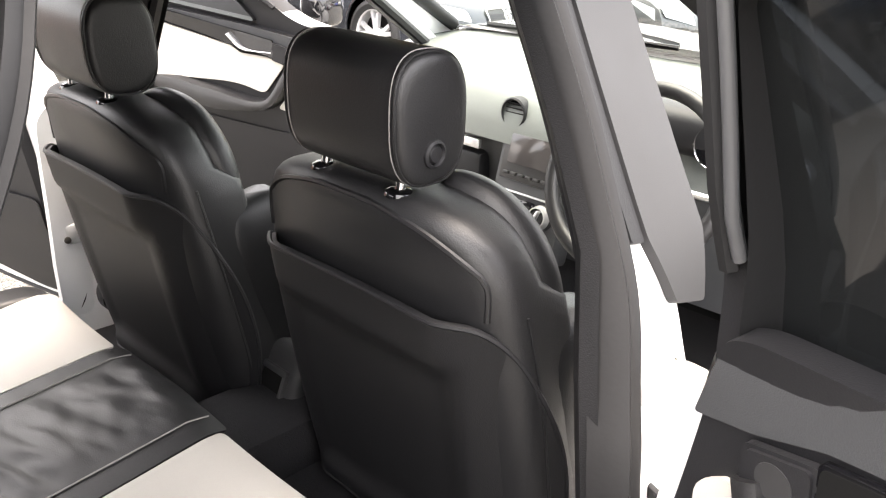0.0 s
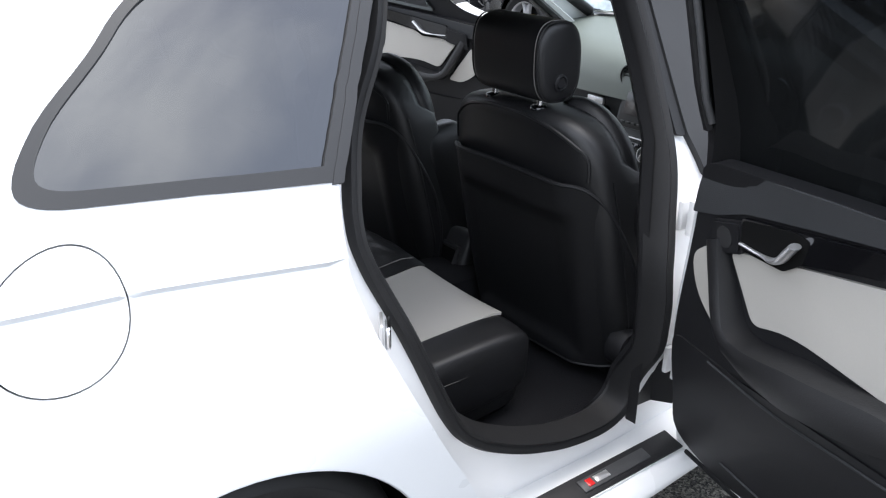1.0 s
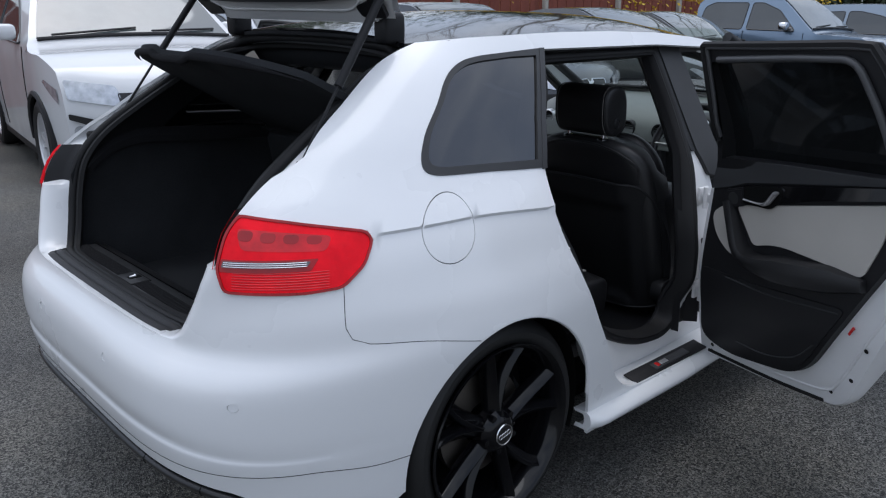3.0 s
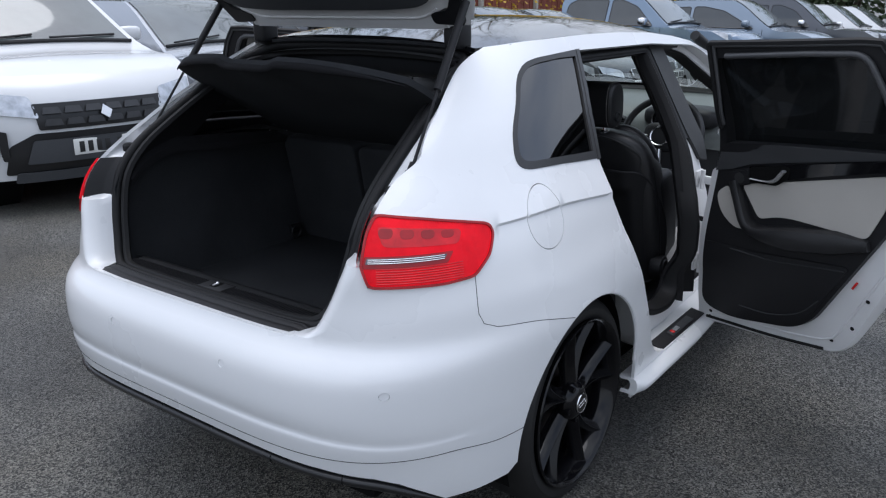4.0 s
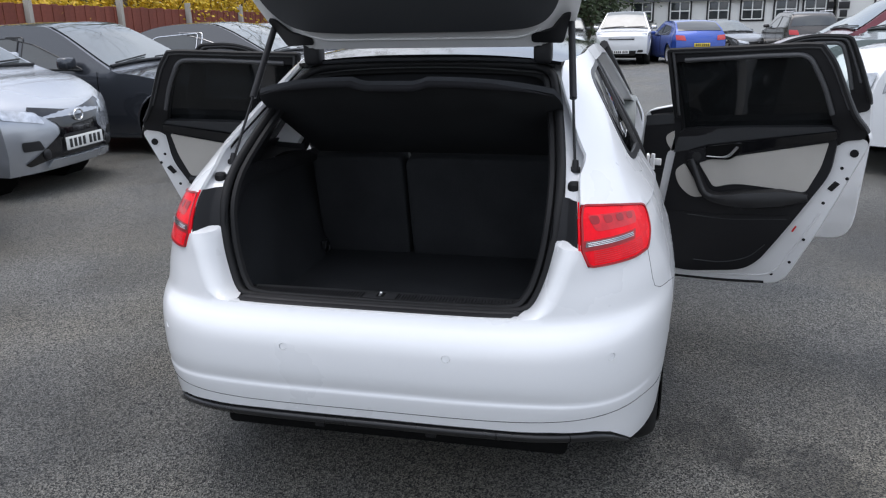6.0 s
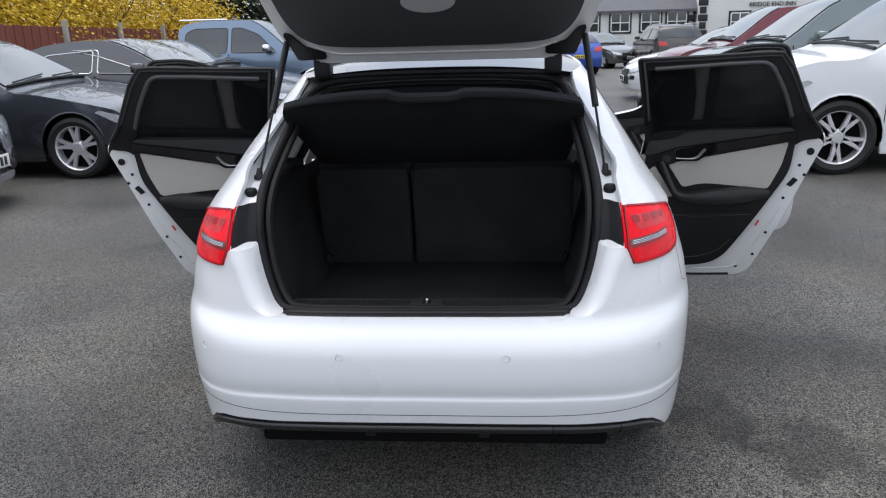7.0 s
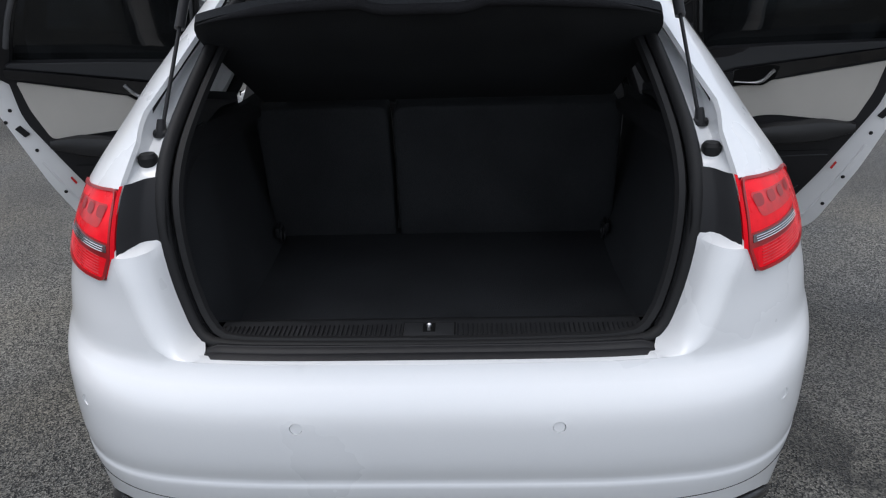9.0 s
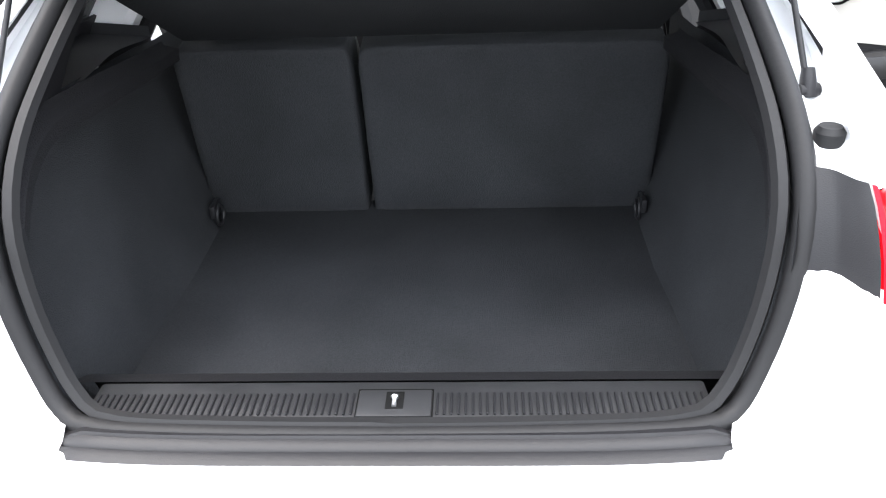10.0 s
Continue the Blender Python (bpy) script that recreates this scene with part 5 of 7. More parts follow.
F_GLASS = rounded([(0.37, 0.955), (0.49, 1.075), (0.68, 1.222), (0.83, 1.285), (0.965, 1.288), (1.0, 1.18), (1.035, 1.02)], [0.02, 0.05, 0.1, 0.05, 0.03, 0.03, 0.02])
M_FR = pose(0.76, 1.95, 0, 0, 0, -17)
M_FL = pose(-0.80, 1.95, 0, 0, 0, 180 + 20)
for m, s in ((M_FR, 1), (M_FL, -1)):
    fd = door("front_door", m, s, F_SHELL, F_TRIM, F_GLASS, wide(REAR_CREAM, FK), wide(REAR_CREAM2, FK), CLEARGLASS, FK)
    pillow("mirror", (0.10, 0.17, 0.12), Matrix.Translation((0.27, 0.15, 0.99)), GLOSS, fd, (0.5, 0.5), 12, "black door mirror")

# ---- front of the car ----
front = []
for y, z, w in ((2.18, 0.985, 0.66), (2.35, 0.955, 0.70), (2.6, 0.915, 0.71), (2.9, 0.86, 0.68), (3.15, 0.79, 0.62), (3.28, 0.70, 0.56)):
    front.append([(a * w, y + (0.10 * (1 - a * a) if y > 3 else 0), z + 0.035 * (1 - a * a)) for a in np.linspace(-1, 1, 15)])
loft("bonnet", front[::-1], WHITE, car, False, label="white bonnet")
for s in (1, -1):
    FA = [(2.578 + 0.345 * math.cos(a), 0.318 + 0.345 * math.sin(a)) for a in np.linspace(0, math.pi, 20)]
    fen = [(2.24, 0.95), (2.24, 0.24)] + FA[::-1] + [(3.1, 0.30), (3.25, 0.35), (3.3, 0.6), (3.2, 0.75), (2.9, 0.85), (2.6, 0.905), (2.35, 0.945)]
    panel("front_wing", fen, lambda y, z: (s * min(0.80, WID(z)) * TAPER(y) * 1.02, y, z), WHITE, car, (), 0.05, s > 0, "white front wing", 0.01)
fb = [[(a * w, 3.16 + 0.22 * (1 - abs(a) ** 2.4) - d, z) for a in np.linspace(-1, 1, 21)] for z, w, d in ((0.22, 0.68, 0.03), (0.4, 0.70, 0.0), (0.6, 0.69, 0.0), (0.72, 0.62, 0.05))]
loft("front_bumper", fb, WHITE, car, False, label="white front bumper")
ws = []
for t in np.linspace(0, 1, 10):
    y, z, w = 2.17 - 0.74 * t, 0.985 + 0.345 * t - 0.03 * math.sin(t * math.pi) * -1, 0.64 - 0.135 * t
    ws.append([(a * w, y + 0.10 * (1 - t) * (1 - a * a) + 0.03 * (1 - a * a), z) for a in np.linspace(-1, 1, 15)])
loft("windscreen", ws, CLEARGLASS, car, False, label="clear windscreen")
for s in (1, -1):
    ap = [(s * (0.655 - 0.135 * t), 2.17 - 0.74 * t, 0.985 + 0.345 * t) for t in np.linspace(0, 1, 12)]
    tube("screen_pillar", ap[:-1], 0.022, PLASTIC, car, 8, label="dark windscreen pillar trim")
pillow("interior_mirror", (0.22, 0.03, 0.065), Matrix.Translation((0, 1.50, 1.235)), PLASTIC, car, (0.4, 0.4), 12, "black interior mirror")
tube("wiper", [(-0.5, 2.16, 1.005), (0.1, 2.24, 1.01)], 0.008, PLASTIC, car, 6)

# ---- cabin ----
box("cabin_floor", (1.38, 2.0, 0.04), (0, 1.25, 0.275), CARPET, car, 0.01, "black carpeted cabin floor")
box("tunnel", (0.22, 1.9, 0.14), (0, 1.35, 0.34), CARPET, car, 0.05)
for s in (1, -1):
    m = Matrix.Translation((s * 0.545, 0.20, 0.62))
    loft("rear_side_trim", [[(s * x, y, z) for z in (0.3, 0.6, 0.9, 1.0)] for x, y in ((0.70, 0.22), (0.64, 0.20), (0.55, 0.17))], TRIMGREY, car, False, label="dark rear side trim")
# rear bench
bench = pillow("rear_bench", (1.12, 0.56, 0.20), Matrix.Translation((0, 0.535, 0.388)) @ pose(0, 0, 0, 3, 0, 0), LEATHER, car, (0.25, 0.22), 20, "black leather rear bench with pale inserts")


def bench_top(x, y):
    return 0.492 + 0.035 * (y - 0.5) / 0.3 - max(0, (y - 0.74) / 0.07) ** 2 * 0.03 + 0.008 * math.cos(x * 9)


for s in (1, -1):
    ins = rounded([(s * 0.186, 0.27), (s * 0.180, 0.775), (s * 0.478, 0.788), (s * 0.492, 0.27)][::s], 0.012)
    panel("seat_insert", ins, lambda x, y: (x, y, bench_top(x, y) + 0.008), CREAM, bench, (), 0.025, False, "pale grey leather seat insert", 0.006)
    pillow("seat_bolster", (0.112, 0.55, 0.17), Matrix.Translation((s * 0.517, 0.525, 0.431)) @ pose(0, 0, 0, 3, s * 5, 0), LEATHER, bench, (0.38, 0.28), 14, "black side bolster")
    for dz in (0.0, 0.006):
        tube("bolster_stitch", smooth_line([(s * 0.573, 0.30, 0.455 + dz), (s * 0.574, 0.62, 0.460 + dz), (s * 0.566, 0.745, 0.456 + dz), (s * 0.545, 0.790, 0.452 + dz), (s * 0.48, 0.812, 0.450 + dz), (s * 0.25, 0.816, 0.448 + dz)], 0.03), 0.0012, THREAD, bench, 4)
mid = rounded([(-0.181, 0.27), (0.181, 0.27), (0.175, 0.790), (-0.175, 0.790)], 0.015)


def crumple(x, y):
    w = max(0, 1 - (abs(x) / 0.128) ** 4) if abs(x) < 0.128 else 0.12
    return 0.0045 * w * noise.noise(Vector((x * 5 + y * 9, y * 30 - x * 8, 2.0))) + 0.0022 * w * noise.noise(Vector((x * 14 + y * 20, y * 60 - x * 20, 5.0)))


panel("centre_panel", mid, lambda x, y: (x, y, bench_top(x, y) + 0.007 + crumple(x, y) * 1.4), LEATHER, bench, (), 0.009, False, "creased black leather centre panel", 0.006)
for x in (-0.13, 0.13):
    tube("centre_stitch", [(x, y, bench_top(x, y) + 0.009) for y in np.linspace(0.28, 0.78, 14)], 0.0016, THREAD, bench, 4)


def front_seat(cx, dy):
    """A sports seat: leather backrest and yoke over a moulded back shell, shoulder wings, headrest on two posts, cushion."""
    s = empty("front_seat", Matrix.Translation((cx, dy, 0)))
    s.parent = car
    zs = (0.34, 0.50, 0.65, 0.785, 0.853, 0.906, 0.937, 0.955, 0.963, 0.967)
    HW = spl(zs, (0.262, 0.282, 0.280, 0.266, 0.252, 0.228, 0.195, 0.155, 0.115, 0.06))
    YR = spl(zs, (1.005, 0.965, 0.932, 0.905, 0.892, 0.880, 0.874, 0.880, 0.890, 0.910))
    YF = spl(zs, (1.16, 1.13, 1.09, 1.06, 1.045, 1.03, 1.02, 1.005, 0.99, 0.97))
    rows = []
    for z in list(np.linspace(0.34, 0.915, 22)) + [0.926, 0.937, 0.947, 0.955, 0.961, 0.965, 0.967]:
        hw, y0, y1 = HW(z), YR(z), YF(z)
        ring = []
        for a in np.linspace(0, 2 * math.pi, 44, endpoint=False):
            c, sn = math.cos(a), math.sin(a)
            px = math.copysign(abs(c) ** (0.5 if sn > 0 else 0.75), c) * hw
            py = (y0 + y1) / 2 + math.copysign(abs(sn) ** (0.55 if sn > 0 else 0.7), sn) * (y1 - y0) / 2
            if sn > 0 and z < 0.86:
                py += 0.045 * abs(px / hw) ** 3
            ring.append((px, py, z))
        rows.append(ring)
    bk = loft("backrest", rows, LEATHER, s, True, True, "black leather sports backrest", 60)
    # moulded shell below the leather yoke, hollowed in its middle
    sh = rounded([(-0.27, 0.345), (-0.300, 0.50), (-0.298, 0.62), (-0.282, 0.70), (-0.256, 0.780), (-0.222, 0.816), (0.0, 0.823), (0.222, 0.816), (0.256, 0.780), (0.282, 0.70), (0.298, 0.62), (0.300, 0.50), (0.27, 0.345), (0.0, 0.335)], [0.05, 0.06, 0.05, 0.05, 0.04, 0.02, 0.1, 0.02, 0.04, 0.05, 0.05, 0.06, 0.05, 0.1])

    def rear_y(x, z):
        """The rear face of the backrest at x and z."""
        c = min(1.0, abs(x) / HW(z)) ** (1 / 0.75)
        return (YR(z) + YF(z)) / 2 - math.sqrt(max(0.0, 1 - c * c)) ** 0.7 * (YF(z) - YR(z)) / 2

    def shell_at(x, z, up=0.0):
        """The shell stands off the back, hollowed in its middle, and wraps forward round the sides."""
        a, b = 1 - (abs(x) / 0.205) ** 3, 1 - (abs(z - 0.555) / 0.20) ** 3
        hollow = 0.022 * smooth_step(1.6 * min(max(0, a), max(0, b)))
        wrap = 0.115 * max(0.0, (abs(x) - 0.165) / 0.135) ** 1.35
        return (x, YR(z) - 0.024 - up + hollow + wrap, z)
    panel("back_shell", sh, shell_at, SHELLBLACK, bk, (), 0.013, False, "black moulded seat back shell", 0.012, 60)
    tube("shell_edge", [shell_at(p[0], p[1], -0.002) for p in resample(sh, 0.012)], 0.0042, PLASTIC, bk, 6, True)
    # piped seam round the yoke's rear face
    seam = smooth_line([(-0.226, 0.826), (-0.224, 0.874), (-0.200, 0.899), (-0.14, 0.931), (-0.066, 0.947), (0.0, 0.949), (0.066, 0.947), (0.14, 0.931), (0.200, 0.899), (0.224, 0.874), (0.226, 0.826)], 0.012)
    tube("yoke_piping", [(x, rear_y(x, z) - 0.0005, z) for x, z in seam], 0.0042, LEATHER, bk, 6)
    for d in (-1, 1):
        line = smooth_line([(d * 0.045, 0.985, 0.941), (d * 0.095, 1.0, 0.950), (d * 0.15, 1.015, 0.930), (d * 0.196, 1.028, 0.886), (d * 0.224, 1.042, 0.832), (d * 0.236, 1.05, 0.79)], 0.012)
        tube("side_wing", line, lambda t: 0.010 + 0.026 * max(0.0, math.sin(math.pi * min(1, t * 0.92 + 0.04))) ** 0.6, LEATHER, bk, 14, label="black leather shoulder wing")
        tube("wing_stitch", [(p[0] + d * 0.024, p[1] - 0.006, p[2] + 0.018) for p in line[8:-6]], 0.0012, THREAD, bk, 4)
        tube("wedge_seam", [(d * 0.222, 1.03, 0.835), (d * 0.243, 1.0, 0.826), (d * 0.247, 0.965, 0.818), (d * 0.232, 0.935, 0.812)], 0.0022, RUBBER, bk, 5)
        box("seat_tag", (0.006, 0.028, 0.012), (d * 0.256, 0.985, 0.808), PLASTIC, bk, 0.002)
        tube("side_seam", [(d * (HW(z) + 0.001), (YR(z) + YF(z)) / 2 - 0.01, z) for z in np.linspace(0.42, 0.83, 16)], 0.0022, LEATHER, bk, 5)
    hr = pillow("headrest", (0.172, 0.128, 0.232), Matrix.Translation((0.0, 0.926, 1.060)) @ pose(0, 0, 0, 4, 0, 0) @ pose(0, 0, 0, 0, 90, 0), LEATHER, s, (0.16, 0.72), 24, "black leather headrest")
    for d in (-1, 1):
        tube("headrest_post", [(d * 0.0755, 0.905, 0.93), (d * 0.0755, 0.912, 1.0)], 0.007, CHROME, hr, 12, label="chrome headrest post")
        lathe("post_collar", [(0.008, 0.005), (0.014, 0.0045), (0.020, 0.002), (0.022, -0.002), (0.022, -0.010)], GLOSS, hr, 24, (d * 0.0755, 0.908, 0.961), "z")
        tube("headrest_seam", [(d * 0.107, 0.926 + 0.0625 * math.copysign(abs(math.cos(a)) ** 0.72, math.cos(a)) - 0.006 * math.sin(a), 1.060 + 0.0845 * math.copysign(abs(math.sin(a)) ** 0.72, math.sin(a))) for a in np.linspace(0, 2 * math.pi, 48, endpoint=False)], 0.0021, LEATHER, hr, 6, True)
        tube("headrest_stitch", [(d * 0.100, 0.926 + 0.0642 * math.copysign(abs(math.cos(a)) ** 0.72, math.cos(a)) - 0.006 * math.sin(a), 1.060 + 0.0866 * math.copysign(abs(math.sin(a)) ** 0.72, math.sin(a))) for a in np.linspace(0, 2 * math.pi, 48, endpoint=False)], 0.0009, THREAD, hr, 4, True)
        if d * cx > 0:
            lathe("headrest_button", [(0.0, d * 0.004), (0.010, d * 0.004), (0.0125, d * 0.0), (0.015, d * 0.005), (0.0185, d * 0.003), (0.020, d * -0.006)], PLASTIC, hr, 24, (d * 0.1165, 0.926, 1.018), "x", "round black headrest button")
    pillow("seat_cushion", (0.50, 0.52, 0.17), Matrix.Translation((0, 1.34, 0.44)) @ pose(0, 0, 0, 6, 0, 0), LEATHER, s, (0.35, 0.3), 14, "black leather seat cushion")
    pillow("cushion_insert", (0.28, 0.46, 0.16), Matrix.Translation((0, 1.35, 0.453)) @ pose(0, 0, 0, 6, 0, 0), CREAM, s, (0.25, 0.25), 12, "pale grey seat insert")
    pillow("back_insert", (0.26, 0.06, 0.40), Matrix.Translation((0, 1.085, 0.66)) @ pose(0, 0, 0, 14, 0, 0), CREAM, s, (0.3, 0.3), 12, "pale grey backrest insert")
    for d in (-1, 1):
        pillow("cushion_side", (0.10, 0.50, 0.16), Matrix.Translation((d * 0.23, 1.36, 0.43)) @ pose(0, 0, 0, 6, 0, 0), CREAM, s, (0.5, 0.35), 12, "pale grey cushion bolster")
    for d in (-1, 1):
        pillow("back_bolster", (0.10, 0.17, 0.40), Matrix.Translation((d * 0.232, 1.125, 0.60)) @ pose(0, 0, 0, 13, 0, 0), LEATHER, bk, (0.5, 0.4), 14, "black leather back bolster")
    box("seat_base", (0.42, 0.46, 0.10), (0, 1.30, 0.33), PLASTIC, s, 0.02)
    lathe("recline_wheel", [(r, math.copysign(1, cx) * h) for r, h in ((0.0, 0.02), (0.03, 0.02), (0.034, 0.014), (0.046, 0.012), (0.05, 0.0), (0.05, -0.03))], PLASTIC, s, 24, (math.copysign(0.288, cx), 1.045, 0.415), "x", "round black recline wheel")
    return s


front_seat(0.346, 0.0)
front_seat(-0.335, -0.062)

# centre console with rear vent unit
con = box("centre_console", (0.17, 0.75, 0.20), (-0.02, 1.46, 0.40), PLASTIC, car, 0.03, "black centre console")
cv = Matrix.Translation((-0.040, 1.050, 0.364)) @ pose(0, 0, 0, -21, 0, 0)
mesh("console_end", *box_data((0.160, 0.115, 0.25), bevel=0.022, seg=4, m=cv), CONSOLE, con, "black rear console end")
mesh("vent_recess", *box_data((0.096, 0.004, 0.084), bevel=0.001, m=cv @ Matrix.Translation((0, -0.0575, 0.025))), LINERBLACK, con)
for k in range(3):
    mesh("vent_slat", *box_data((0.10, 0.012, 0.007), bevel=0.002, m=cv @ Matrix.Translation((0, -0.059, -0.034 - k * 0.013))), CONSOLE, con)
for k, (sx, sz, dx, dz) in enumerate(((0.112, 0.014, 0, 0.071), (0.011, 0.150, -0.052, -0.005), (0.011, 0.150, 0.052, -0.005), (0.11, 0.010, 0, -0.020), (0.112, 0.012, 0, -0.078))):
    mesh("vent_frame", *box_data((sx, 0.014, sz), bevel=0.004, m=cv @ Matrix.Translation((dx, -0.060, dz))), CONSOLE, con)
pillow("gear_lever", (0.05, 0.06, 0.07), Matrix.Translation((0, 1.55, 0.62)), LEATHER, con, (0.6, 0.6), 10)
tube("hand_brake", [(0.05, 1.30, 0.52), (0.06, 1.48, 0.57), (0.06, 1.60, 0.60)], 0.014, SATIN, con, 10, label="satin hand brake lever")

# dash
KNOB = material("black_knob", (0.02, 0.02, 0.021), 0.4)
DASHLOW = material("charcoal_dash_plastic", (0.035, 0.037, 0.040), 0.5, grain=0.1, scale=500, bump=0.3)
prof = [(1.795, 0.775), (1.815, 0.86), (1.88, 0.915), (2.0, 0.945), (2.2, 0.965)]
low = [(1.85, 0.50), (1.835, 0.62), (1.822, 0.72), (1.818, 0.79)]
dl = [[(a * 0.70, y + 0.05 * abs(a) ** 3, z - 0.02 * abs(a) ** 4) for a in np.linspace(-1, 1, 25)] for y, z in smooth_line(prof, 0.03)]
dash = loft("dashboard", dl[::-1], DASH, car, False, label="grey-black dashboard, paled as lit through the windscreen")
thick(dash, 0.02, -1)
lowl = [[(a * 0.69, y + 0.05 * abs(a) ** 3, z - 0.02 * abs(a) ** 4) for a in np.linspace(-1, 1, 25)] for y, z in smooth_line(low, 0.03)]
loft("dash_lower", lowl[::-1], DASHLOW, dash, False, label="charcoal lower dashboard")
box("glovebox", (0.42, 0.10, 0.24), (-0.39, 1.835, 0.61), PLASTIC, dash, 0.02, "dark glovebox lid")
box("trim_bar", (0.075, 0.012, 0.026), (-0.225, 1.792, 0.752), SATIN, dash, 0.004, "satin metal trim bar")
cs = Matrix.Translation((0.0, 1.805, 0.68)) @ pose(0, 0, 0, -12, 0, 0)
mesh("dash_console", *box_data((0.225, 0.08, 0.36), bevel=0.015, m=cs), DASHLOW, dash, "black centre stack")
mesh("radio_unit", *box_data((0.19, 0.02, 0.13), bevel=0.004, m=cs @ Matrix.Translation((0, -0.036, 0.07))), FRAMEBLACK, dash)
mesh("radio_screen", *box_data((0.15, 0.006, 0.075), bevel=0.002, m=cs @ Matrix.Translation((0, -0.048, 0.085))), SCREEN, dash, "unlit navigation screen")
for k in range(7):
    mesh("radio_key", *box_data((0.018, 0.008, 0.008), bevel=0.002, m=cs @ Matrix.Translation((-0.072 + k * 0.024, -0.048, 0.022))), FRAMEBLACK, dash)
mesh("stack_bar", *box_data((0.195, 0.008, 0.004), bevel=0.001, m=cs @ Matrix.Translation((0, -0.043, -0.022))), SATIN, dash)
for x in (-0.062, 0.062):
    vs, fs = lathe_data([(0.0, -0.02), (0.018, -0.02), (0.022, -0.008), (0.030, -0.006), (0.032, 0.01)], 24, (0, 0, 0), "y")
    mesh("climate_knob", [tuple(cs @ Matrix.Translation((x, -0.05, -0.062)) @ Vector(v)) for v in vs], fs, KNOB, dash, "black climate control knob with satin rim")
    vs, fs = lathe_data([(0.0225, -0.021), (0.026, -0.021), (0.029, -0.008), (0.0305, -0.004)], 24, (0, 0, 0), "y")
    mesh("knob_rim", [tuple(cs @ Matrix.Translation((x, -0.051, -0.062)) @ Vector(v)) for v in vs], fs, HANDLE, dash)
    mesh("knob_bar", *box_data((0.007, 0.016, 0.040), bevel=0.002, m=cs @ Matrix.Translation((x, -0.074, -0.062)) @ pose(0, 0, 0, 0, 20, 0)), HANDLE, dash)
mesh("climate_panel", *box_data((0.06, 0.01, 0.05), bevel=0.003, m=cs @ Matrix.Translation((0, -0.042, -0.06))), GLOSS, dash)
for x in (-0.60, -0.085, 0.085, 0.60):
    v = empty("air_vent", Matrix.Translation((x, 1.797 if abs(x) < 0.3 else 1.83, 0.855)) @ Matrix.Scale(0.8, 4))
    v.parent = car
    lathe("vent_ring", [(0.040, -0.012), (0.044, -0.016), (0.049, -0.012), (0.050, 0.02), (0.040, 0.02)], SATIN if abs(x) > 0.5 else PLASTIC, v, 28, (0, 0, 0), "y")
    lathe("vent_disc", [(0.0, 0.004), (0.040, 0.004)], LINERBLACK, v, 24, (0, 0, 0), "y")
    for k in range(-2, 3):
        box("vent_blade", (0.07, 0.008, 0.004), (0, -0.002, k * 0.014), PLASTIC, v, 0.001)
# steering wheel on the right, instrument hood
sw = empty("steering_wheel", Matrix.Translation((0.385, 1.58, 0.845)) @ pose(0, 0, 0, -24, 0, 0))
sw.parent = car
tube("rim", [(0.182 * math.cos(a), 0, 0.182 * math.sin(a)) for a in np.linspace(0, 2 * math.pi, 40, endpoint=False)], 0.016, LEATHER, sw, 10, True, "black leather rim")
pillow("hub", (0.17, 0.05, 0.13), Matrix.Translation((0, 0.01, 0)), PLASTIC, sw, (0.5, 0.5), 14, "black airbag hub")
lathe("hub_ring", [(0.040, -0.018), (0.044, -0.021), (0.048, -0.018)], CHROME, sw, 28, (0, 0, 0), "y")
for a in (0, 180, 262, 278):
    c, s_ = math.cos(radians(a)), math.sin(radians(a))
    tube("spoke", [(0.06 * c, 0.0, 0.06 * s_), (0.175 * c, 0.0, 0.175 * s_)], 0.014, SATIN, sw, 8, flat=0.5, label="satin spoke")
pillow("instrument_hood", (0.36, 0.20, 0.11), Matrix.Translation((0.385, 1.86, 0.905)), PLASTIC, dash, (0.6, 0.4), 14, "black instrument hood")
for x in (0.31, 0.46):
    lathe("gauge", [(0.0, 0.0), (0.045, 0.0), (0.048, -0.006), (0.05, 0.0)], CHROME, dash, 24, (x, 1.765, 0.895), "y")
    lathe("gauge_face", [(0.0, -0.003), (0.044, -0.003)], GLOSS, dash, 24, (x, 1.765, 0.895), "y")

# white flange of the left pillar with its hinge plates
flange = panel("pillar_flange", rounded([(0.870, 0.36), (0.860, 0.50), (0.865, 0.84), (0.925, 0.88), (0.950, 0.50), (0.950, 0.34)], 0.03), lambda y, z: (-0.690 - 0.25 * (y - 0.90) - 0.010 * math.sin(z * 9), y, z), WHITE_IN, car, (), 0.03, True, "white painted pillar flange", 0.012)
for z in (0.562,):
    h = box("door_hinge", (0.03, 0.055, 0.05), (-0.683, 0.915, z), WHITE_IN, car, 0.006, "white painted door hinge with bolts")
    for k in (-0.016, 0.016):
        lathe("hinge_bolt", [(0.0, 0.006), (0.008, 0.005), (0.009, -0.004)], STEEL, h, 8, (-0.668, 0.915 + k, z + k * 0.6), "x")


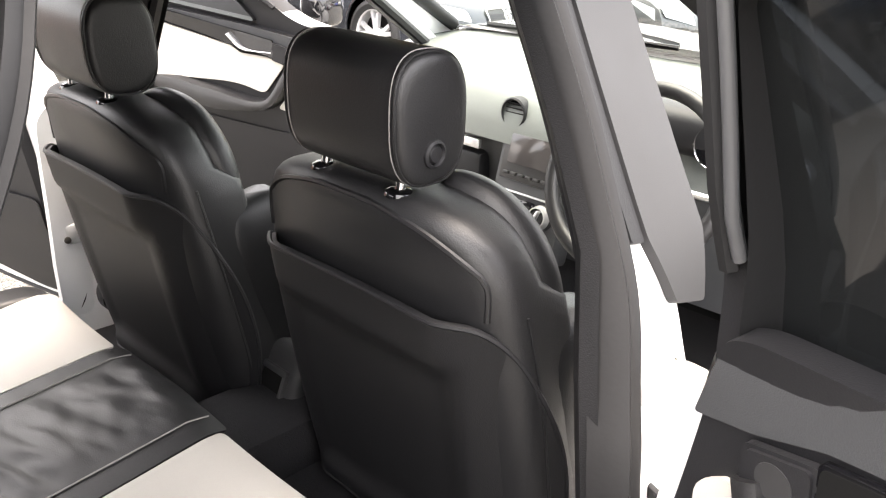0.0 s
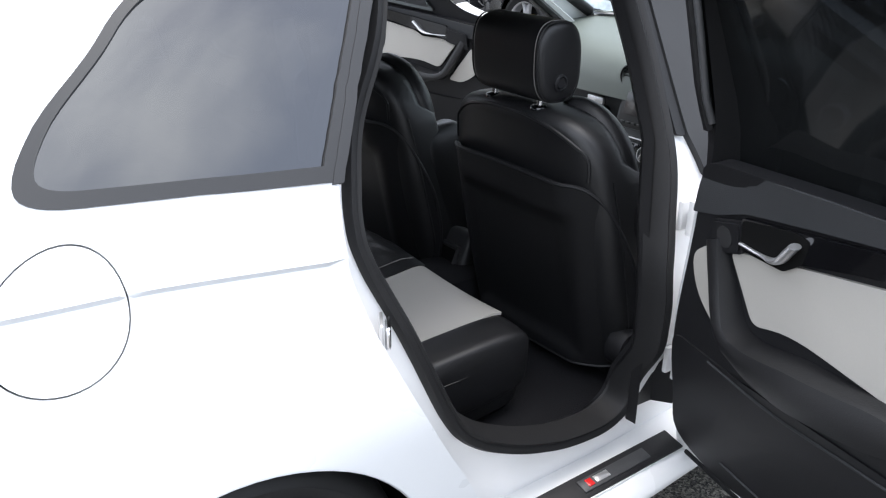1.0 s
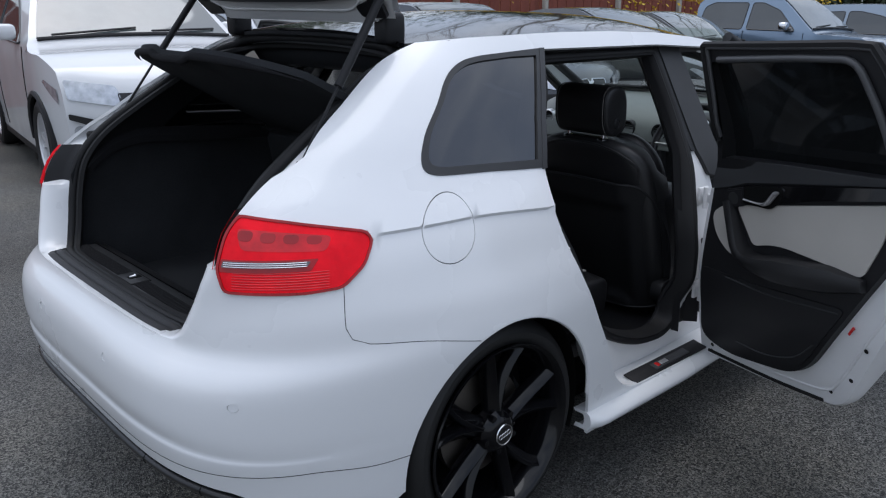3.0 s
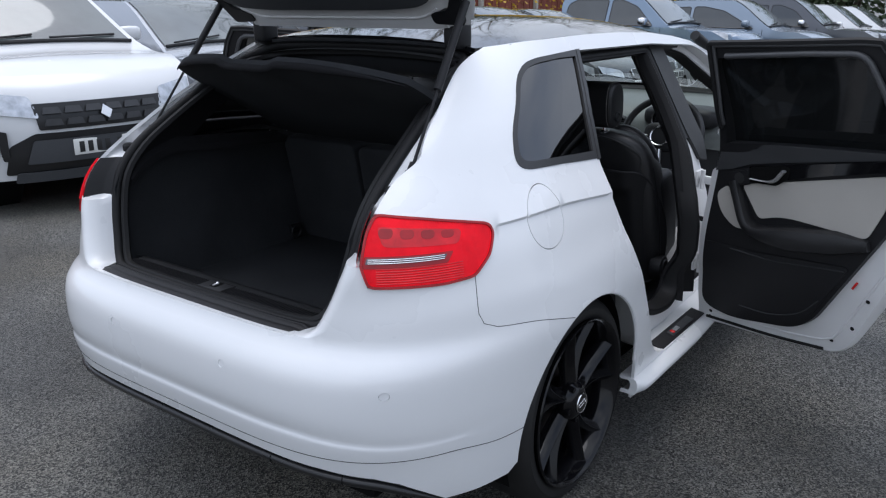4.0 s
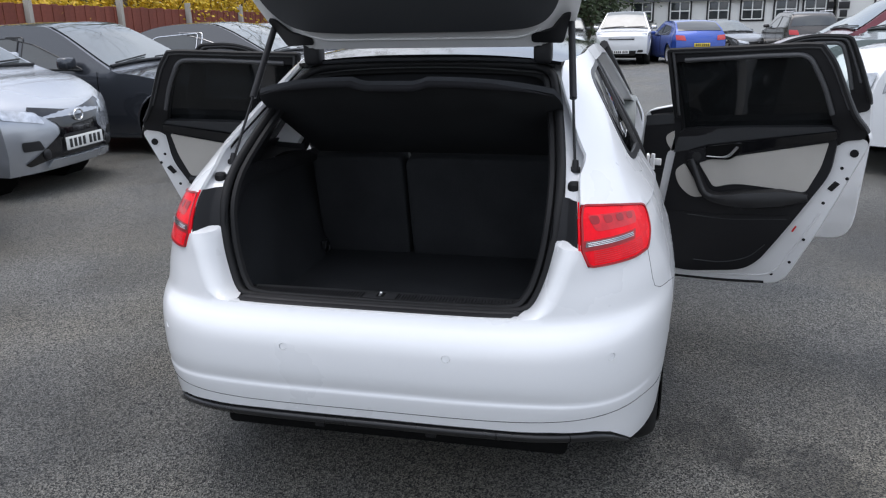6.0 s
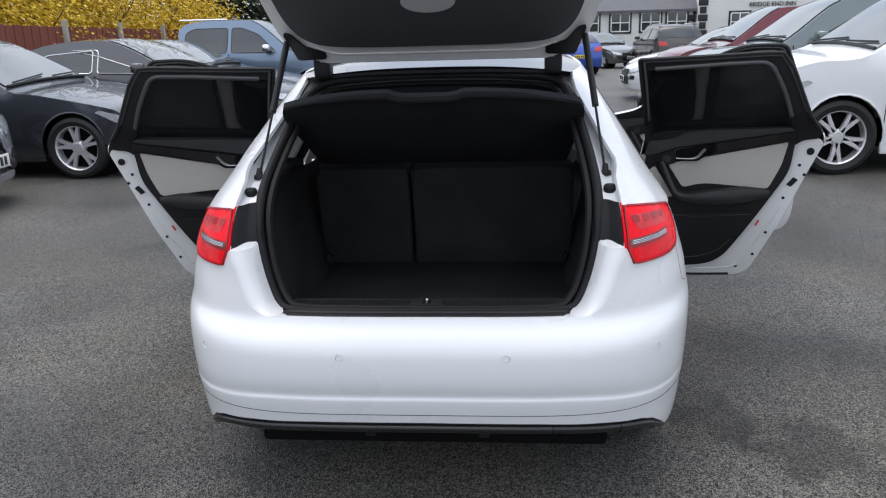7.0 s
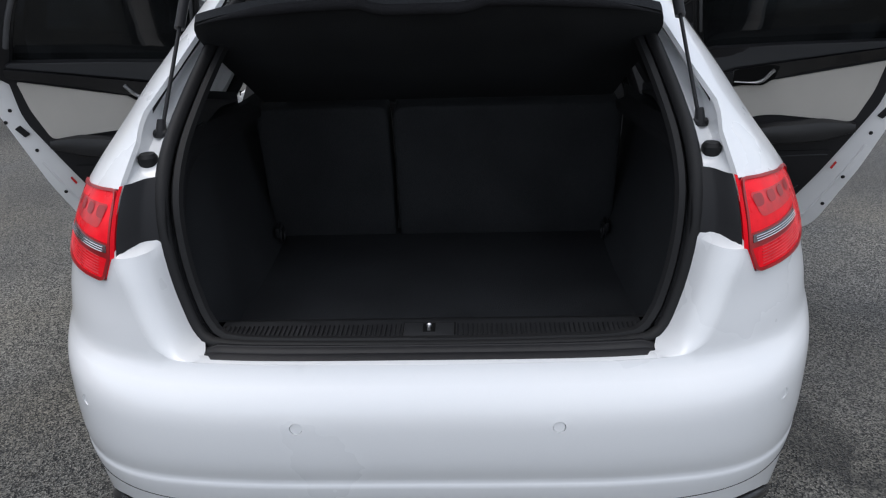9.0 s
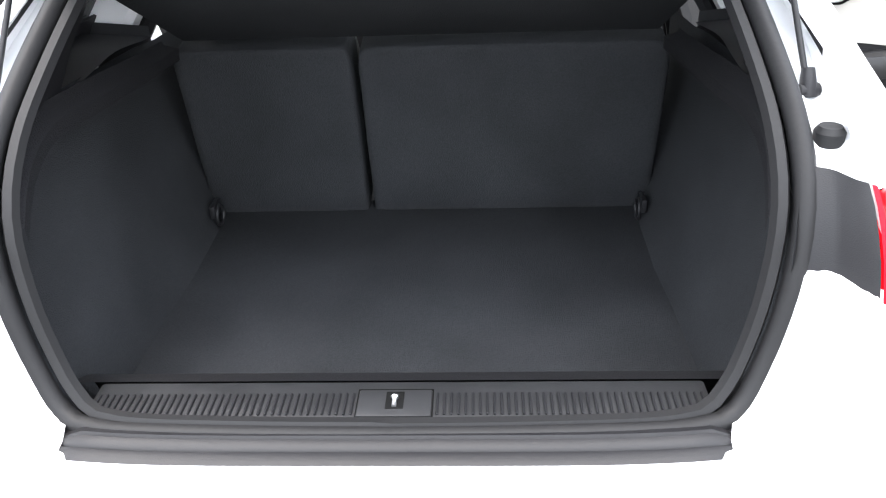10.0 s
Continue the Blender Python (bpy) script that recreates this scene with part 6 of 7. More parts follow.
# ---- car park ----
def asphalt():
    m = bpy.data.materials.new("wet_asphalt")
    m.use_nodes = True
    n, l = m.node_tree.nodes, m.node_tree.links
    b = n["Principled BSDF"]
    co = n.new("ShaderNodeTexCoord")
    vo = n.new("ShaderNodeTexVoronoi")
    vo.inputs["Scale"].default_value = 210
    no = n.new("ShaderNodeTexNoise")
    no.inputs["Scale"].default_value, no.inputs["Detail"].default_value = 0.55, 6
    n2 = n.new("ShaderNodeTexNoise")
    n2.inputs["Scale"].default_value, n2.inputs["Detail"].default_value = 40, 6
    for t in (vo, no, n2):
        l.new(co.outputs["Object"], t.inputs["Vector"])
    r1 = n.new("ShaderNodeValToRGB")
    r1.color_ramp.elements[0].color, r1.color_ramp.elements[1].color = (0.013, 0.013, 0.0125, 1), (0.40, 0.385, 0.35, 1)
    r1.color_ramp.elements[0].position, r1.color_ramp.elements[1].position = 0.30, 0.97
    l.new(vo.outputs["Color"], r1.inputs["Fac"])
    r2 = n.new("ShaderNodeMapRange")
    r2.inputs["From Min"].default_value, r2.inputs["From Max"].default_value = 0.35, 0.65
    r2.inputs["To Min"].default_value, r2.inputs["To Max"].default_value = 0.42, 1.02
    l.new(no.outputs["Fac"], r2.inputs["Value"])
    mx = n.new("ShaderNodeMix")
    mx.data_type, mx.blend_type = "RGBA", "MULTIPLY"
    mx.inputs["Factor"].default_value = 1
    l.new(r1.outputs["Color"], mx.inputs["A"])
    l.new(r2.outputs["Result"], mx.inputs["B"])
    # patches of moss-tinged and bare stone
    n3 = n.new("ShaderNodeTexNoise")
    n3.inputs["Scale"].default_value, n3.inputs["Detail"].default_value = 0.9, 4
    l.new(co.outputs["Object"], n3.inputs["Vector"])
    r4 = n.new("ShaderNodeValToRGB")
    r4.color_ramp.elements[0].color, r4.color_ramp.elements[1].color = (0.95, 0.98, 1.0, 1), (1.03, 1.0, 0.90, 1)
    r4.color_ramp.elements[0].position, r4.color_ramp.elements[1].position = 0.40, 0.66
    l.new(n3.outputs["Fac"], r4.inputs["Fac"])
    tint = n.new("ShaderNodeMix")
    tint.data_type, tint.blend_type = "RGBA", "MULTIPLY"
    tint.inputs["Factor"].default_value = 1
    l.new(mx.outputs["Result"], tint.inputs["A"])
    l.new(r4.outputs["Color"], tint.inputs["B"])
    last = tint.outputs["Result"]
    # stains and darker patches with ragged edges, two beside the rear right wheel
    warp = n.new("ShaderNodeTexNoise")
    warp.inputs["Scale"].default_value, warp.inputs["Detail"].default_value = 7.0, 5
    l.new(co.outputs["Object"], warp.inputs["Vector"])
    for x, y, rad, deep in ((1.31, -0.24, 0.22, 0.45), (1.02, -0.02, 0.17, 0.6), (1.75, 0.65, 0.2, 0.7), (-2.2, 1.4, 0.4, 0.75)):
        far = n.new("ShaderNodeVectorMath")
        far.operation = "DISTANCE"
        far.inputs[1].default_value = (x, y, 0)
        l.new(co.outputs["Object"], far.inputs[0])
        add = n.new("ShaderNodeMath")
        add.operation, add.inputs[1].default_value = "MULTIPLY_ADD", 0.5
        l.new(warp.outputs["Fac"], add.inputs[0])
        l.new(far.outputs["Value"], add.inputs[2])
        rr = n.new("ShaderNodeMapRange")
        rr.inputs["From Min"].default_value, rr.inputs["From Max"].default_value = rad * 0.6 + 0.25, rad * 1.3 + 0.25
        rr.inputs["To Min"].default_value, rr.inputs["To Max"].default_value = deep, 1.0
        l.new(add.outputs[0], rr.inputs["Value"])
        mul = n.new("ShaderNodeMix")
        mul.data_type, mul.blend_type = "RGBA", "MULTIPLY"
        mul.inputs["Factor"].default_value = 1
        l.new(last, mul.inputs["A"])
        l.new(rr.outputs["Result"], mul.inputs["B"])
        last = mul.outputs["Result"]
    l.new(last, b.inputs["Base Color"])
    r3 = n.new("ShaderNodeMapRange")
    r3.inputs["From Min"].default_value, r3.inputs["From Max"].default_value = 0.35, 0.65
    r3.inputs["To Min"].default_value, r3.inputs["To Max"].default_value = 0.34, 0.6
    l.new(no.outputs["Fac"], r3.inputs["Value"])
    l.new(r3.outputs["Result"], b.inputs["Roughness"])
    bp = n.new("ShaderNodeBump")
    bp.inputs["Strength"].default_value, bp.inputs["Distance"].default_value = 1.0, 0.007
    ad = n.new("ShaderNodeMath")
    ad.operation = "ADD"
    l.new(vo.outputs["Distance"], ad.inputs[0])
    l.new(n2.outputs["Fac"], ad.inputs[1])
    l.new(ad.outputs[0], bp.inputs["Height"])
    l.new(bp.outputs["Normal"], b.inputs["Normal"])
    return m


ASPHALT = asphalt()
FENCE = material("red_stained_boards", (0.20, 0.055, 0.035), 0.8, grain=0.25, scale=30, bump=0.3, blotch=0.2, bscale=1.5, vary=0.12)
POST = material("weathered_concrete", (0.36, 0.34, 0.30), 0.9, grain=0.2, scale=60, bump=0.4, blotch=0.15)
N = 96
rs = [0, 1.5, 3, 5, 7, 9, 12, 15, 18, 23, 28, 34, 40, 46, 54, 80, 200, 1500]


def gz(y):
    """The car park falls gently away beyond the first cars."""
    return -0.028 * max(0, min(41, y - 7))


gverts, gfaces = [(0, 0, 0)], []
for i, r in enumerate(rs[1:]):
    for j in range(N):
        a = 2 * math.pi * j / N
        gverts.append((r * math.cos(a), r * math.sin(a), gz(r * math.sin(a))))
for j in range(N):
    gfaces.append((0, 1 + j, 1 + (j + 1) % N))
for i in range(len(rs) - 2):
    for j in range(N):
        a, b = 1 + i * N + j, 1 + i * N + (j + 1) % N
        gfaces.append((a, a + N, b + N, b))
tagged(mesh("ground", gverts, gfaces, ASPHALT), "dark worn damp asphalt of a car park", "ground", "", "structure")

# fence along the left boundary
fence = empty("boundary_fence", label="red-stained board fence with concrete posts", category="fence")
bvs, bfs = box_data((0.022, 0.145, 1.76), (0, 0, 0.90), 0.004, 1)
bme = mesh("board", bvs, bfs, FENCE, fence)
bme.location = (-9.6, -6.0, 0)
for i in range(1, 262):
    o = new("board", bme.data)
    o.parent = fence
    o.location = (-9.6 + (0.012 if i % 2 else 0), -6.0 + i * 0.15, gz(-6.0 + i * 0.15) + random.uniform(-0.012, 0.012))
pme = mesh("post", *box_data((0.11, 0.10, 1.92), (0, 0, 0.96), 0.012, 2), POST, fence, "grey concrete fence post")
pme.location = (-9.53, -6.0, 0)
for i in range(1, 16):
    o = new("post", pme.data)
    o.parent = fence
    o.location = (-9.53, -6.0 + i * 2.6, gz(-6.0 + i * 2.6))

# ---- other cars ----
CARGLASS = material("reflecting_car_glass", (0.030, 0.036, 0.040), 0.04, coat=0.2, spec=0.6, blotch=0.35, bscale=1.6)
CARGLASS.node_tree.nodes["Principled BSDF"].inputs["IOR"].default_value = 1.6
GRILLE = material("dark_grille", (0.012, 0.012, 0.013), 0.35, grain=0.3, scale=120)
HEADLAMP = material("clear_headlamp", (0.55, 0.57, 0.6), 0.1, metal=0.5, coat=1.0, blotch=0.5, bscale=18)
PLATE_W = material("white_plate", (0.75, 0.75, 0.72), 0.4)
PLATE_Y = material("yellow_plate", (0.75, 0.55, 0.04), 0.4)
INK = material("black_characters", (0.02, 0.02, 0.02), 0.5)
TAIL = material("red_tail_glass", (0.42, 0.01, 0.01), 0.15, coat=0.8)
RIM = material("silver_alloy", (0.66, 0.66, 0.67), 0.35, metal=0.6, blotch=0.1)
# opaque screen; its pale base carries part of the sky and cabin light
SCREENGLASS = material("sky_toned_screen", (0.085, 0.10, 0.10), 0.04, coat=0.3, spec=0.5, blotch=0.4, bscale=2.2)
SCREENGLASS.node_tree.nodes["Principled BSDF"].inputs["IOR"].default_value = 1.9

PROFILES = {
    "suv": [(0.04, 0.26), (0.0, 0.42), (0.0, 0.62), (0.05, 0.80), (0.15, 0.93), (0.55, 1.03), (1.05, 1.09), (1.72, 1.55), (2.05, 1.62), (3.1, 1.61), (3.7, 1.52), (4.02, 1.08), (4.15, 0.85), (4.18, 0.5), (4.12, 0.28)],
    "small": [(0.05, 0.2), (0.0, 0.36), (0.01, 0.56), (0.10, 0.74), (0.50, 0.92), (0.88, 1.00), (1.55, 1.39), (1.85, 1.46), (2.7, 1.44), (3.15, 1.27), (3.38, 0.9), (3.45, 0.5), (3.4, 0.25)],
    "hatch": [(0.06, 0.2), (0.0, 0.34), (0.02, 0.52), (0.09, 0.63), (0.25, 0.70), (1.15, 0.87), (1.45, 0.92), (2.16, 1.31), (2.5, 1.39), (3.4, 1.36), (3.95, 1.13), (4.15, 0.98), (4.30, 0.75), (4.33, 0.45), (4.27, 0.25)],
    "saloon": [(0.06, 0.2), (0.0, 0.34), (0.02, 0.52), (0.09, 0.63), (0.25, 0.70), (1.2, 0.88), (1.5, 0.93), (2.2, 1.27), (2.6, 1.36), (3.3, 1.31), (3.95, 1.08), (4.42, 1.02), (4.58, 0.85), (4.6, 0.5), (4.55, 0.26)],
    "pickup": [(0.06, 0.36), (0.0, 0.52), (0.01, 0.8), (0.12, 1.0), (1.05, 1.08), (1.32, 1.12), (1.95, 1.61), (2.3, 1.71), (3.2, 1.70), (3.5, 1.56), (3.62, 1.14), (5.15, 1.12), (5.26, 0.9), (5.24, 0.5), (5.2, 0.4)],
}
SCREEN_AT = {"suv": (6, 8, 10, 11), "small": (5, 7, 9, 10), "hatch": (6, 8, 9, 11), "saloon": (6, 8, 9, 10), "pickup": (5, 7, 9, 10)}
AXLES = {"suv": (0.82, 3.35, 0.345), "small": (0.72, 3.06, 0.29), "hatch": (0.80, 3.49, 0.32), "saloon": (0.82, 3.55, 0.325), "pickup": (0.95, 4.0, 0.385)}
WIDTH = {"suv": 1.80, "small": 1.62, "hatch": 1.77, "saloon": 1.80, "pickup": 1.83}
WHEELS = {}


def parked_wheel(parent, at, flip, R, spokes=5):
    key = (round(R, 3), spokes)
    if key not in WHEELS:
        rr = R * 0.72
        ty = lathe("tyre", [(rr, -0.1), (R * 0.86, -0.11), (R * 0.97, -0.095), (R, -0.07), (R, 0.06), (R * 0.97, 0.085), (R * 0.86, 0.10), (rr, 0.085), (rr * 0.985, 0.07)], TYRE, None, 40)
        sets = [lathe_data([(rr, 0.082), (rr * 0.95, 0.07), (rr * 0.93, 0.02), (rr * 0.9, -0.08)], 40), lathe_data([(0, 0.062), (0.05, 0.06), (0.075, 0.04), (0.075, 0.0)], 20)]
        for k in range(spokes):
            for d in (-1, 1):
                loops = []
                for t in np.linspace(0, 1, 5):
                    a = 2 * math.pi * k / spokes + d * (0.10 + 0.10 * t)
                    r = 0.04 + (rr * 0.95 - 0.04) * t
                    er, et = Vector((0, math.cos(a), math.sin(a))), Vector((0, -math.sin(a), math.cos(a)))
                    loops.append([er * r + et * (0.026 - 0.008 * t) * u + Vector((0.055 + v, 0, 0)) for u, v in ((-1, -0.03), (-0.8, 0), (0.8, 0), (1, -0.03))])
                sets.append(loft_data(loops, True, True))
        rm = mesh("rim", *merged(*sets), RIM, None)
        # black disc behind the spokes in place of shade
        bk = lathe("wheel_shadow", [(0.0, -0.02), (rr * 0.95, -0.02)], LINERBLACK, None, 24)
        WHEELS[key] = [(o.name.split(".")[0], o.data) for o in (ty, rm, bk)]
        for o in (ty, rm, bk):
            bpy.data.objects.remove(o)
    w = empty("wheel", None)
    w.parent = parent
    w.matrix_local = Matrix.Translation(at) @ pose(0, 0, 0, random.uniform(0, 70), 0, -90 if flip else 90)
    for nm, me in WHEELS[key]:
        o = new(nm, me)
        o.parent = w
    return w


def plate(parent, front, z, mat, tilt=0):
    """A number plate with its characters as plain bars."""
    p = mesh("number_plate", *box_data((0.012, 0.52, 0.112), bevel=0.004, m=Matrix.Translation(front)), mat, parent, "number plate with dark bars")
    sgn = 1 if front[3] > 0 else -1
    for i in range(7):
        yy = -0.205 + i * 0.062 + (0.03 if i > 3 else 0)
        mesh("plate_bar", *box_data((0.004, 0.036, 0.075), bevel=0.001, m=Matrix.Translation((front[0] + sgn * 0.008, front[1] + yy, front[2]))), INK, p)


def parked_car(kind, x, y, heading, color, label, metal=0.4, face="bar", roof=None, lights=True, spokes=5, rails=False, clad=False, group="parked cars"):
    """A parked car from its side profile: skin, screens, side windows, wheels, lamps, grille and plates. Its nose stands at x, y."""
    prof, W = PROFILES[kind], WIDTH[kind] / 2
    L, H = max(p[0] for p in prof), max(p[1] for p in prof)
    a1, a2, R = AXLES[kind]
    paint = material("car_paint", color, 0.25, metal=metal, coat=0.8, blotch=0.03)
    c = empty("parked_car", Matrix.Translation((x, y, gz(y))) @ Matrix.Rotation(-0.027 if y > 7 else 0, 4, "X") @ Matrix.Rotation(radians(heading), 4, "Z"), label, "car", group)
    i1, i2, i3, i4 = SCREEN_AT[kind]
    belt = spl([0, prof[i1][0], 2.6, L], [prof[i1][1] - 0.12, prof[i1][1] - 0.02, prof[i1][1], prof[i1][1] + 0.03])
    line = smooth_line(prof, 0.09)

    def half(s, z):
        b = belt(s)
        w = W * (0.955 + 0.045 * math.sin(min(1, max(0, (z - 0.2) / (b - 0.2))) * math.pi * 0.75))
        if z > b:
            w -= (z - b) * 0.42 + 0.02 * min(1, (z - b) / 0.05)
        e = min(1, max(0, s / 0.9)), min(1, max(0, (L - s) / 0.8))
        return w * (0.90 + 0.10 * math.sin(e[0] * math.pi / 2)) * (0.92 + 0.08 * math.sin(e[1] * math.pi / 2))

    def bow(s):
        return 0.20 * max(0, 1 - s / 0.9) ** 2 - 0.14 * max(0, 1 - (L - s) / 0.8) ** 2

    def at(s, z, a, up=0.0):
        return (-(s + bow(s) * abs(a) ** 2.5), a * half(s, z), z + up * (1 - a * a))

    strip = []
    for s, z in line:
        up = 0.03 if 0.3 < s < L - 0.3 and z > 0.7 else 0.015
        strip.append([at(s, z, a, up) for a in np.linspace(-1, 1, 17)])
    body = loft("body", strip[::-1], paint, c, False, label="")
    # sides with wheel arches
    out = [(s, z) for s, z in line]
    base = []
    for ax in (a2, a1):
        base += [(ax + (R + 0.045) * math.cos(t), max(0.22, R + (R + 0.045) * math.sin(t))) for t in np.linspace(-0.25, math.pi + 0.25, 16)]
    loop = out + base
    for sg in (1, -1):
        panel("body_side", loop, lambda s, z: at(s, z, sg), paint, body, (), 0.11, sg < 0, "", 0.0, 30)
        # side windows
        f0, r0 = prof[i1][0], prof[i3][0]
        b = lambda s: belt(s) + 0.02
        if kind == "pickup":
            wins = [[(1.62, b(1.6)), (1.98, 1.46), (2.30, 1.58), (2.48, 1.58), (2.48, b(2.4))], [(2.56, b(2.5)), (2.56, 1.58), (3.20, 1.58), (3.36, 1.50), (3.40, b(3.4))]]
        else:
            zt = H - 0.12
            m1 = f0 + (r0 - f0) * 0.60
            wins = [[(f0 + 0.32, b(f0)), (prof[i2][0] - 0.05, zt - 0.08), (prof[i2][0] + 0.35, zt), (m1 - 0.03, zt), (m1 - 0.03, b(m1))],
                    [(m1 + 0.04, b(m1)), (m1 + 0.04, zt), (r0 - 0.05, zt - 0.05), (r0 + 0.18, b(r0) + 0.05), (r0 + 0.02, b(r0))]]
        for wl in wins:
            lp = rounded(wl, 0.05)
            panel("side_window", lp, lambda s, z: tuple(np.array(at(s, z, sg)) + np.array((0, sg * 0.006, 0.0))), CARGLASS, body, (), 0.12, sg < 0)
            tube("window_trim", [tuple(np.array(at(s, z, sg)) + np.array((0, sg * 0.005, 0.0))) for s, z in resample(lp, 0.1)], 0.008, FRAMEBLACK if face != "chrome" else CHROME, body, 5, True)
        for ax in (a1, a2):
            ring = [(ax + (R + 0.05) * math.cos(t), R + (R + 0.05) * math.sin(t)) for t in np.linspace(0, math.pi, 14)]
            tube("arch_edge", [at(s, max(0.2, z), sg) for s, z in ring], 0.026 if clad else 0.010, PLASTIC if clad else paint, body, 6)
            parked_wheel(c, (-ax, sg * (W - 0.10), R), sg < 0, R, spokes)
            # black pan fills the arch, its shade put into the colour
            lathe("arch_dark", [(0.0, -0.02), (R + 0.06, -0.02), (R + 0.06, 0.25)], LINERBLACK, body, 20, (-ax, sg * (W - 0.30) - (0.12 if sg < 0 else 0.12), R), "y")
        pillow("door_mirror", (0.14, 0.20, 0.13), Matrix.Translation((-(prof[i1][0] + 0.45), sg * (W + 0.07), belt(1.5) + 0.10)), paint if kind != "pickup" else CHROME, body, (0.5, 0.5), 8)
        for dx in (m1 if kind != "pickup" else 2.52, prof[i1][0] + 0.15):
            tube("door_gap", [tuple(np.array(at(dx + (0.0), z, sg)) + np.array((0, sg * 0.002, 0))) for z in np.linspace(0.3, belt(dx), 8)], 0.004, LINERBLACK, body, 4)
        if rails:
            tube("roof_rail", [tuple(np.array(at(s, H - 0.06, sg)) + np.array((0, -sg * 0.05, 0.09 + 0.0))) for s in np.linspace(prof[i2][0] + 0.3, prof[i3][0], 8)], 0.018, SATIN, body, 6)
        box("sill", (a2 - a1 - 2 * R - 0.08, 0.05, 0.12), (-(a1 + a2) / 2, sg * (W - 0.06), 0.24), PLASTIC if clad else paint, body, 0.02)
    # screens
    for ia, ib, nm in ((i1, i2, "windscreen"), (i3, i4, "rear_screen")):
        (s0, z0), (s1, z1) = prof[ia], prof[ib]
        rows = []
        for s, z in line:
            if s0 + 0.02 < s < s1 - 0.02 if ia == i1 else s0 + 0.05 < s < s1 - 0.02:
                up = 0.03 if 0.3 < s < L - 0.3 and z > 0.7 else 0.015
                rows.append([tuple(np.array(at(s, z, a, up)) + np.array((0.008 if ia == i1 else -0.008, 0, 0.007))) for a in np.linspace(-0.93, 0.93, 15)])
        if len(rows) > 1:
            loft(nm, rows[::-1], SCREENGLASS if ia == i1 else CARGLASS, body, False, label="sky-reflecting glass")
            if ia == i1:
                cowl = min(rows, key=lambda r: r[7][2])
                tube("screen_cowl", [(p[0] + 0.02, p[1], p[2] - 0.004) for p in cowl], 0.016, PLASTIC, body, 6)
                for w0, w1 in ((1, 7), (8, 13)):
                    tube("wiper", [(cowl[w0][0] + 0.01, cowl[w0][1], cowl[w0][2] + 0.02), (cowl[w1][0] - 0.05, cowl[w1][1], cowl[w1][2] + 0.045)], 0.009, PLASTIC, body, 5)
    if lights:
        nose = [(z, s) for s, z in prof if s < 0.7 and z < prof[i1][1]]
        ns = spl([p[0] for p in nose], [p[1] for p in nose])

        def nosep(off):
            def f(a, z):
                p = at(ns(z), z, a)
                return (p[0] + off, p[1], p[2] + off * 0.3)
            return f
        zb = prof[3][1]
        for sg in (1, -1):
            hl = rounded([(sg * 0.54, zb - (0.12 if kind == "suv" else 0.13)), (sg * 0.97, zb - 0.06), (sg * 0.98, zb + (0.08 if kind == "suv" else 0.03)), (sg * 0.58, zb + (0.03 if kind == "suv" else -0.03))][::sg], 0.03)
            panel("headlamp", hl, nosep(0.012), HEADLAMP, body, (), 0.05, True, "clear headlamp")
            wrap = rounded([(0.13, zb - 0.10), (0.30, zb - 0.04), (0.52, zb + 0.05), (0.46, zb + 0.07), (0.16, zb + 0.01)], 0.02)
            panel("headlamp_wrap", wrap, lambda s, z: tuple(np.array(at(s, z, sg)) + np.array((0.004, sg * 0.006, 0))), HEADLAMP, body, (), 0.06, sg < 0)
            fl = rounded([(sg * 0.62, 0.40), (sg * 0.86, 0.40), (sg * 0.86, 0.48), (sg * 0.66, 0.48)][::sg], 0.02)
            panel("fog_lamp_recess", fl, nosep(0.01), GRILLE, body, (), 0.05, True)
        if face == "bold":
            panel("grille", rounded([(-0.56, zb - 0.20), (0.56, zb - 0.20), (0.58, zb - 0.02), (-0.58, zb - 0.02)], 0.02), nosep(0.012), GRILLE, body, (), 0.05, True, "dark grille with two heavy bars")
            for k in range(2):
                for k2 in range(6):
                    a0 = -0.52 + k2 * 0.175
                    panel("grille_tooth", rounded([(a0, zb - 0.175 + k * 0.08), (a0 + 0.155, zb - 0.175 + k * 0.08), (a0 + 0.135, zb - 0.130 + k * 0.08), (a0 + 0.02, zb - 0.130 + k * 0.08)], 0.008), nosep(0.022), SCUFF, body, (), 0.05, True, "", 0.008)
            panel("nose_emblem", [(-0.05, zb - 0.12), (0.02, zb - 0.16), (0.055, zb - 0.105), (-0.015, zb - 0.06)], nosep(0.036), CHROME, body, (), 0.03, True, "chrome lozenge emblem", 0.008)
            panel("bumper_insert", rounded([(-0.70, 0.37), (0.70, 0.37), (0.62, 0.53), (-0.62, 0.53)], 0.02), nosep(0.022), GATETRIM, body, (), 0.06, True, "grey bumper insert behind the plate", 0.01)
            panel("chin", rounded([(-0.80, 0.24), (0.80, 0.24), (0.78, 0.31), (-0.78, 0.31)], 0.02), nosep(0.020), GATETRIM, body, (), 0.06, True, "grey lower lip", 0.01)
            for sg in (1, -1):
                panel("lamp_bracket", rounded([(sg * 0.80, 0.60), (sg * 0.985, 0.64), (sg * 0.985, 0.60), (sg * 0.865, 0.565), (sg * 0.865, 0.43), (sg * 0.81, 0.43)][::sg], 0.012), nosep(0.02), GRILLE, body, (), 0.04, True, "black lamp bracket", 0.012)
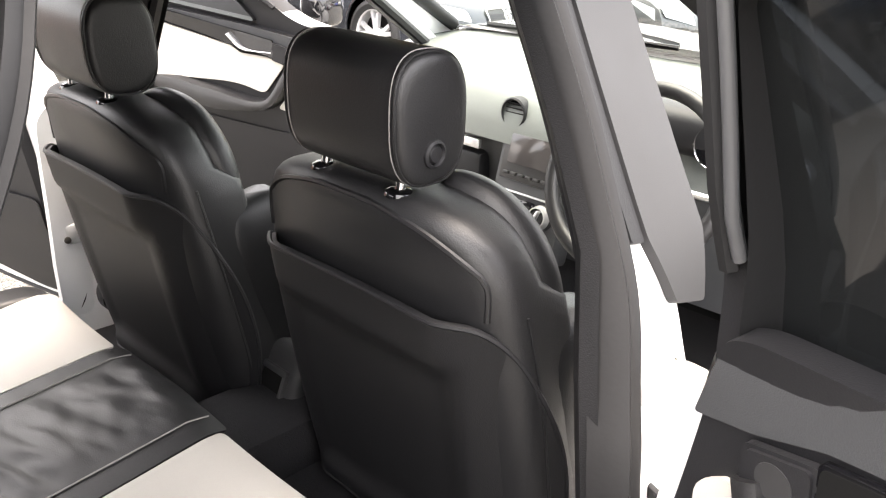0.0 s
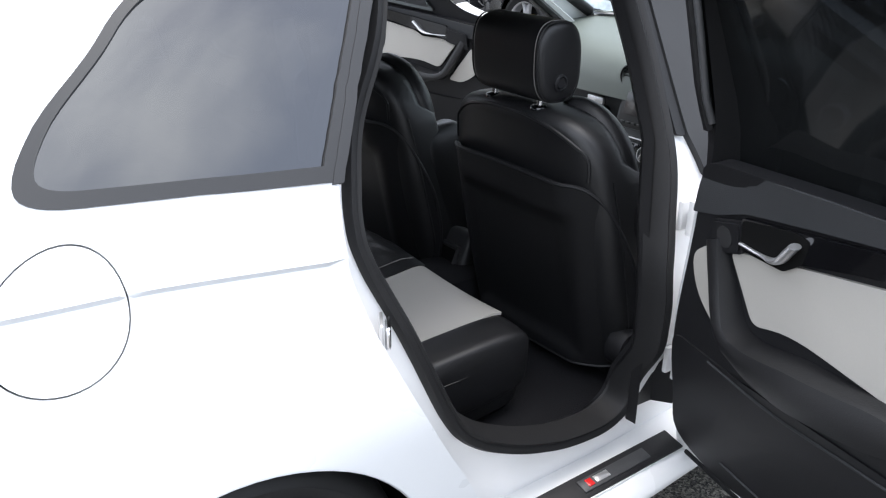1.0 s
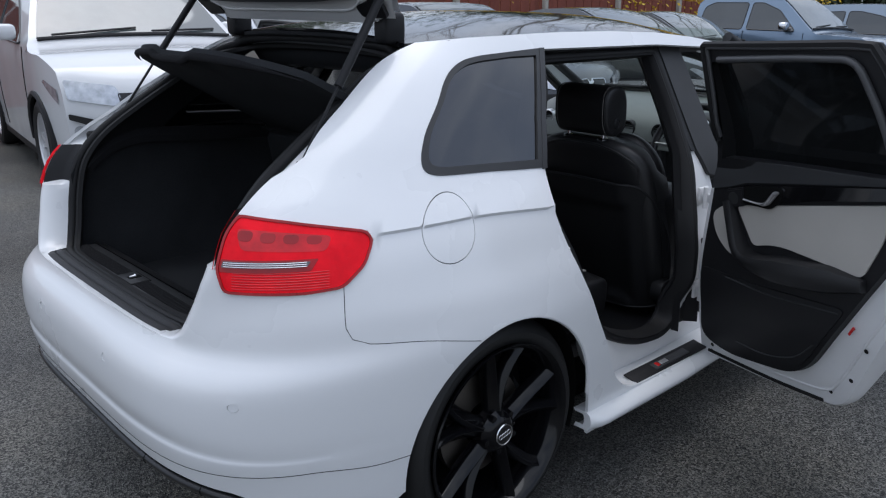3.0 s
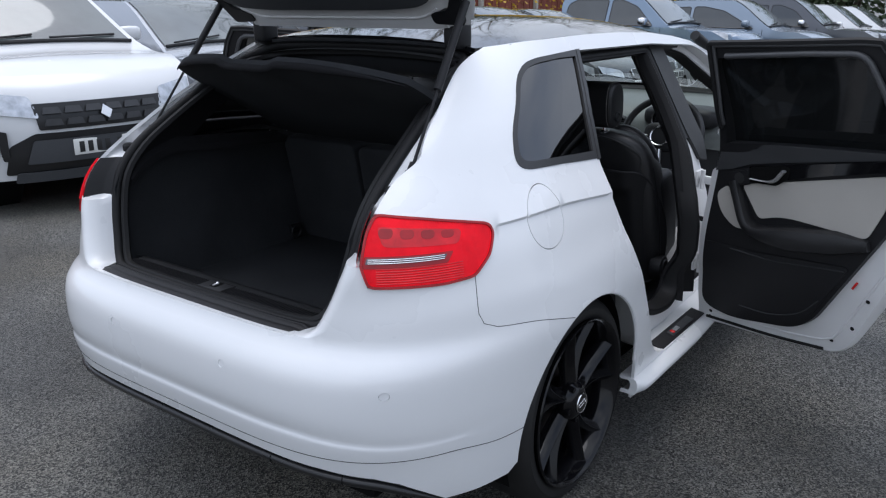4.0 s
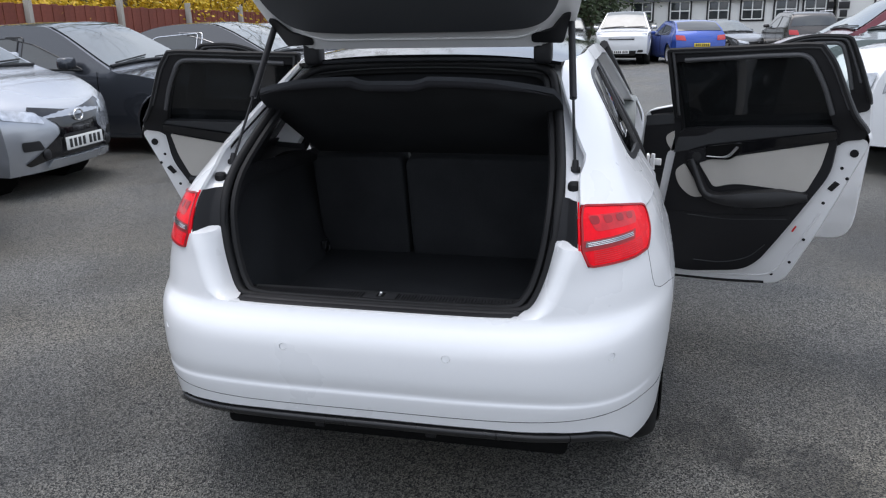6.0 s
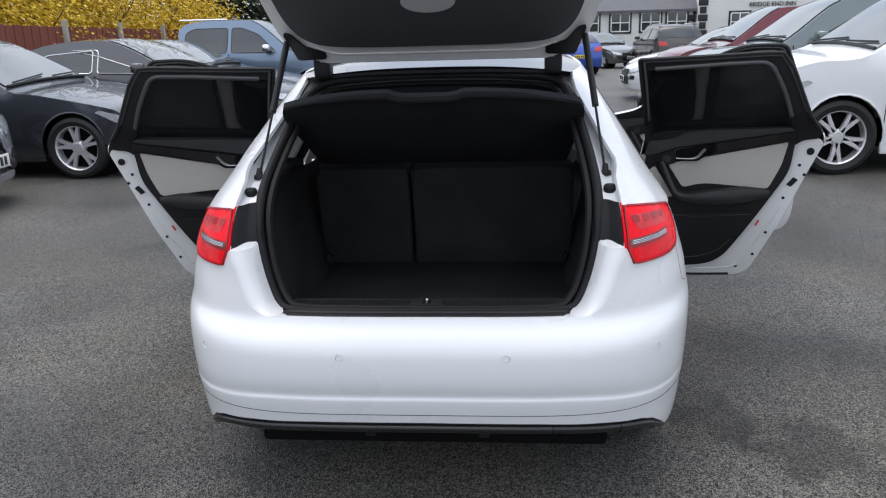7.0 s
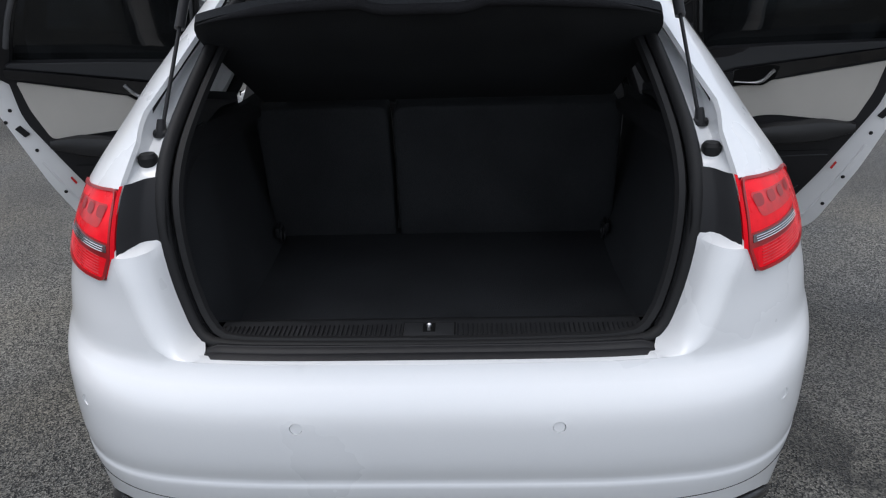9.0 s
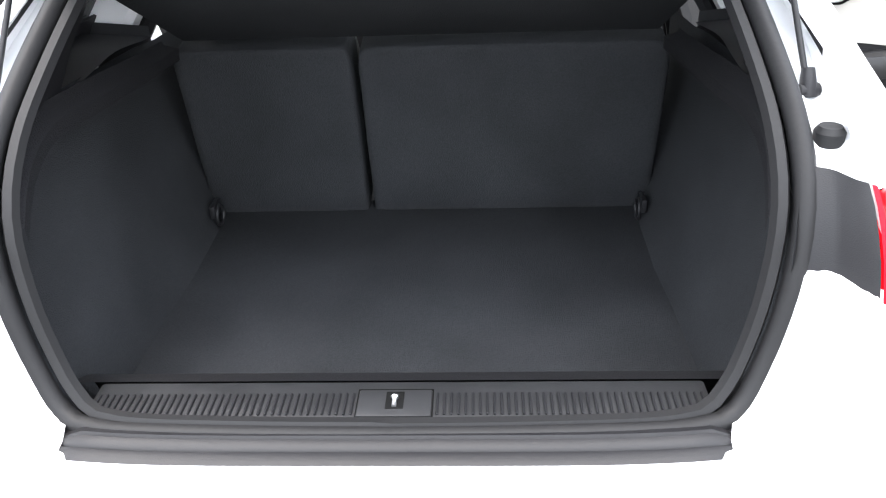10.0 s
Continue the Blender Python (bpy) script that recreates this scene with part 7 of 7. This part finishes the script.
                panel("fog_lamp", disc_loop((sg * 0.915, 0.505), 0.05, 16)[::sg], nosep(0.022), HEADLAMP, body, (), 0.03, True, "round fog lamp", 0.008)
        elif face == "bar":
            panel("grille", rounded([(-0.5, zb - 0.20), (0.5, zb - 0.20), (0.55, zb - 0.03), (-0.55, zb - 0.03)], 0.02), nosep(0.012), GRILLE, body, (), 0.06, True, "dark grille")
            for k in range(4):
                tube("grille_bar", [nosep(0.018)(a, zb - 0.18 + k * 0.045) for a in np.linspace(-0.5, 0.5, 11)], 0.007, FRAMEBLACK, body, 5)
        elif face == "cross":
            for sg in (1, -1):
                panel("nose_sweep", rounded([(0.0, zb - 0.045), (sg * 0.20, zb - 0.03), (sg * 0.62, zb + 0.02), (sg * 0.66, zb - 0.01), (sg * 0.36, zb - 0.15), (sg * 0.36, 0.52), (sg * 0.86, 0.29), (sg * 0.80, 0.265), (sg * 0.52, 0.315), (0.0, 0.315)][::sg], [0, 0.03, 0.02, 0.02, 0.04, 0.04, 0.01, 0.01, 0.03, 0]), nosep(0.010), GLOSS, body, (), 0.04, True, "gloss black crossed nose panel")
                lathe("fog_lamp", [(0.0, 0.010), (0.032, 0.010), (0.045, 0.004), (0.048, -0.01)], GRILLE, body, 18, nosep(0.012)(sg * 0.60, 0.355), "x", "round dark fog lamp")
            panel("lower_slot", rounded([(-0.40, 0.345), (0.40, 0.345), (0.33, 0.50), (-0.33, 0.50)], 0.03), nosep(0.013), GRILLE, body, (), 0.05, True, "dark mesh intake")
            panel("nose_lip", rounded([(-0.62, 0.235), (0.62, 0.235), (0.55, 0.30), (-0.55, 0.30)], 0.02), nosep(0.022), paint, body, (), 0.05, True, "silver lower lip", 0.012)
            tube("badge_ring", [(nosep(0.03)(0, zb - 0.095)[0], 0.062 * math.cos(a), zb - 0.095 + 0.048 * math.sin(a)) for a in np.linspace(0, 2 * math.pi, 24, endpoint=False)], 0.008, CHROME, body, 6, True, "oval chrome badge ring")
        else:
            for sg in (1, -1):
                panel("kidney_grille", rounded([(sg * 0.03, zb - 0.15), (sg * 0.30, zb - 0.14), (sg * 0.33, zb - 0.03), (sg * 0.04, zb - 0.02)][::sg], 0.03), nosep(0.012), GRILLE, body, (), 0.05, True, "dark grille half")
                tube("grille_surround", [nosep(0.016)(p[0], p[1]) for p in resample(rounded([(sg * 0.03, zb - 0.15), (sg * 0.30, zb - 0.14), (sg * 0.33, zb - 0.03), (sg * 0.04, zb - 0.02)], 0.03), 0.04)], 0.008, CHROME, body, 5, True)
        if face not in ("cross",):
            panel("lower_grille", rounded([(-0.55, 0.30), (0.55, 0.30), (0.6, 0.46), (-0.6, 0.46)] if kind != "suv" else [(-0.86, 0.30), (0.86, 0.30), (0.80, 0.50), (0.6, 0.58), (-0.6, 0.58), (-0.80, 0.50)], 0.03), nosep(0.010), GRILLE, body, (), 0.06, True, "dark lower grille")
        if face not in ("cross", "bold"):
            lathe("nose_badge", [(0.0, 0.008), (0.045, 0.007), (0.055, 0.0)], CHROME, body, 20, (nosep(0.01)(0, zb - 0.085)), "x", "round chrome badge")
        plate(body, (nosep(0.02)(0, 0.46 if kind != "small" else 0.44)[0] + 0.005, 0, 0.47 if kind == "suv" else 0.42, 1), 0, PLATE_W)
        # tail
        tails = [(z, s) for s, z in prof if s > L - 0.6 and z < prof[i4][1] + 0.05]
        tl = spl([p[0] for p in tails[::-1]], [p[1] for p in tails[::-1]])
        for sg in (1, -1):
            zz = prof[i4][1] - 0.12
            panel("tail_lamp", rounded([(sg * 0.62, zz - 0.10), (sg * 0.99, zz - 0.08), (sg * 0.99, zz + 0.08), (sg * 0.66, zz + 0.06)][::sg], 0.03), lambda a, z: (at(tl(z), z, a)[0] - 0.012, at(tl(z), z, a)[1], z), TAIL, body, (), 0.05, False, "red tail lamp")
        plate(body, (-(tl(0.62) + 0.018), 0, 0.62, -1), 0, PLATE_Y)
    box("underside", (L - 0.5, WIDTH[kind] - 0.5, 0.1), (-L / 2, 0, 0.27), LINERBLACK, body, 0.02)
    return c


parked_car("suv", -3.68, 1.28, -7, (0.66, 0.67, 0.68), "white compact sport utility car parked nose-out in the row", 0.0, "bold", rails=False, spokes=5, clad=True)
parked_car("small", -4.16, 3.55, 2, (0.42, 0.44, 0.47), "silver city car with crossed black nose panel", 0.6, "cross")
parked_car("hatch", -3.40, 5.90, 0, (0.045, 0.05, 0.06), "dark grey hatchback with twin-spoke wheels", 0.5, "kidney")
parked_car("saloon", -2.5, 8.15, 0, (0.07, 0.072, 0.078), "grey coupe with chrome window line", 0.5, "chrome")
parked_car("saloon", -2.9, 10.4, 0, (0.028, 0.029, 0.031), "very dark grey saloon parked in the row", 0.3, "kidney")
parked_car("pickup", -2.4, 12.9, 0, (0.16, 0.22, 0.30), "pale blue double-cab pickup truck with roof rails", 0.5, "bar", rails=True)
parked_car("suv", -1.6, 15.3, 0, (0.22, 0.27, 0.33), "silver-blue estate car in the row", 0.5)
parked_car("pickup", -0.9, 17.8, 0, (0.08, 0.085, 0.095), "dark grey pickup truck in the row", 0.5)
parked_car("suv", -0.9, 20.2, 0, (0.75, 0.76, 0.77), "white car parked in the row", 0.0)
parked_car("suv", -0.8, 22.6, 0, (0.75, 0.76, 0.77), "white car parked in the row", 0.0)
parked_car("pickup", 0.15, 25.0, -92, (0.75, 0.76, 0.77), "white pickup truck parked facing the lane", 0.0)
parked_car("suv", -2.3, 31.0, -88, (0.02, 0.022, 0.022), "black off-road car parked facing the lane", 0.1)
parked_car("hatch", 1.6, 29.5, 105, (0.02, 0.07, 0.36), "blue crossover hatchback seen from behind", 0.3)
parked_car("hatch", 5.2, 30.5, -60, (0.10, 0.105, 0.11), "grey hatchback across the lane", 0.4)
parked_car("suv", 8.2, 31.5, 175, (0.75, 0.76, 0.77), "white sport utility car by the white building", 0.0)
parked_car("suv", 2.45, 5.62, 180, (0.78, 0.79, 0.80), "white sport utility car parked opposite", 0.0, spokes=5, rails=True)
parked_car("suv", 2.6, 8.6, 180, (0.14, 0.17, 0.17), "grey-green sport utility car in the row opposite", 0.5, rails=True)
parked_car("suv", 2.7, 11.3, 180, (0.13, 0.015, 0.025), "maroon car in the row opposite", 0.4)
parked_car("hatch", 2.6, 14.2, 180, (0.75, 0.76, 0.77), "white hatchback in the row opposite", 0.0)
parked_car("hatch", 3.15, 17.5, 180, (0.75, 0.76, 0.77), "white compact car in the row opposite", 0.0)
parked_car("suv", 6.1, 31.6, 96, (0.05, 0.045, 0.042), "dark brown boxy off-road car seen from behind", 0.4, rails=True)

# ---- white inn at the end of the lane ----
ROUGHCAST = material("white_roughcast_wall", (0.74, 0.74, 0.72), 0.85, grain=0.05, scale=40, blotch=0.06, bscale=0.7)
BLACKTRIM = material("black_painted_stone", (0.02, 0.02, 0.022), 0.6, blotch=0.1)
SLATE = material("slate_roof", (0.10, 0.105, 0.115), 0.7, grain=0.3, scale=12, blotch=0.2)
WINFRAME = material("white_window_paint", (0.8, 0.8, 0.78), 0.5)
inn = empty("inn_building", pose(9.0, 44.0, -1.1, 0, 0, -6), "long white rendered inn with black quoins and slate roof", "building")


def wing(x0, x1, eaves, ridge, depth, front):
    w = box("wall", (x1 - x0, depth, eaves), ((x0 + x1) / 2, front + depth / 2, eaves / 2), ROUGHCAST, inn, 0.01, "white rendered wall")
    rl = [[(x, front - 0.3, eaves - 0.1), (x, front + depth / 2, ridge), (x, front + depth + 0.3, eaves - 0.1), (x, front + depth + 0.3, eaves - 0.25), (x, front + depth / 2, ridge - 0.2), (x, front - 0.3, eaves - 0.25)] for x in (x0 - 0.2, x1 + 0.2)]
    loft("roof", rl, SLATE, inn, True, True, "grey slate roof", 20)
    for x in (x0, x1):
        for k in range(int(eaves / 0.4)):
            box("quoin", (0.5 if k % 2 else 0.34, 0.06, 0.34), (x + (0.2 if x == x0 else -0.2), front - 0.02, 0.2 + k * 0.4), BLACKTRIM, w, 0.01)
    return w


def inn_window(parent, x, z, w, h, front):
    f = box("window", (w + 0.24, 0.08, h + 0.24), (x, front - 0.02, z), BLACKTRIM, inn, 0.01, "white sash window in a black surround")
    box("pane", (w, 0.03, h), (x, front - 0.07, z), CARGLASS, f, 0.004)
    for k in range(3):
        box("glazing_bar", (0.06, 0.04, h), (x - w / 2 + w / 2 * k, front - 0.085, z), WINFRAME, f, 0.004)
    for k in range(3):
        box("glazing_bar", (w, 0.04, 0.06), (x, front - 0.088, z - h / 2 + h / 2 * k), WINFRAME, f, 0.004)


w1 = wing(-12.5, 1.4, 2.8, 4.4, 6, 0.0)
w2 = wing(1.6, 18, 5.4, 7.6, 7, -1.0)
for x in (-10.2, -8.2, -6.2, -4.2, -2.5, -0.85, 0.55):
    inn_window(w1, x, 2.05, 1.0, 0.95, 0.0)
for x in (3.7, 8.2, 9.9, 13.0):
    inn_window(w2, x, 1.95, 0.9, 0.9, -1.0)
for x in (3.2, 5.7, 8.5, 11.5):
    inn_window(w2, x, 4.2, 1.0, 1.0, -1.0)
box("inn_door", (1.1, 0.12, 2.1), (5.7, -1.05, 1.05), BLACKTRIM, inn, 0.02, "black entrance door")
tx = bpy.data.curves.new("inn_sign", "FONT")
tx.body, tx.size, tx.extrude, tx.align_x = "BRIDGE END INN", 0.30, 0.02, "CENTER"
tx.materials.append(BLACKTRIM)
sg = new("sign_lettering", tx)
sg.parent = inn
sg.matrix_local = pose(5.3, -1.06, 2.72, 90, 0, 0)
inn["label"] = "long white rendered inn with black quoins and slate roof"


# ---- shrubs and trees beyond the fence ----
def leaf_mat(name, col):
    return material(name, col, 0.6, grain=0.35, scale=3.0, blotch=0.3, bscale=0.8)


YELLOW, GREEN, DARKGREEN = leaf_mat("forsythia_blossom", (0.62, 0.42, 0.02)), leaf_mat("evergreen_leaf", (0.05, 0.075, 0.03)), leaf_mat("conifer_leaf", (0.03, 0.05, 0.025))
BARK = material("bark", (0.09, 0.07, 0.05), 0.9, grain=0.3, scale=20, bump=0.6)


def bush(name, at, size, mat, count, leaf, label, category, trunk=0.9, bare=0.0):
    """Stems that fan out, with clumps of small leaves set unevenly along them."""
    rng = random.Random(int(at[0] * 13 + at[1] * 7 + count))
    b = empty(name, Matrix.Translation((at[0], at[1], gz(at[1]))), label, category)
    sets, tips = [], []
    for i in range(16):
        a, e = rng.uniform(0, 2 * math.pi), rng.uniform(0.2, 1.0)
        tip = Vector((math.cos(a) * size[0] * e * 0.5, math.sin(a) * size[1] * e * 0.5, size[2] * rng.uniform(0.6, 1.0) * (1.1 - 0.35 * e)))
        midp = Vector((tip.x * 0.35, tip.y * 0.35, tip.z * 0.5))
        path = smooth_line([(0, 0, 0), midp, tip], 0.25)
        sets.append(loft_data(tube_data(path, lambda t: 0.05 * (1 - 0.85 * t) * (size[2] / 3), 6), True, True))
        tips += [Vector(p) for p in path[len(path) // 3:]]
    mesh("stem", *merged(*sets), BARK, b)
    vs, fs = [], []
    for i in range(count):
        t = rng.choice(tips)
        r = size[2] * 0.16
        c = t + Vector((rng.gauss(0, r), rng.gauss(0, r), rng.gauss(0, r * 0.8)))
        if c.z < 0.2:
            continue
        d = Vector((rng.gauss(0, 1), rng.gauss(0, 1), rng.gauss(0, 1))).normalized()
        u = d.cross(Vector((0.3, 0.5, 0.8))).normalized()
        sz = leaf * rng.uniform(0.6, 1.4)
        k = len(vs)
        vs += [c - u * sz, c + d.cross(u) * sz * 0.5, c + u * sz, c - d.cross(u) * sz * 0.5]
        fs.append((k, k + 1, k + 2, k + 3))
    cr = mesh("foliage", vs, fs, mat, b, "", 0)
    cr["kind"] = "stuff"
    return b


for i, (x, y, s) in enumerate(((-11.2, 15.5, 1.0), (-11.0, 18.5, 1.15), (-10.8, 21.6, 1.1), (-10.6, 24.6, 0.9), (-11.5, 12.0, 0.8))):
    bush("forsythia_bush", (x, y, 0), (3.6 * s, 3.8 * s, 3.2 * s), YELLOW, 13000, 0.046, "yellow flowering forsythia bush behind the fence", "bush")
for i, (x, y, s) in enumerate(((-9.0, 31, 1.0), (-5.5, 36, 1.2), (-12, 30, 1.2), (-2.0, 40, 1.1), (-15, 24, 1.3), (-8, 38, 1.3), (-14.5, 16, 1.2), (-14.5, 8, 1.1))):
    bush("evergreen_tree", (x, y, 0), (5.5 * s, 5.5 * s, 6.0 * s), GREEN if i % 2 else DARKGREEN, 6500, 0.12, "dark evergreen tree beyond the car park", "tree")


def bare_tree(at, height, seed):
    """A leafless tree: tapered trunk, forking limbs and fine twigs."""
    rng = random.Random(seed)
    t = empty("bare_tree", Matrix.Translation((at[0], at[1], gz(at[1]))), "tall leafless tree behind the board fence", "tree")
    limbs, twigs = [], []

    def grow(p, d, length, r, level):
        pts = [p]
        for k in range(4):
            d = (d + Vector((rng.gauss(0, 0.16), rng.gauss(0, 0.16), rng.gauss(0.05, 0.12)))).normalized()
            pts.append(pts[-1] + d * length / 4)
        (limbs if level < 3 else twigs).append(loft_data(tube_data(pts, lambda u: r * (1 - 0.5 * u), 7 if level < 3 else 4), True, True))
        if level == 5:
            return
        for k in range(3 if level < 4 else 4):
            a = rng.uniform(0, 2 * math.pi)
            side = d.cross(Vector((math.cos(a), math.sin(a), 0.3))).normalized()
            grow(pts[rng.choice((2, 3, 4)) if k else 4], (d * 0.75 + side * rng.uniform(0.5, 0.9)).normalized(), length * rng.uniform(0.6, 0.78), r * 0.52, level + 1)

    grow(Vector((0, 0, -0.1)), Vector((0.05, 0.0, 1)), height * 0.34, 0.17, 0)
    mesh("trunk", *merged(*limbs), BARK, t, "bare grey-brown trunk and limbs")
    mesh("twigs", *merged(*twigs), BARK, t)["kind"] = "stuff"


bare_tree((-10.9, 13.8), 16.0, 4)
bare_tree((-12.5, 20.5), 15.0, 9)
